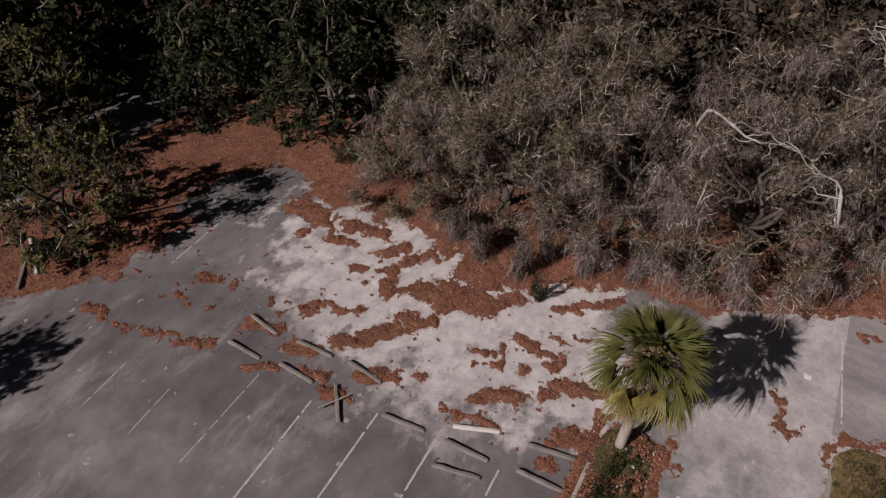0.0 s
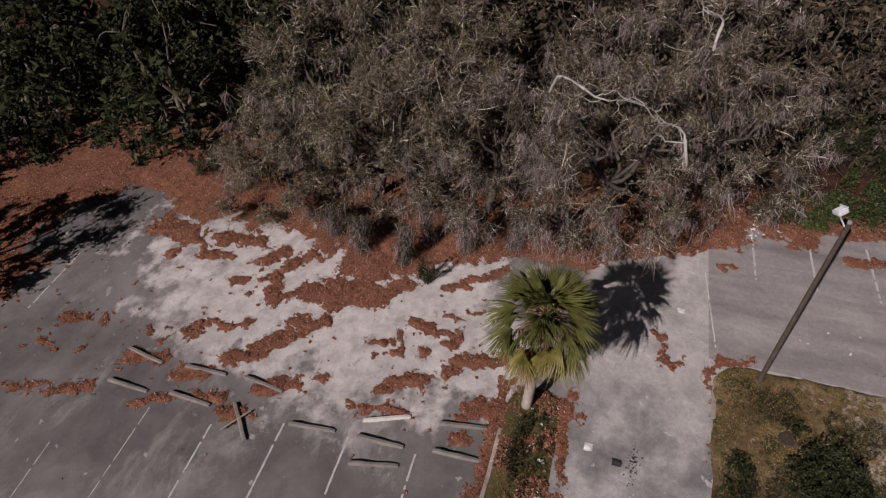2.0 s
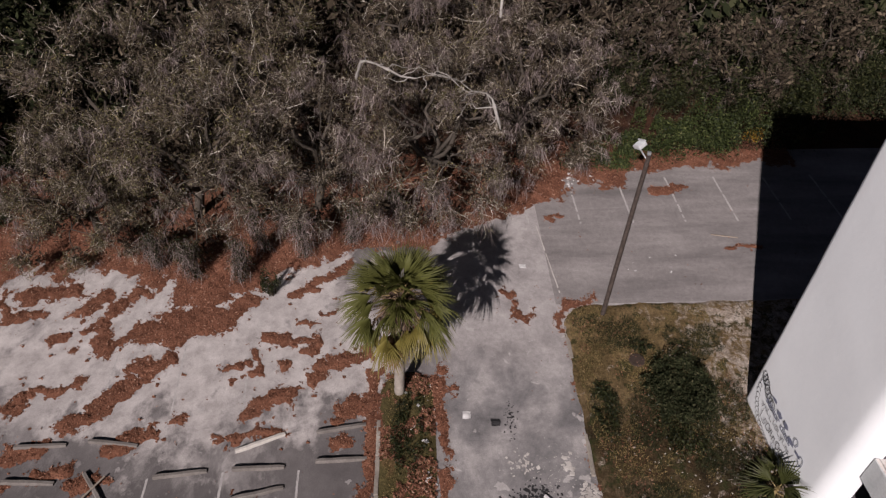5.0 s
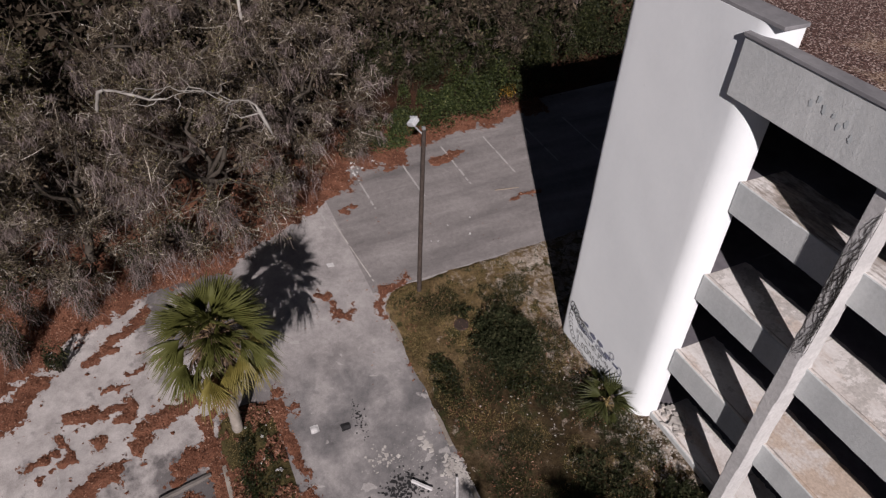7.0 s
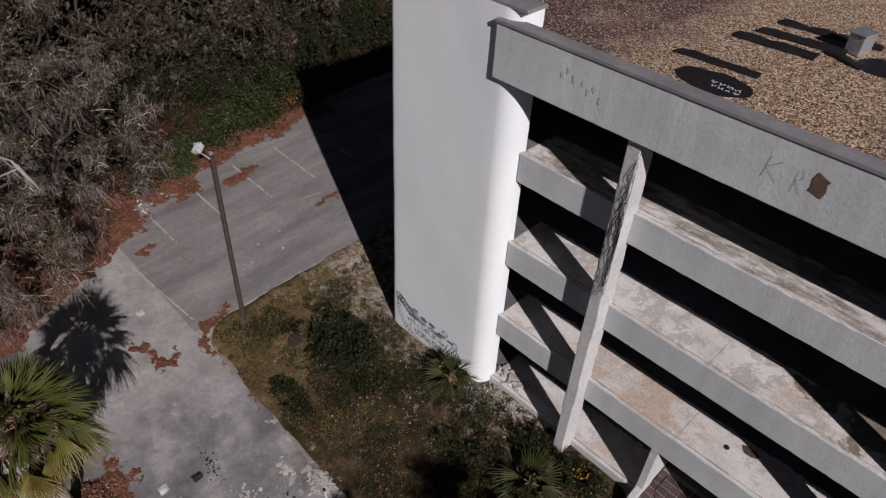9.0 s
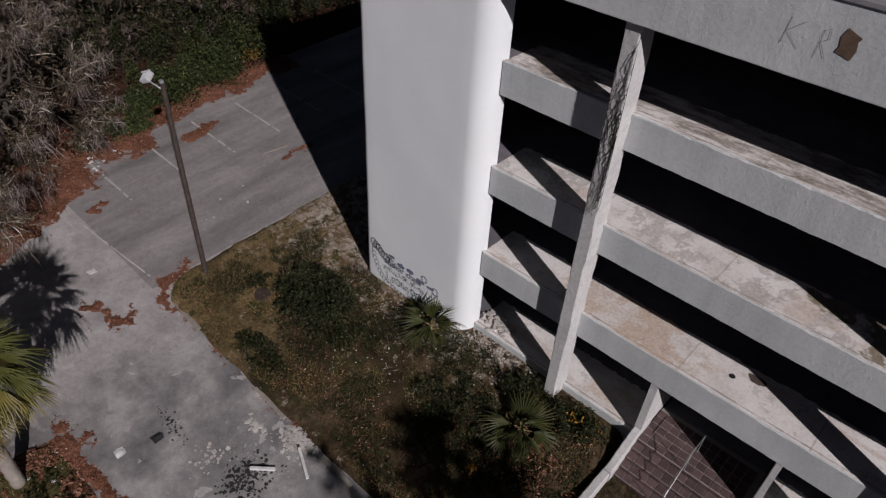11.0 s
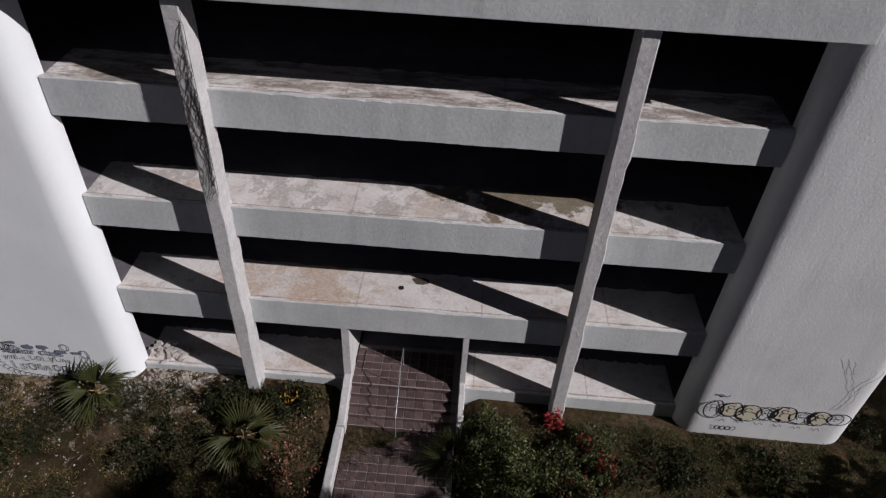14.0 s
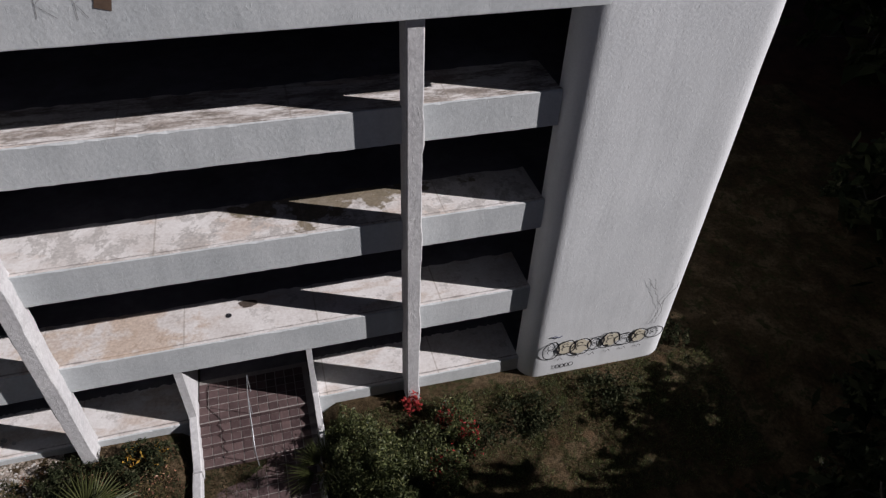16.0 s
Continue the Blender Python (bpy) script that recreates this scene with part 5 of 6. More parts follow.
chips("litter", "white chips scattered in the weeds", -13.0, 10.6, 150, (2.6, 1.6), 0.02, M_RUBBLE, 8, 0.5, lawn_z)
chips("litter", "pale chips and crumbs of plaster in the weeds", -11.6, 10.8, 60, (0.9, 1.1), 0.018, M_RUBBLE, 18, 0.5, lawn_z)
chips("litter", "pale chips and crumbs of plaster in the weeds", -13.6, 12.2, 150, (1.2, 0.6), 0.02, M_RUBBLE, 19, 0.5, lawn_z)
chips("litter", "pale rubble and sand by the tower", -9.8, 12.9, 420, (1.2, 0.35), 0.026, M_RUBBLE, 9, 0.5, lawn_z)
chips("rubble", "white plaster rubble on the floor slab", -9.7, 14.1, 70, (0.4, 0.22), 0.07, M_RUBBLE, 10, 0.7, lambda x, y: 0.64 + 0 * x)


def scrap(x, y, size, mat, label, seed, turn=0):
    """A crumpled sheet."""
    bm = bmesh.new()
    bmesh.ops.create_grid(bm, x_segments=5, y_segments=5, size=size)
    for v in bm.verts:
        v.co += noise.noise_vector(v.co * 5 + Vector((seed * 3.3, 1, 0))) * size * 0.3
    ob = part("scrap", bm, mat)
    ob.matrix_basis = pose(x, y, ground_z(x, y) + size * 0.16, 0, 0, turn)
    tagged(ob, label, "litter")


scrap(-23.4, 5.3, 0.15, M_LITTERW, "crumpled white plastic sheet on the asphalt", 1)
scrap(-14.85, 3.25, 0.17, M_LITTERK, "torn black rubber scrap on the drive", 2)
scrap(-15.2, 2.2, 0.16, M_LITTERW, "crushed white wrapper on the drive", 3)
scrap(-31.3, -14.4, 0.22, M_LITTERW, "white litter lying on dead leaves", 4)

# utility hole in the lawn
bm = bmesh.new()
bmesh.ops.create_cone(bm, cap_ends=True, segments=24, radius1=0.33, radius2=0.31, depth=0.1)
mh = part("manhole_cover", bm, M_COVER)
mh.matrix_basis = pose(-17.55, 9.25, float(lawn_z(np.array(-17.55), np.array(9.25))) + 0.02)
tagged(mh, "small round rusty cover set in the lawn", "manhole")


# ---- lamp post ----
def lamp_post():
    root = tagged(new("lamp_post"), "weathered wooden pole with a grey floodlight at the top", "street lamp")
    x, y = -20.15, 8.4
    z = ground_z(x, y)
    lines = [(np.array([(0, 0, -0.5), (0.02, 0.01, 2.5), (0.05, 0.03, 5.5), (0.1, 0.05, 8.25 - z)]), [0.102, 0.097, 0.09, 0.08])]
    hang("pole", tubes_mesh("pole", lines, M_POLE, 14), root)
    top = 8.25 - z
    hang("bracket", tubes_mesh("bracket", [(np.array([(0.1, 0.05, top - 0.25), (-0.1, -0.12, top - 0.05), (-0.35, -0.2, top + 0.02)]), [0.03, 0.03, 0.03])], M_GALV, 8), root)
    head = part("lamp_head", box_bm(-0.2, 0.2, -0.18, 0.18, -0.08, 0.09, 0.05), M_LAMP, root, "grey cast metal floodlight head")
    head.matrix_local = pose(-0.4, -0.18, top + 0.1, 28, -22, 20)
    lens = part("lens", box_bm(-0.14, 0.14, -0.12, 0.12, 0.092, 0.105, 0.01), M_GLASS, head, "pale glass lens")
    part("visor", box_bm(-0.205, 0.205, 0.13, 0.185, 0.09, 0.14, 0.01), M_LAMP, head)
    part("photocell", box_bm(0.02, 0.14, -0.02, 0.1, top, top + 0.12, 0.02), M_GALV, root)
    root.matrix_basis = pose(x, y, z)


lamp_post()


# ---- palms ----
def fan(rng, length, stalk, blades, spread, fold, droop):
    """One fan-shaped palm leaf along +x: a stalk, a pleated heart, and blades that part and droop."""
    hub = np.array([stalk, 0, -droop * stalk * 0.35])
    vs, tris, quads = [hub], [], []

    def at(a, t, lift=0.0, side=0.0, ln=length, sag=droop):
        way = np.array([math.cos(a), math.sin(a), -0.1 - abs(a) * fold])
        way /= np.linalg.norm(way)
        return hub + way * ln * t + np.array([-math.sin(a), math.cos(a), 0]) * side + np.array([0, 0, lift - sag * ln * t**2.2])

    step = spread / blades
    for k in range(blades + 1):
        vs.append(at(-spread / 2 + step * k, 0.33, -0.035))
    for k in range(blades):
        a = -spread / 2 + step * (k + 0.5)
        ln = length * (1 - 0.25 * (abs(a) / (spread / 2)) ** 2) * rng.uniform(0.86, 1.06)
        sag = droop * rng.uniform(0.7, 1.4)
        o = len(vs)
        vs += [at(a, 0.33, 0.015), at(a, 0.62, -0.012, -0.022, ln, sag), at(a, 0.62, 0.016, 0, ln, sag), at(a, 0.62, -0.012, 0.022, ln, sag), at(a + rng.uniform(-0.05, 0.05), 1.0, 0, 0, ln, sag)]
        tris += [(0, 1 + k, o), (0, o, 2 + k), (o + 1, o + 4, o + 2), (o + 2, o + 4, o + 3)]
        quads += [(1 + k, o + 1, o + 2, o), (o, o + 2, o + 3, 2 + k)]
    o = len(vs)
    for t in (0, 0.5):
        c = np.array([stalk * t, 0, -droop * stalk * 0.35 * t**2])
        vs += [c + (0, -0.024, 0), c + (0, 0, 0.02), c + (0, 0.024, 0)]
    quads += [(o, o + 1, o + 4, o + 3), (o + 1, o + 2, o + 5, o + 4)]
    tris += [(o + 3, o + 4, 0), (o + 4, o + 5, 0)]
    return np.array(vs), [np.array(tris), np.array(quads)], 2, 2


def leaf(rng, parent, name, mat, shape, place, label=""):
    """Hangs one fan leaf on its palm, the tan stalk in a material of its own."""
    v, f, stalk_tris, stalk_quads = shape
    me = mesh_of(name, turned(v, *place), f, mat)
    me.materials.append(M_STALK)
    index = np.zeros(len(f[0]) + len(f[1]), np.int32)
    index[len(f[0]) - stalk_tris:len(f[0])] = 1
    index[-stalk_quads:] = 1
    me.polygons.foreach_set("material_index", index)
    hang(name, me, parent, label)


def turned(v, pitch, yaw, at, roll=0.0):
    m = Matrix.Rotation(yaw, 3, "Z") @ Matrix.Rotation(-pitch, 3, "Y") @ Matrix.Rotation(roll, 3, "X")
    return v @ np.array(m).T + np.array(at)


def palm(x, y, trunk_h, fronds, length, stalk, label, seed, dead=0, category="palm", name="sabal_palm", z=None, blades=22):
    rng = np.random.RandomState(seed)
    root = tagged(new(name), label, category)
    tall = trunk_h > 0.5
    if tall:
        zs = np.linspace(-0.3, trunk_h - 0.9, 26)
        pts = np.c_[0.1 * np.sin(zs * 0.4), 0.05 * zs / trunk_h, zs]
        rad = (0.19 + 0.02 * (np.arange(26) % 2)) 
        hang("trunk", tubes_mesh("trunk", [(pts, rad)], M_KERB, 12), root, "pale grey ringed palm trunk")
        heart = np.array([(0.1 * math.sin(z * 0.4), 0.05, z) for z in np.linspace(trunk_h - 0.92, trunk_h + 0.1, 5)])
        hang("crown_heart", tubes_mesh("crown_heart", [(heart, [0.21, 0.2, 0.17, 0.12, 0.03])], M_DARKBARK, 10), root, "brown heart of old leaf bases")
        v, f = ribbons(np.tile([[0.0, 0.0, trunk_h - 0.4]], (700, 1)) + rng.normal(size=(700, 3)) * (0.2, 0.2, 0.25), rng.normal(size=(700, 3)) * (1, 1, 0.35), 0.4 + 0.7 * rng.rand(700), np.full(700, 0.05), 0.4, 3, rng)
        tagged(hang("boot_fibre", mesh_of("boot_fibre", v, f, M_RUST), root, "brown fibre and old leaf bases"), kind="stuff")
    for k in range(fronds):
        u = (k + 0.5) / fronds
        if tall:
            pitch = radians(78 - 112 * u + rng.uniform(-13, 13))
            reach, droop, wide = stalk * (0.38 + 0.62 * u) * rng.uniform(0.88, 1.12), 0.14 + 0.42 * u, rng.uniform(1.7, 2.4)
        else:
            pitch = radians(80 - 118 * u**0.9 + rng.uniform(-12, 12))
            reach, droop, wide = stalk * (0.5 + 0.6 * u) * rng.uniform(0.85, 1.15), 0.3 + 0.4 * u, rng.uniform(2.1, 3.0)
        yaw = k * 2.39996 + rng.uniform(-0.45, 0.45)
        shape = fan(rng, length * rng.uniform(0.85, 1.1), reach, blades, wide, 0.42 if tall else 0.3, droop)
        place = (pitch, yaw, (0.1 * math.sin(trunk_h * 0.4) * tall, 0.05 * tall, trunk_h + (0.1 - 0.45 * u if tall else -0.25 * u)), rng.uniform(-0.5, 0.5))
        mat = M_PALMETTO if not tall else M_PALM_OLD if u > 0.86 or (u > 0.55 and rng.rand() < 0.25) else M_PALM
        leaf(rng, root, "frond", mat, shape, place)
    for k in range(12 if tall else 0):
        shape = fan(rng, length * rng.uniform(0.8, 1.0), stalk * rng.uniform(0.75, 0.95), 17, rng.uniform(1.3, 1.8), 0.35, 0.75)
        place = (radians(rng.uniform(-46, -24)), k * 2 * math.pi / 12 + rng.uniform(-0.2, 0.2), (0, 0, trunk_h - 0.35), rng.uniform(-0.4, 0.4))
        leaf(rng, root, "frond", M_PALM_OLD, shape, place, "yellowing drooping palm leaf")
    for k in range(dead):
        yaw = k * 2.39996 * 1.3
        shape = fan(rng, length * rng.uniform(0.75, 1.0), stalk * rng.uniform(0.85, 1.15), 14, 1.3, 0.4, 0.7)
        place = (radians(-42 - 34 * rng.rand()), yaw, (0, 0, trunk_h - 0.45 * tall), rng.uniform(-0.4, 0.4))
        leaf(rng, root, "dead_frond", M_DEADPALM, shape, place, "withered tan palm leaf")
    root.matrix_basis = pose(x, y, ground_z(x, y) if z is None else z)
    return root


palm(-16.3, -0.38, 5.45, 54, 1.12, 1.42, "green cabbage palm with a skirt of tan dead leaves", 4, 18, blades=22)
for x, y, h, n, ln, seed in ((-11.5, 12.35, 0.4, 15, 0.98, 5), (-6.5, 11.2, 0.45, 14, 1.0, 6), (-0.1, 11.3, 0.35, 12, 0.9, 7), (1.6, 10.8, 0.4, 12, 0.95, 9), (-16.6, 14.9, 0.2, 9, 0.6, 8), (-12.3, 12.9, 0.2, 9, 0.6, 11)):
    palm(x, y, h, n, ln, 0.5, "small green fan palm growing in the weeds", seed, 2, "palm", "palmetto", float(lawn_z(np.array(x), np.array(y))), 15)


# ---- shrubs, vines, grass ----
def thicket(name, label, cx, cy, rx, ry, h, n, leaf_mat, size, seed, z_of=None, stems=40, category="shrub", hollow=0.5, lumps=18):
    """A shrub or a mound of vines: stems under a ragged skin of single leaves."""
    rng = np.random.RandomState(seed)
    z_of = z_of or slope_z
    root = tagged(new(name), label, category)
    la, lu = rng.uniform(0, 2 * np.pi, lumps), rng.rand(lumps) ** 0.5 * 0.85
    lx, ly, lr, lh = cx + np.cos(la) * lu * rx, cy + np.sin(la) * lu * ry, rng.uniform(0.14, 0.42, lumps), rng.uniform(0.25, 1.05, lumps)
    which = rng.randint(0, lumps, n)
    a, u = rng.uniform(0, 2 * np.pi, n), rng.rand(n) ** 0.5
    reach = u * (0.7 + 0.6 * value_noise(np.cos(a) * 1.5 + which, np.sin(a) * 1.5, 1.0, seed + 1))
    x, y = lx[which] + np.cos(a) * reach * rx * lr[which], ly[which] + np.sin(a) * reach * ry * lr[which]
    z = z_of(x, y) + h * lh[which] * np.sqrt(np.clip(1.03 - u**2, 0, 1)) * (1 - hollow * rng.rand(n)) + 0.02 + np.abs(rng.normal(size=n)) * 0.1 * h
    v, f = flakes(np.c_[x, y, z], size, rng, 0.2)
    tagged(hang("foliage", mesh_of("foliage", v, f, leaf_mat), root), kind="stuff")
    b = rng.uniform(0, 2 * np.pi, stems)
    w = rng.rand(stems) ** 0.5 * 0.8
    sx, sy = cx + np.cos(b) * w * rx * 0.5, cy + np.sin(b) * w * ry * 0.5
    start = np.c_[sx, sy, z_of(sx, sy) - 0.03]
    v, f = ribbons(start, np.c_[np.cos(b) * w * rx * 0.5, np.sin(b) * w * ry * 0.5, np.full(stems, h)], np.full(stems, h * 0.5), np.full(stems, 0.03), 0.1, 3, rng)
    tagged(hang("brushwood", mesh_of("brushwood", v, f, M_CORE), root), kind="stuff")


thicket("bush", "dark green leafy bush on the lawn", -15.9, 10.35, 1.75, 1.35, 0.8, 12000, M_GREEN, 0.05, 1, lawn_z, lumps=60)
thicket("bush", "thin trailing green shoots beside the bush", -14.2, 10.1, 1.5, 1.0, 0.3, 1500, M_VINE, 0.05, 44, lawn_z, lumps=50)
thicket("bush", "low dark green bush at the edge of the lawn", -15.2, 7.5, 1.4, 0.6, 0.25, 2000, M_VINE, 0.045, 2, lawn_z, lumps=60)
thicket("bush", "straggly green bush beside the tower", -16.5, 14.6, 0.7, 0.7, 0.7, 900, M_VINE, 0.05, 3, lawn_z)
thicket("bush", "small green weeds on the lawn", -18.2, 9.6, 0.5, 0.5, 0.25, 420, M_VINE, 0.045, 4, lawn_z)
thicket("bush", "dark scrub at the foot of the column", -7.4, 12.3, 1.0, 0.7, 0.7, 1500, M_GREEN, 0.055, 5, lawn_z)
thicket("bush", "bush with yellow leaves by the steps", -5.1, 12.75, 0.6, 0.35, 0.7, 110, M_YELLOW, 0.06, 6, lawn_z)
thicket("bush", "dark green shrub beside the steps", -5.3, 12.6, 1.0, 0.7, 0.8, 1700, M_GREEN, 0.055, 7, lawn_z)
thicket("bush", "dark green shrub beside the steps", 1.0, 12.3, 1.0, 0.7, 0.9, 2600, M_SHRUB, 0.05, 8, lawn_z)
thicket("bush", "red-leaved shrub at the foot of the column", 2.95, 12.75, 0.32, 0.3, 0.75, 260, M_RED, 0.06, 9, lawn_z)
thicket("bush", "red-leaved shrub among dark weeds", 3.9, 12.0, 0.45, 0.4, 1.1, 170, M_RED, 0.055, 10, lawn_z)
thicket("bush", "dark green shrub with some red shoots", 3.6, 11.5, 1.5, 1.1, 1.0, 4200, M_SHRUB, 0.05, 11, lawn_z)
thicket("bush", "dense green shrub beside the steps", 1.4, 11.0, 1.5, 1.2, 2.0, 7500, M_SHRUB, 0.05, 40, lawn_z)
thicket("bush", "dense green shrub with glossy leaves", 2.5, 10.0, 1.7, 1.3, 1.8, 7500, M_SHRUB, 0.05, 41, lawn_z)
thicket("bush", "red-leaved shrub among dark weeds", 4.4, 11.1, 0.5, 0.45, 1.2, 200, M_RED, 0.05, 42, lawn_z)
thicket("bush", "red-leaved shrub among green shoots", 3.4, 10.3, 0.5, 0.4, 1.9, 170, M_RED, 0.05, 43, lawn_z)
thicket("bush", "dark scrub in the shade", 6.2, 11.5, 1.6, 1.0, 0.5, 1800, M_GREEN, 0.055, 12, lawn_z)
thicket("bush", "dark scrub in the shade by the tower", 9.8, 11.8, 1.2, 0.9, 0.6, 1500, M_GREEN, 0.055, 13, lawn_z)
thicket("bush", "thin shrub at the corner of the tower", 13.0, 13.6, 0.7, 0.7, 1.0, 700, M_GREEN, 0.06, 14, lawn_z)
thicket("bush", "brown dead weeds in the shade", -5.6, 10.4, 2.0, 1.1, 0.4, 700, M_BROWNLEAF, 0.05, 15, lawn_z)
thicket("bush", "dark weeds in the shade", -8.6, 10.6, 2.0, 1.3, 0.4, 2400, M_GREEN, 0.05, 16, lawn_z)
thicket("bush", "orange-leaved seedling in the weeds", -6.9, 9.3, 0.2, 0.2, 0.35, 60, M_YELLOW, 0.05, 17, lawn_z)
thicket("bush", "small dark sapling at the edge of the leaves", -21.9, -6.2, 0.4, 0.5, 1.7, 700, M_GREEN, 0.055, 18)
thicket("bush", "mossy sapling among dead leaves", -23.6, -7.8, 0.4, 0.5, 1.8, 500, M_OLIVE, 0.05, 19)
def mossy_sapling(x, y, h, seed):
    """A thin leaning sapling draped from top to foot with moss."""
    rng = np.random.RandomState(seed)
    root = tagged(new("sapling"), "thin dark sapling draped in grey hanging moss", "sapling", "mossy saplings under the oaks")
    stem = bough(rng, (0, 0, -0.2), (rng.normal() * 0.3, rng.normal() * 0.3, h), 0.05, 0.015, 7, 0.06)
    hang("stem", tubes_mesh("stem", [stem], M_BARK, 5), root)
    n = 520
    t = rng.rand(n) ** 0.7
    c = np.stack([np.interp(t, np.linspace(0, 1, 7), stem[0][:, a]) for a in range(3)], 1) + rng.normal(size=(n, 3)) * (0.2, 0.2, 0.1)
    v, f, _ = curls(c, np.array([[0, 0, -1.0]]) + rng.normal(size=(n, 3)) * 0.35, np.minimum(0.25 + 0.6 * rng.rand(n), c[:, 2] + 0.1), 0.014 + 0.02 * rng.rand(n), 0.35, 0.5, 4, rng)
    tagged(hang("moss", mesh_of("moss", v, f, M_MOSS), root), kind="stuff")
    v, f = flakes(np.tile(c, (3, 1)) + rng.normal(size=(n * 3, 3)) * 0.12, 0.04, rng)
    tagged(hang("foliage", mesh_of("foliage", v, f, M_GREEN), root), kind="stuff")
    root.matrix_basis = pose(x, y, ground_z(x, y))


for k, (x, y, h) in enumerate(((-22.6, -7.7, 2.4), (-23.2, -9.7, 2.2), (-24.4, -5.0, 2.6), (-25.4, -2.9, 2.0), (-24.6, -7.0, 3.0), (-23.8, -11.8, 2.0), (-26.6, -0.3, 2.2))):
    mossy_sapling(x, y, h, 300 + k)
thicket("bush", "low green weeds in the planting strip", -14.5, 0.0, 2.2, 0.7, 0.28, 1800, M_VINE, 0.045, 20, median_z)
VINES = "thick green vines smothering shrubs beside the lot"
for k, (x, y, rx, ry, h, n) in enumerate(((-32.5, 11.2, 1.5, 2.2, 0.8, 4500), (-33.5, 14.4, 2.2, 2.4, 1.8, 8000), (-33.8, 17.8, 2.4, 2.6, 2.6, 9000), (-34.4, 21.4, 2.6, 2.8, 3.8, 9000), (-37.4, 14.6, 2.4, 2.6, 3.6, 8000), (-36.0, 25.5, 3.0, 3.0, 4.2, 9000))):
    thicket("vine_mound", VINES, x, y, rx, ry, h, n, M_VINE_LIT if k < 3 else M_VINE, 0.07, 21 + k, hollow=0.4)
for k, (x, y) in enumerate(((-38.0, 18.5), (-38.5, 22.5), (-36.5, 29.5), (-40.0, 26.0), (-41.5, 30.0), (-41.5, 14.0), (-43.5, 21.5), (-38.5, 10.5))):
    thicket("vine_mound", "dark tangle of vines and brush beside the lot", x, y, 3.2, 3.2, 4.3, 5500, M_GREEN if k % 3 else M_VINE, 0.095, 60 + k, hollow=0.35)
thicket("vine_mound", "dark undergrowth under the trees", -31.8, 9.6, 1.1, 1.4, 1.0, 2200, M_VINE, 0.06, 27)
thicket("bush", "yellow withered shrub at the edge of the lot", -34.0, 20.2, 0.6, 0.6, 1.1, 420, M_YELLOW, 0.06, 28)
thicket("bush", "dark undergrowth among dead leaves", -12.5, -28.6, 1.4, 1.0, 1.0, 2400, M_GREEN, 0.06, 29)
thicket("bush", "dark undergrowth among dead leaves", -27.5, -21.0, 1.3, 1.2, 1.4, 2400, M_GREEN, 0.06, 30)


def grass_cover(name, label, x0, x1, y0, y1, n, z_of, mat, seed, length=0.12, density=None):
    rng = np.random.RandomState(seed)
    x, y = rng.uniform(x0, x1, n), rng.uniform(y0, y1, n)
    keep = value_noise(x, y, 0.8, seed) > (0.42 if density is None else density)
    x, y = x[keep], y[keep]
    k = len(x)
    v, f = ribbons(np.c_[x, y, z_of(x, y) - 0.01], np.c_[rng.normal(size=(k, 2)) * 0.6, np.ones(k)], length * (0.4 + rng.rand(k)), np.full(k, 0.022), 0.3, 1, rng)
    tagged(new(name, mesh_of(name, v, f, mat)), label, "grass", kind="stuff")


grass_cover("grass", "dry yellow-green grass", -20.6, -4.5, 6.8, 13.0, 60000, lawn_z, M_GRASS, 1)
grass_cover("grass", "short green grass at the foot of the tower", 0.5, 14.2, 8.5, 13.0, 52000, lawn_z, M_SHRUB, 2, 0.13, 0.3)
rng = np.random.RandomState(76)
sward = np.c_[rng.uniform(-20.0, -4.0, 6500), rng.uniform(6.9, 13.0, 6500)]
sward = sward[value_noise(sward[:, 0], sward[:, 1], 0.9, 79) > 0.5 - 0.012 * (sward[:, 0] + 12)]
v, f = flakes(np.c_[sward, lawn_z(sward[:, 0], sward[:, 1]) + 0.03 + rng.rand(len(sward)) * 0.06], 0.036, rng, 0.4)
tagged(new("fallen_leaves", mesh_of("fallen_leaves", v, f, M_BROWNLEAF)), "dead brown leaves caught in the lawn", "leaves", kind="stuff")
grass_cover("weeds", "dark green weeds in clumps over the lawn", -20.0, -4.0, 7.0, 13.0, 60000, lawn_z, M_GREEN, 80, 0.2, 0.56)
rng = np.random.RandomState(77)
strip = np.c_[rng.uniform(-17.2, -8.0, 9000), rng.uniform(-1.05, 1.0, 9000)]
strip = strip[value_noise(strip[:, 0], strip[:, 1], 1.1, 78) > 0.44]
v, f = flakes(np.c_[strip, median_z(strip[:, 0], strip[:, 1]) + 0.02 + rng.rand(len(strip)) * 0.05], 0.06, rng, 0.5)
tagged(new("fallen_leaves", mesh_of("fallen_leaves", v, f, M_BROWNLEAF)), "dead leaves and bits of bark in the planting strip", "leaves", kind="stuff")
grass_cover("weeds", "green weeds in the strip", -17.0, -8.0, -0.9, 0.9, 9000, median_z, M_GRASS, 3, 0.1)
grass_cover("grass", "dark weeds round the shrubs", -10.0, 0.5, 8.8, 13.0, 16000, lawn_z, M_GREEN, 4, 0.16)

# ---- entrance steps ----
steps = tagged(new("entrance_steps"), "steps of dull red clay tiles with pale joints between low walls", "steps", kind="structure")
RISE, GO, Y0, Z0, COUNT = 0.172, 0.28, 12.3, -0.22, 5
TOP = Z0 + RISE * COUNT
for k in range(COUNT):
    part("step", box_bm(-3.58, -0.12, Y0 + GO * k, 15.11, Z0 + RISE * k - 0.3, Z0 + RISE * (k + 1) - 0.006), M_GROUT, steps)
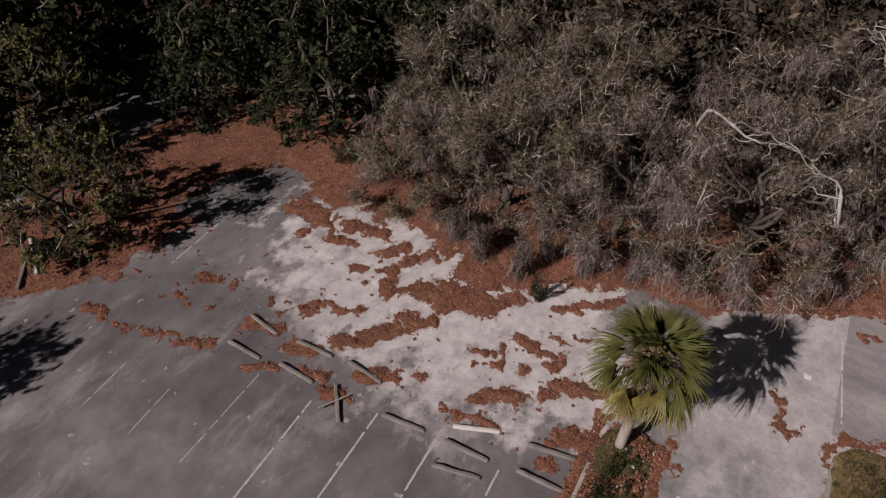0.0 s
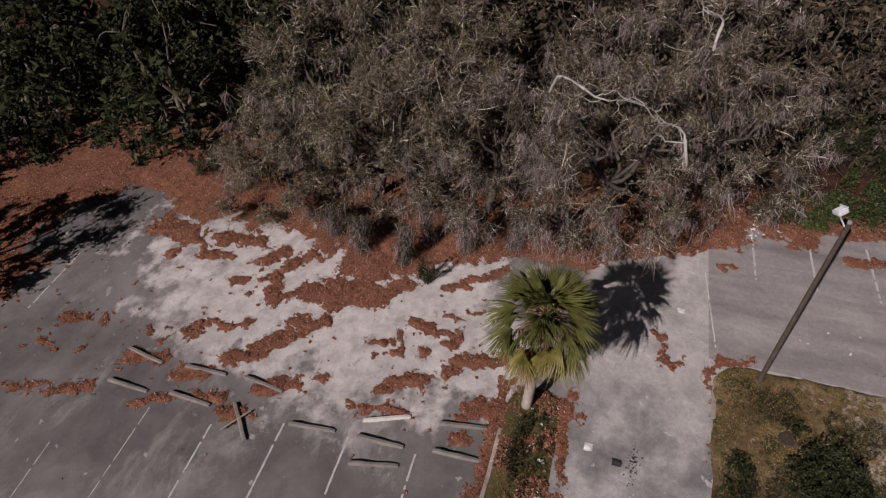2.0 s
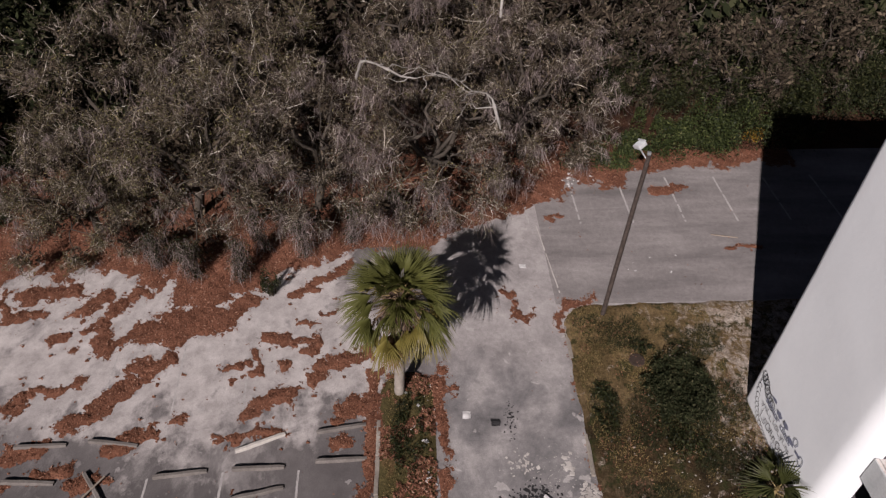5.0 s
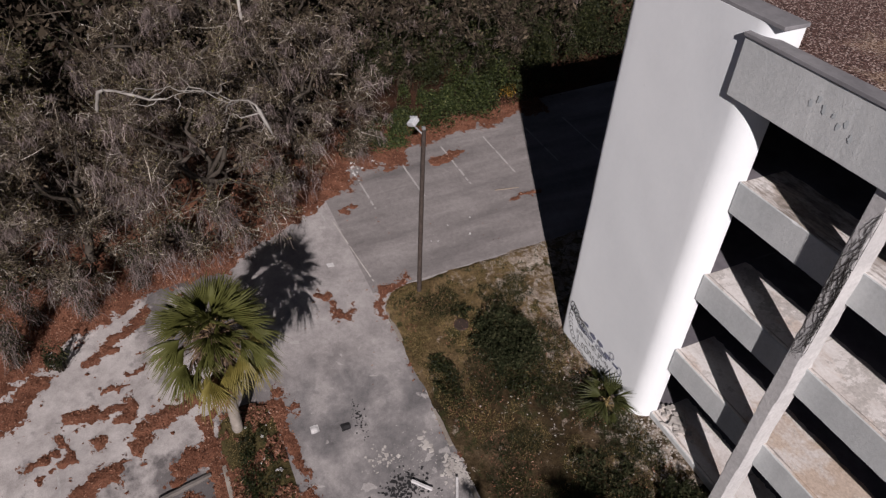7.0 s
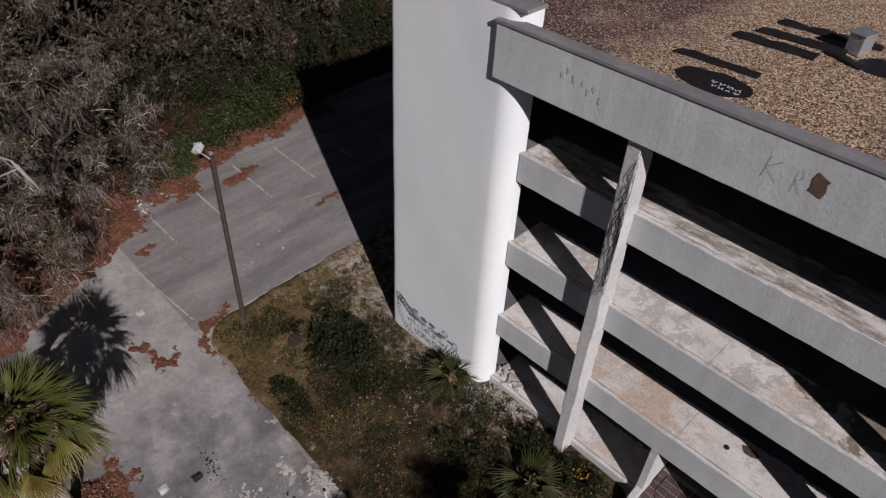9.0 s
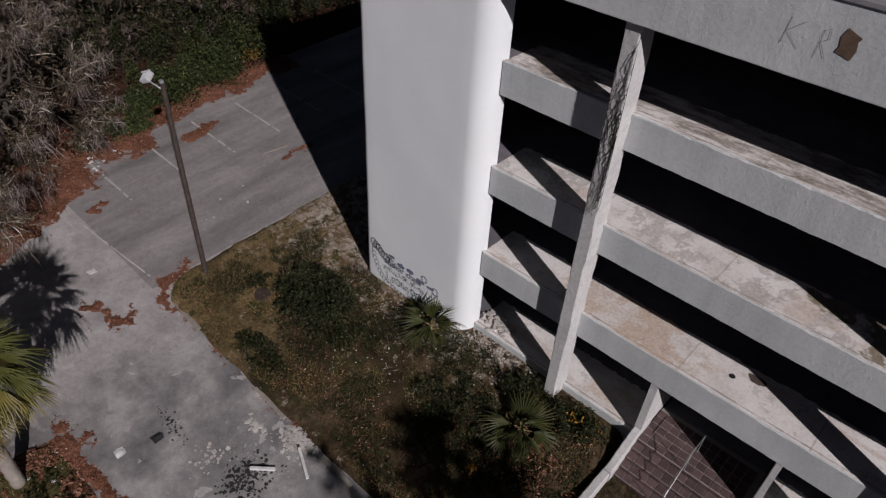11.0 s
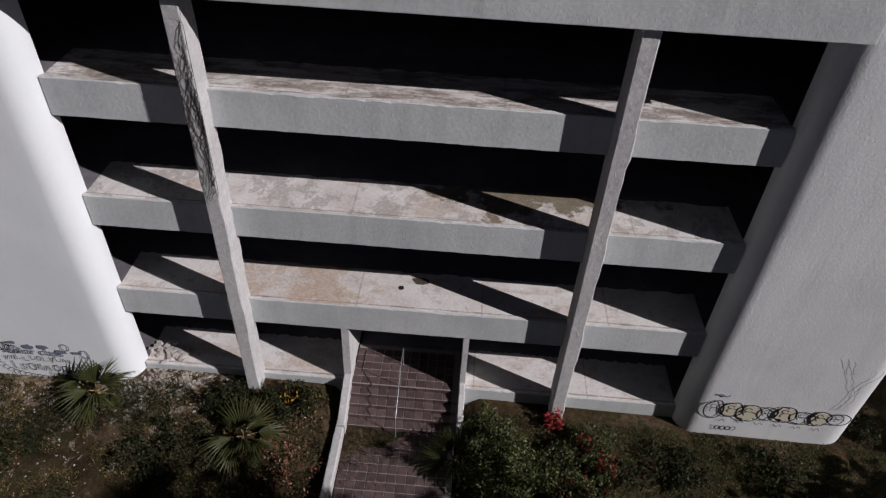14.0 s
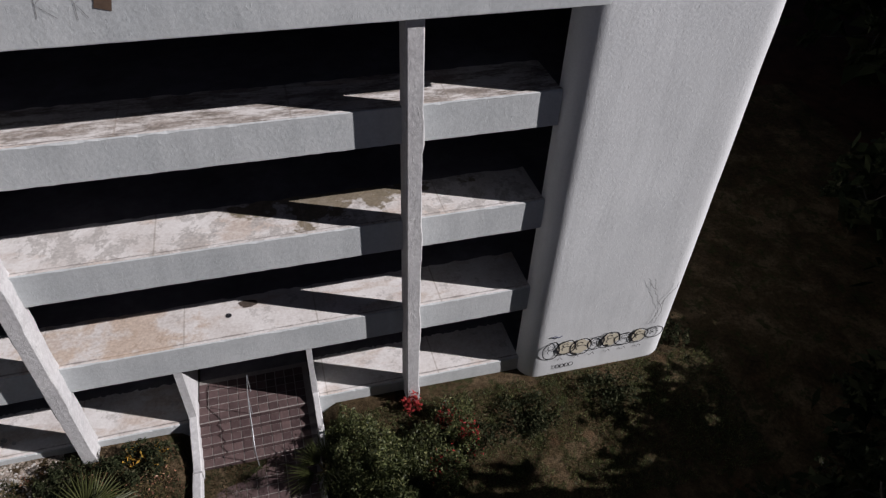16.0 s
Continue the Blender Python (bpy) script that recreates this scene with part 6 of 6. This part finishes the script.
part("landing", box_bm(-3.58, -0.12, 6.7, Y0 - 0.01, Z0 - 0.4, Z0 - 0.006), M_GROUT, steps)


def cheek_wall(x0, x1, y0, y1, label, seed):
    """A low wall that falls with the steps, with a chipped upper edge, and the pier that carries it up to the beam."""
    root = tagged(new("cheek_wall"), label, "wall", kind="structure")
    rng = np.random.RandomState(seed)
    for ya, yb, drop in ((12.02, y1, 0.0), (y0, 12.0, 0.07)):
        if yb - ya < 0.3:
            continue
        ys = np.linspace(ya, yb, max(4, int((yb - ya) / 0.16)))
        top = np.interp(ys, [y0, 12.2, 13.6, y1], [0.24, 0.3, 0.98, 1.06]) - drop + (rng.rand(len(ys)) - 0.5) * 0.03
        shift = -0.03 if drop else 0.0
        ring = []
        for y, z in zip(ys, top):
            a, b = (rng.rand(2) - 0.5) * 0.03
            ring.append([(x0 + shift, y, -0.9), (x0 + shift, y, z - 0.04), (x0 + shift + 0.03 + a * 0.5, y, z), (x1 + shift - 0.03 + b * 0.5, y, z + a * 0.4), (x1 + shift, y, z - 0.04), (x1 + shift, y, -0.9)])
        n = len(ys)
        i, j = np.meshgrid(np.arange(n - 1), np.arange(6), indexing="ij")
        f = np.stack([i * 6 + j, i * 6 + (j + 1) % 6, (i + 1) * 6 + (j + 1) % 6, (i + 1) * 6 + j], -1).reshape(-1, 4)
        caps = np.array([[5, 4, 3, 2, 1, 0], [(n - 1) * 6 + c for c in range(6)]])
        hang("wall_length", mesh_of("wall_length", np.array(ring).reshape(-1, 3), [f, caps], M_COL), root)
    bm = bmesh.new()
    prof = [(13.52, 0.7), (19.5, 0.7), (19.5, 3.02), (13.58, 3.02)]
    rows = [[bm.verts.new((x, y, z)) for y, z in prof] for x in (x0 + 0.02, x1 - 0.02)]
    bm.faces.new(rows[0]), bm.faces.new(list(reversed(rows[1])))
    for i in range(4):
        j = (i + 1) % 4
        bm.faces.new((rows[0][j], rows[0][i], rows[1][i], rows[1][j]))
    bmesh.ops.recalc_face_normals(bm, faces=bm.faces[:])
    part("pier", bm, M_COL, root)


cheek_wall(-3.86, -3.59, 7.6, 14.2, "low white-painted concrete wall beside the steps, chipped", 3)
cheek_wall(-0.11, 0.1, 11.8, 14.2, "low white-painted concrete wall beside the steps", 5)
rail = tagged(new("handrail"), "thin pale metal handrail in the middle of the steps", "handrail")
hang("rail", tubes_mesh("rail", [(np.array([(-2.0, 14.3, TOP), (-2.0, 14.3, TOP + 0.86), (-2.0, 14.2, TOP + 0.9), (-2.0, 13.4, TOP + 0.9), (-2.0, 12.2, Z0 + 0.92), (-2.0, 12.1, Z0 + 0.86), (-2.0, 12.1, Z0 - 0.02)]), [0.014] * 7)], M_GALV, 8), rail)
hang("post", tubes_mesh("post", [(np.array([(-2.0, 13.42, TOP - 0.02), (-2.0, 13.42, TOP + 0.88)]), [0.013] * 2)], M_GALV, 8), rail)

# ---- roof things ----
ROOF = 14.5


def roof_strip(x, y, length, width, turn):
    ob = part("felt_strip", box_bm(-length / 2, length / 2, -width / 2, width / 2, 0, 0.07, 0.02, 10, 0.05, int(y * 9)), M_TAR)
    ob.matrix_basis = pose(x, y, ROOF, 0, 0, turn)
    tagged(ob, "black strip of roofing felt lying on the gravel", "roofing felt", "felt strips on the roof")


for x, y, l, w, a in ((-6.3, 15.3, 2.05, 0.3, 4), (-5.85, 17.5, 2.1, 0.44, 4), (-5.5, 18.35, 2.2, 0.42, 5), (-5.2, 19.4, 2.6, 0.36, 5), (-4.3, 18.0, 1.1, 0.3, -20)):
    roof_strip(x, y, l, w, a)
vent = tagged(new("roof_vent"), "grey metal box vent on the gravel roof", "vent")
part("housing", box_bm(-0.2, 0.2, -0.28, 0.28, 0.02, 0.5, 0.02), M_GALV, vent)
part("lid", box_bm(-0.24, 0.24, -0.32, 0.32, 0.503, 0.55, 0.015), M_GALV, vent)
vent.matrix_basis = pose(-4.3, 18.8, ROOF, 0, 0, -12)


def tar_patch(x, y, rx, ry, seed):
    bm = bmesh.new()
    ring = []
    for k in range(40):
        a = 2 * math.pi * k / 40
        r = 1 + 0.16 * noise.noise(Vector((math.cos(a) * 1.3, math.sin(a) * 1.3, seed)))
        ring.append(bm.verts.new((x + rx * r * math.cos(a), y + ry * r * math.sin(a), ROOF + 0.012)))
    low = [bm.verts.new((v.co.x, v.co.y, ROOF - 0.02)) for v in ring]
    bm.faces.new(ring)
    for i in range(40):
        j = (i + 1) % 40
        bm.faces.new((low[i], low[j], ring[j], ring[i]))
    ob = part("tar_patch", bm, M_TAR)
    return tagged(ob, "black tar patch on the gravel roof with pale scrawls", "tar patch")


patch = tar_patch(-5.85, 14.3, 0.95, 0.58, 3)
tar_patch(-3.4, 18.3, 0.7, 0.6, 8)


# ---- graffiti and stains ----
def stroke(points, width, to_wall, mat, parent, name="stroke"):
    """A painted line on a wall: points in the wall's own plane."""
    p = np.asarray(points, float)
    way = np.gradient(p, axis=0)
    way /= np.linalg.norm(way, axis=1)[:, None] + 1e-9
    nrm = np.c_[-way[:, 1], way[:, 0]] * width / 2
    both = np.stack([p - nrm, p + nrm], 1).reshape(-1, 2)
    v = np.array([to_wall(a, b) for a, b in both])
    i = np.arange(len(p) - 1) * 2
    f = np.stack([i, i + 1, i + 3, i + 2], -1)
    return hang(name, mesh_of(name, v, f, mat), parent)


def blob(cx, cz, rx, rz, to_wall, mat, parent, seed=0, name="paint_patch", wob=0.12):
    v = [to_wall(cx, cz)]
    for k in range(28):
        a = 2 * math.pi * k / 28
        r = 1 + wob * noise.noise(Vector((math.cos(a) * 1.4, math.sin(a) * 1.4, seed * 2.7)))
        v.append(to_wall(cx + rx * r * math.cos(a), cz + rz * r * math.sin(a)))
    f = np.array([(0, k + 1, (k + 1) % 28 + 1) for k in range(28)])
    return hang(name, mesh_of(name, np.array(v), f, mat), parent)


def loop_pts(cx, cz, rx, rz, seed, n=26, turns=1.0):
    return [(cx + rx * (1 + 0.18 * noise.noise(Vector((math.cos(a), math.sin(a), seed)))) * math.cos(a), cz + rz * (1 + 0.18 * noise.noise(Vector((math.sin(a), math.cos(a), seed + 5)))) * math.sin(a))
            for a in np.linspace(0.2, 0.2 + 2 * math.pi * turns, n)]


def west_wall(a, b):
    return (a, 12.985, b)


def east_wall(a, b):
    return (a, 13.01, b)


rng = random.Random(12)
scrawl = hang("graffiti", mesh_of("graffiti", np.array([west_wall(-15.0, 1.7), west_wall(-14.95, 1.7), west_wall(-14.95, 1.75)]), np.array([(0, 1, 2)]), M_INK), tower_west, "black and grey scrawled graffiti")
for k in range(8):
    stroke(loop_pts(-15.2 + k * 0.14, 1.95 - 0.07 * k + rng.uniform(-0.06, 0.06), 0.15, 0.19, k), 0.03, west_wall, M_INK, scrawl)


def glyph(kind, x, z, w, h):
    """One loose hand-drawn sign, unreadable, as a run of points."""
    if kind == 0:
        return [(x, z + h), (x + 0.02, z), (x + w, z + 0.05 * h)]
    if kind == 1:
        return loop_pts(x + w / 2, z + h * 0.45, w * 0.45, h * 0.42, x, 14)
    if kind == 2:
        return [(x, z), (x + w * 0.2, z + h * 0.7), (x + w * 0.6, z + h * 0.75), (x + w * 0.8, z), (x + w, z + h * 0.1)]
    if kind == 3:
        return [(x + w, z + h * 0.8), (x + w * 0.3, z + h * 0.9), (x + w * 0.2, z + h * 0.5), (x + w * 0.8, z + h * 0.35), (x + w * 0.7, z), (x, z + h * 0.05)]
    return [(x, z + h), (x + w * 0.5, z + h * 0.2), (x + w, z + h), (x + w * 0.4, z - h * 0.3)]


for mat, z, x0, x1, h, width in ((M_INK, 1.02, -14.7, -12.5, 0.2, 0.024), (M_INK, 0.55, -14.5, -11.8, 0.34, 0.03), (M_BLUEINK, 0.32, -13.4, -12.0, 0.16, 0.02)):
    x = x0
    while x < x1:
        w = h * rng.uniform(0.45, 0.9)
        stroke(glyph(rng.randrange(5), x, z + rng.uniform(-0.04, 0.04), w, h * rng.uniform(0.8, 1.2)), width, west_wall, mat, scrawl)
        x += w + rng.uniform(0.02, 0.09)
# a wavy cloud line round the words
edge = [(-15.15, 1.9), (-15.2, 1.3), (-14.95, 0.75), (-14.6, 0.35), (-13.9, 0.18), (-13.0, 0.12), (-12.2, 0.2)]
for (xa, za), (xb, zb) in zip(edge, edge[1:]):
    n = max(2, round(math.hypot(xb - xa, zb - za) / 0.2))
    for i in range(n):
        t = (i + 0.5) / n
        stroke(loop_pts(xa + (xb - xa) * t, za + (zb - za) * t, 0.12, 0.12, i + xa, 12, 0.6), 0.024, west_wall, M_INK, scrawl)
for k in range(5):
    blob(-14.2 + k * 0.5, 1.75 - 0.05 * k + rng.uniform(-0.1, 0.1), rng.uniform(0.12, 0.28), rng.uniform(0.05, 0.1), west_wall, M_BLUEINK, scrawl, k, wob=0.6)
stroke(loop_pts(-11.95, 1.5, 0.13, 0.17, 40), 0.03, west_wall, M_BLUEINK, scrawl)
stroke(loop_pts(-12.5, 1.75, 0.12, 0.15, 41), 0.03, west_wall, M_BLUEINK, scrawl)


def lettering(text, x, y, z, size, mat, parent, turn_x=90):
    cu = bpy.data.curves.new("lettering", "FONT")
    cu.body, cu.size, cu.extrude = text, size, 0.002
    cu.materials.append(mat)
    ob = new("lettering", cu)
    ob.parent = parent
    ob.matrix_local = pose(x, y, z, turn_x, 0, 0)


lettering("senior class", -14.6, 12.98, 1.32, 0.42, M_BLUEINK, scrawl)

tag = hang("graffiti", mesh_of("graffiti", np.array([east_wall(7.9, 0.5), east_wall(7.95, 0.5), east_wall(7.95, 0.55)]), np.array([(0, 1, 2)]), M_INK), tower_east, "row of cream bubble shapes outlined in black")
for k in range(8):
    cx, cz = 7.8 + k * 0.55, 1.32 - 0.012 * k + 0.05 * math.sin(k * 2.1)
    rx, rz = 0.29 + 0.04 * (k % 3), 0.4 - 0.06 * (k % 2) - 0.012 * k
    if k in (1, 2, 4, 6):
        blob(cx, cz, rx * 0.94, rz * 0.9, lambda a, b: (a, 13.018, b), M_CREAM, tag, k + 50, wob=0.35)
    stroke(loop_pts(cx, cz, rx * 1.04, rz * 1.04, k + 50.0, 34), 0.042, east_wall, M_INK, tag)
    stroke(loop_pts(cx + 0.02, cz - 0.04, rx * 0.5, rz * 0.3, k + 70.0, 14, 0.6), 0.024, east_wall, M_INK, tag)
    stroke(loop_pts(cx - 0.05, cz + rz * 0.4, rx * 0.3, rz * 0.22, k + 80.0, 12, 0.7), 0.022, east_wall, M_INK, tag)
for k in range(4):
    stroke(loop_pts(8.15 + k * 0.17, 0.42, 0.08, 0.09, k + 90.0, 14), 0.028, east_wall, M_INK, tag)
for k in range(6):
    x, z = 8.2 + k * 0.6, 0.78 - 0.02 * k
    stroke([(x - 0.08, z - 0.02), (x, z + 0.1), (x + 0.08, z - 0.02)], 0.024, east_wall, M_INK, tag)
stroke([(7.75 + 0.05 * t, 2.0 + 0.04 * math.sin(t)) for t in range(8)], 0.06, east_wall, M_BLUEINK, tag)
# dry runner climbing the east tower: it forks above the paint
for x, z, drift, climb, count in ((11.55, 2.6, -0.045, 0.1, 16), (11.55, 2.6, 0.03, 0.09, 13), (11.55, 2.6, -0.03, -0.08, 12), (11.62, 2.9, 0.012, -0.1, 12), (11.2, 3.4, -0.03, 0.07, 9)):
    pts = []
    for _ in range(count):
        pts.append((x, z))
        x += drift + rng.uniform(-0.05, 0.05)
        z += climb * rng.uniform(0.6, 1.4)
    stroke(pts, 0.016, lambda a, b: (a, 13.01, b), M_FAINT, tower_east, "dry_runner")


def column_face(a, b):
    return (a, 13.018, b)


# dry creeper on the west column
creeper = tagged(new("creeper"), "dry dark creeper clinging to the top of the column", "creeper")
for k in range(34):
    x, z, pts = -6.88 + rng.uniform(0, 0.36), rng.uniform(7.8, 10.5), []
    for i in range(34):
        pts.append((min(max(x, -6.89), -6.5), min(z, 13.0)))
        x += rng.uniform(-0.06, 0.06)
        z += rng.uniform(0.02, 0.13)
    stroke(pts, 0.012, column_face, M_VINEDRY, creeper, "runner")


def fascia_face(a, b):
    return (a, 12.868, b)


for line in ([(-3.72, 13.62), (-3.66, 14.12)], [(-3.4, 14.1), (-3.69, 13.86), (-3.4, 13.6)], [(-3.08, 13.55), (-3.06, 14.05), (-2.96, 14.1), (-2.94, 13.92), (-3.06, 13.84), (-2.9, 13.58)]):
    stroke(line, 0.01, fascia_face, M_FAINT, building, "scratched_letter")
stroke([(-2.64, 13.71), (-2.6, 13.85), (-2.63, 14.02), (-2.58, 14.14)], 0.29, fascia_face, M_RUST, building, "brown_patch")
for k in range(4):
    stroke([(-5.9 + k * 0.2 + 0.03 * t, 14.28 + 0.08 * math.sin(t * 1.7 + k)) for t in range(6)], 0.03, lambda a, b: (a, b, ROOF + 0.018), M_WHITEINK, patch, "scrawl")
    stroke([(-5.8 + k * 0.18 + 0.03 * t, 14.08 + 0.07 * math.sin(t * 2.1 + k * 2)) for t in range(5)], 0.03, lambda a, b: (a, b, ROOF + 0.018), M_WHITEINK, patch, "scrawl")
for k in range(7):
    blob(-9.0 + 0.2 * k + rng.uniform(-0.05, 0.05), 14.05 - 0.04 * k + rng.uniform(-0.12, 0.12), 0.05, rng.uniform(0.06, 0.13), fascia_face, M_FADEDBLUE, building, k + 20, "faded_smear", 0.6)
blob(-2.1, 14.5, 0.09, 0.09, lambda a, b: (a, b, 4.028), M_INK, building, 2, "drain_hole")
for k in range(5):
    blob(-1.55 + 0.1 * math.cos(k * 2.4), 14.87 + 0.06 * math.sin(k * 2.4), 0.2 - 0.02 * k, 0.13 - 0.012 * k, lambda a, b: (a, b, 4.026 + 0.0012 * k), M_DAMP, building, 3 + k, "damp_stain", 0.35)

# ---- pieces: tiles of the steps and the walk ----
tile_w, tile_d = 0.3, 0.3


def tile_mesh(name, w, d):
    bm = box_bm(-w / 2 + 0.013, w / 2 - 0.013, -d / 2 + 0.013, d / 2 - 0.013, 0, 0.014, 0.004)
    me = bpy.data.meshes.new(name)
    bm.to_mesh(me)
    bm.free()
    me.materials.append(M_TILE)
    return me


square, tread, riser = tile_mesh("tile", tile_w, tile_d), tile_mesh("tile", tile_w, GO), tile_mesh("tile", tile_w, RISE)
LINE = [-3.45 + tile_w * i for i in range(11)]
for x in LINE:
    for k in range(COUNT - 1):
        hang("tile", tread, steps).matrix_local = pose(x, Y0 + GO * (k + 0.5), Z0 + RISE * (k + 1) - 0.006)
    for k in range(COUNT):
        hang("tile", riser, steps).matrix_local = pose(x, Y0 + GO * k - 0.001, Z0 + RISE * (k + 0.5), 90)
    for j in range(5):
        hang("tile", square, steps).matrix_local = pose(x, Y0 + GO * (COUNT - 1) + tile_d * (j + 0.5) + 0.02, TOP - 0.006)
    for j in range(12):
        hang("tile", square, steps).matrix_local = pose(x, Y0 - tile_d * (j + 0.5) - 0.02, Z0 - 0.006)
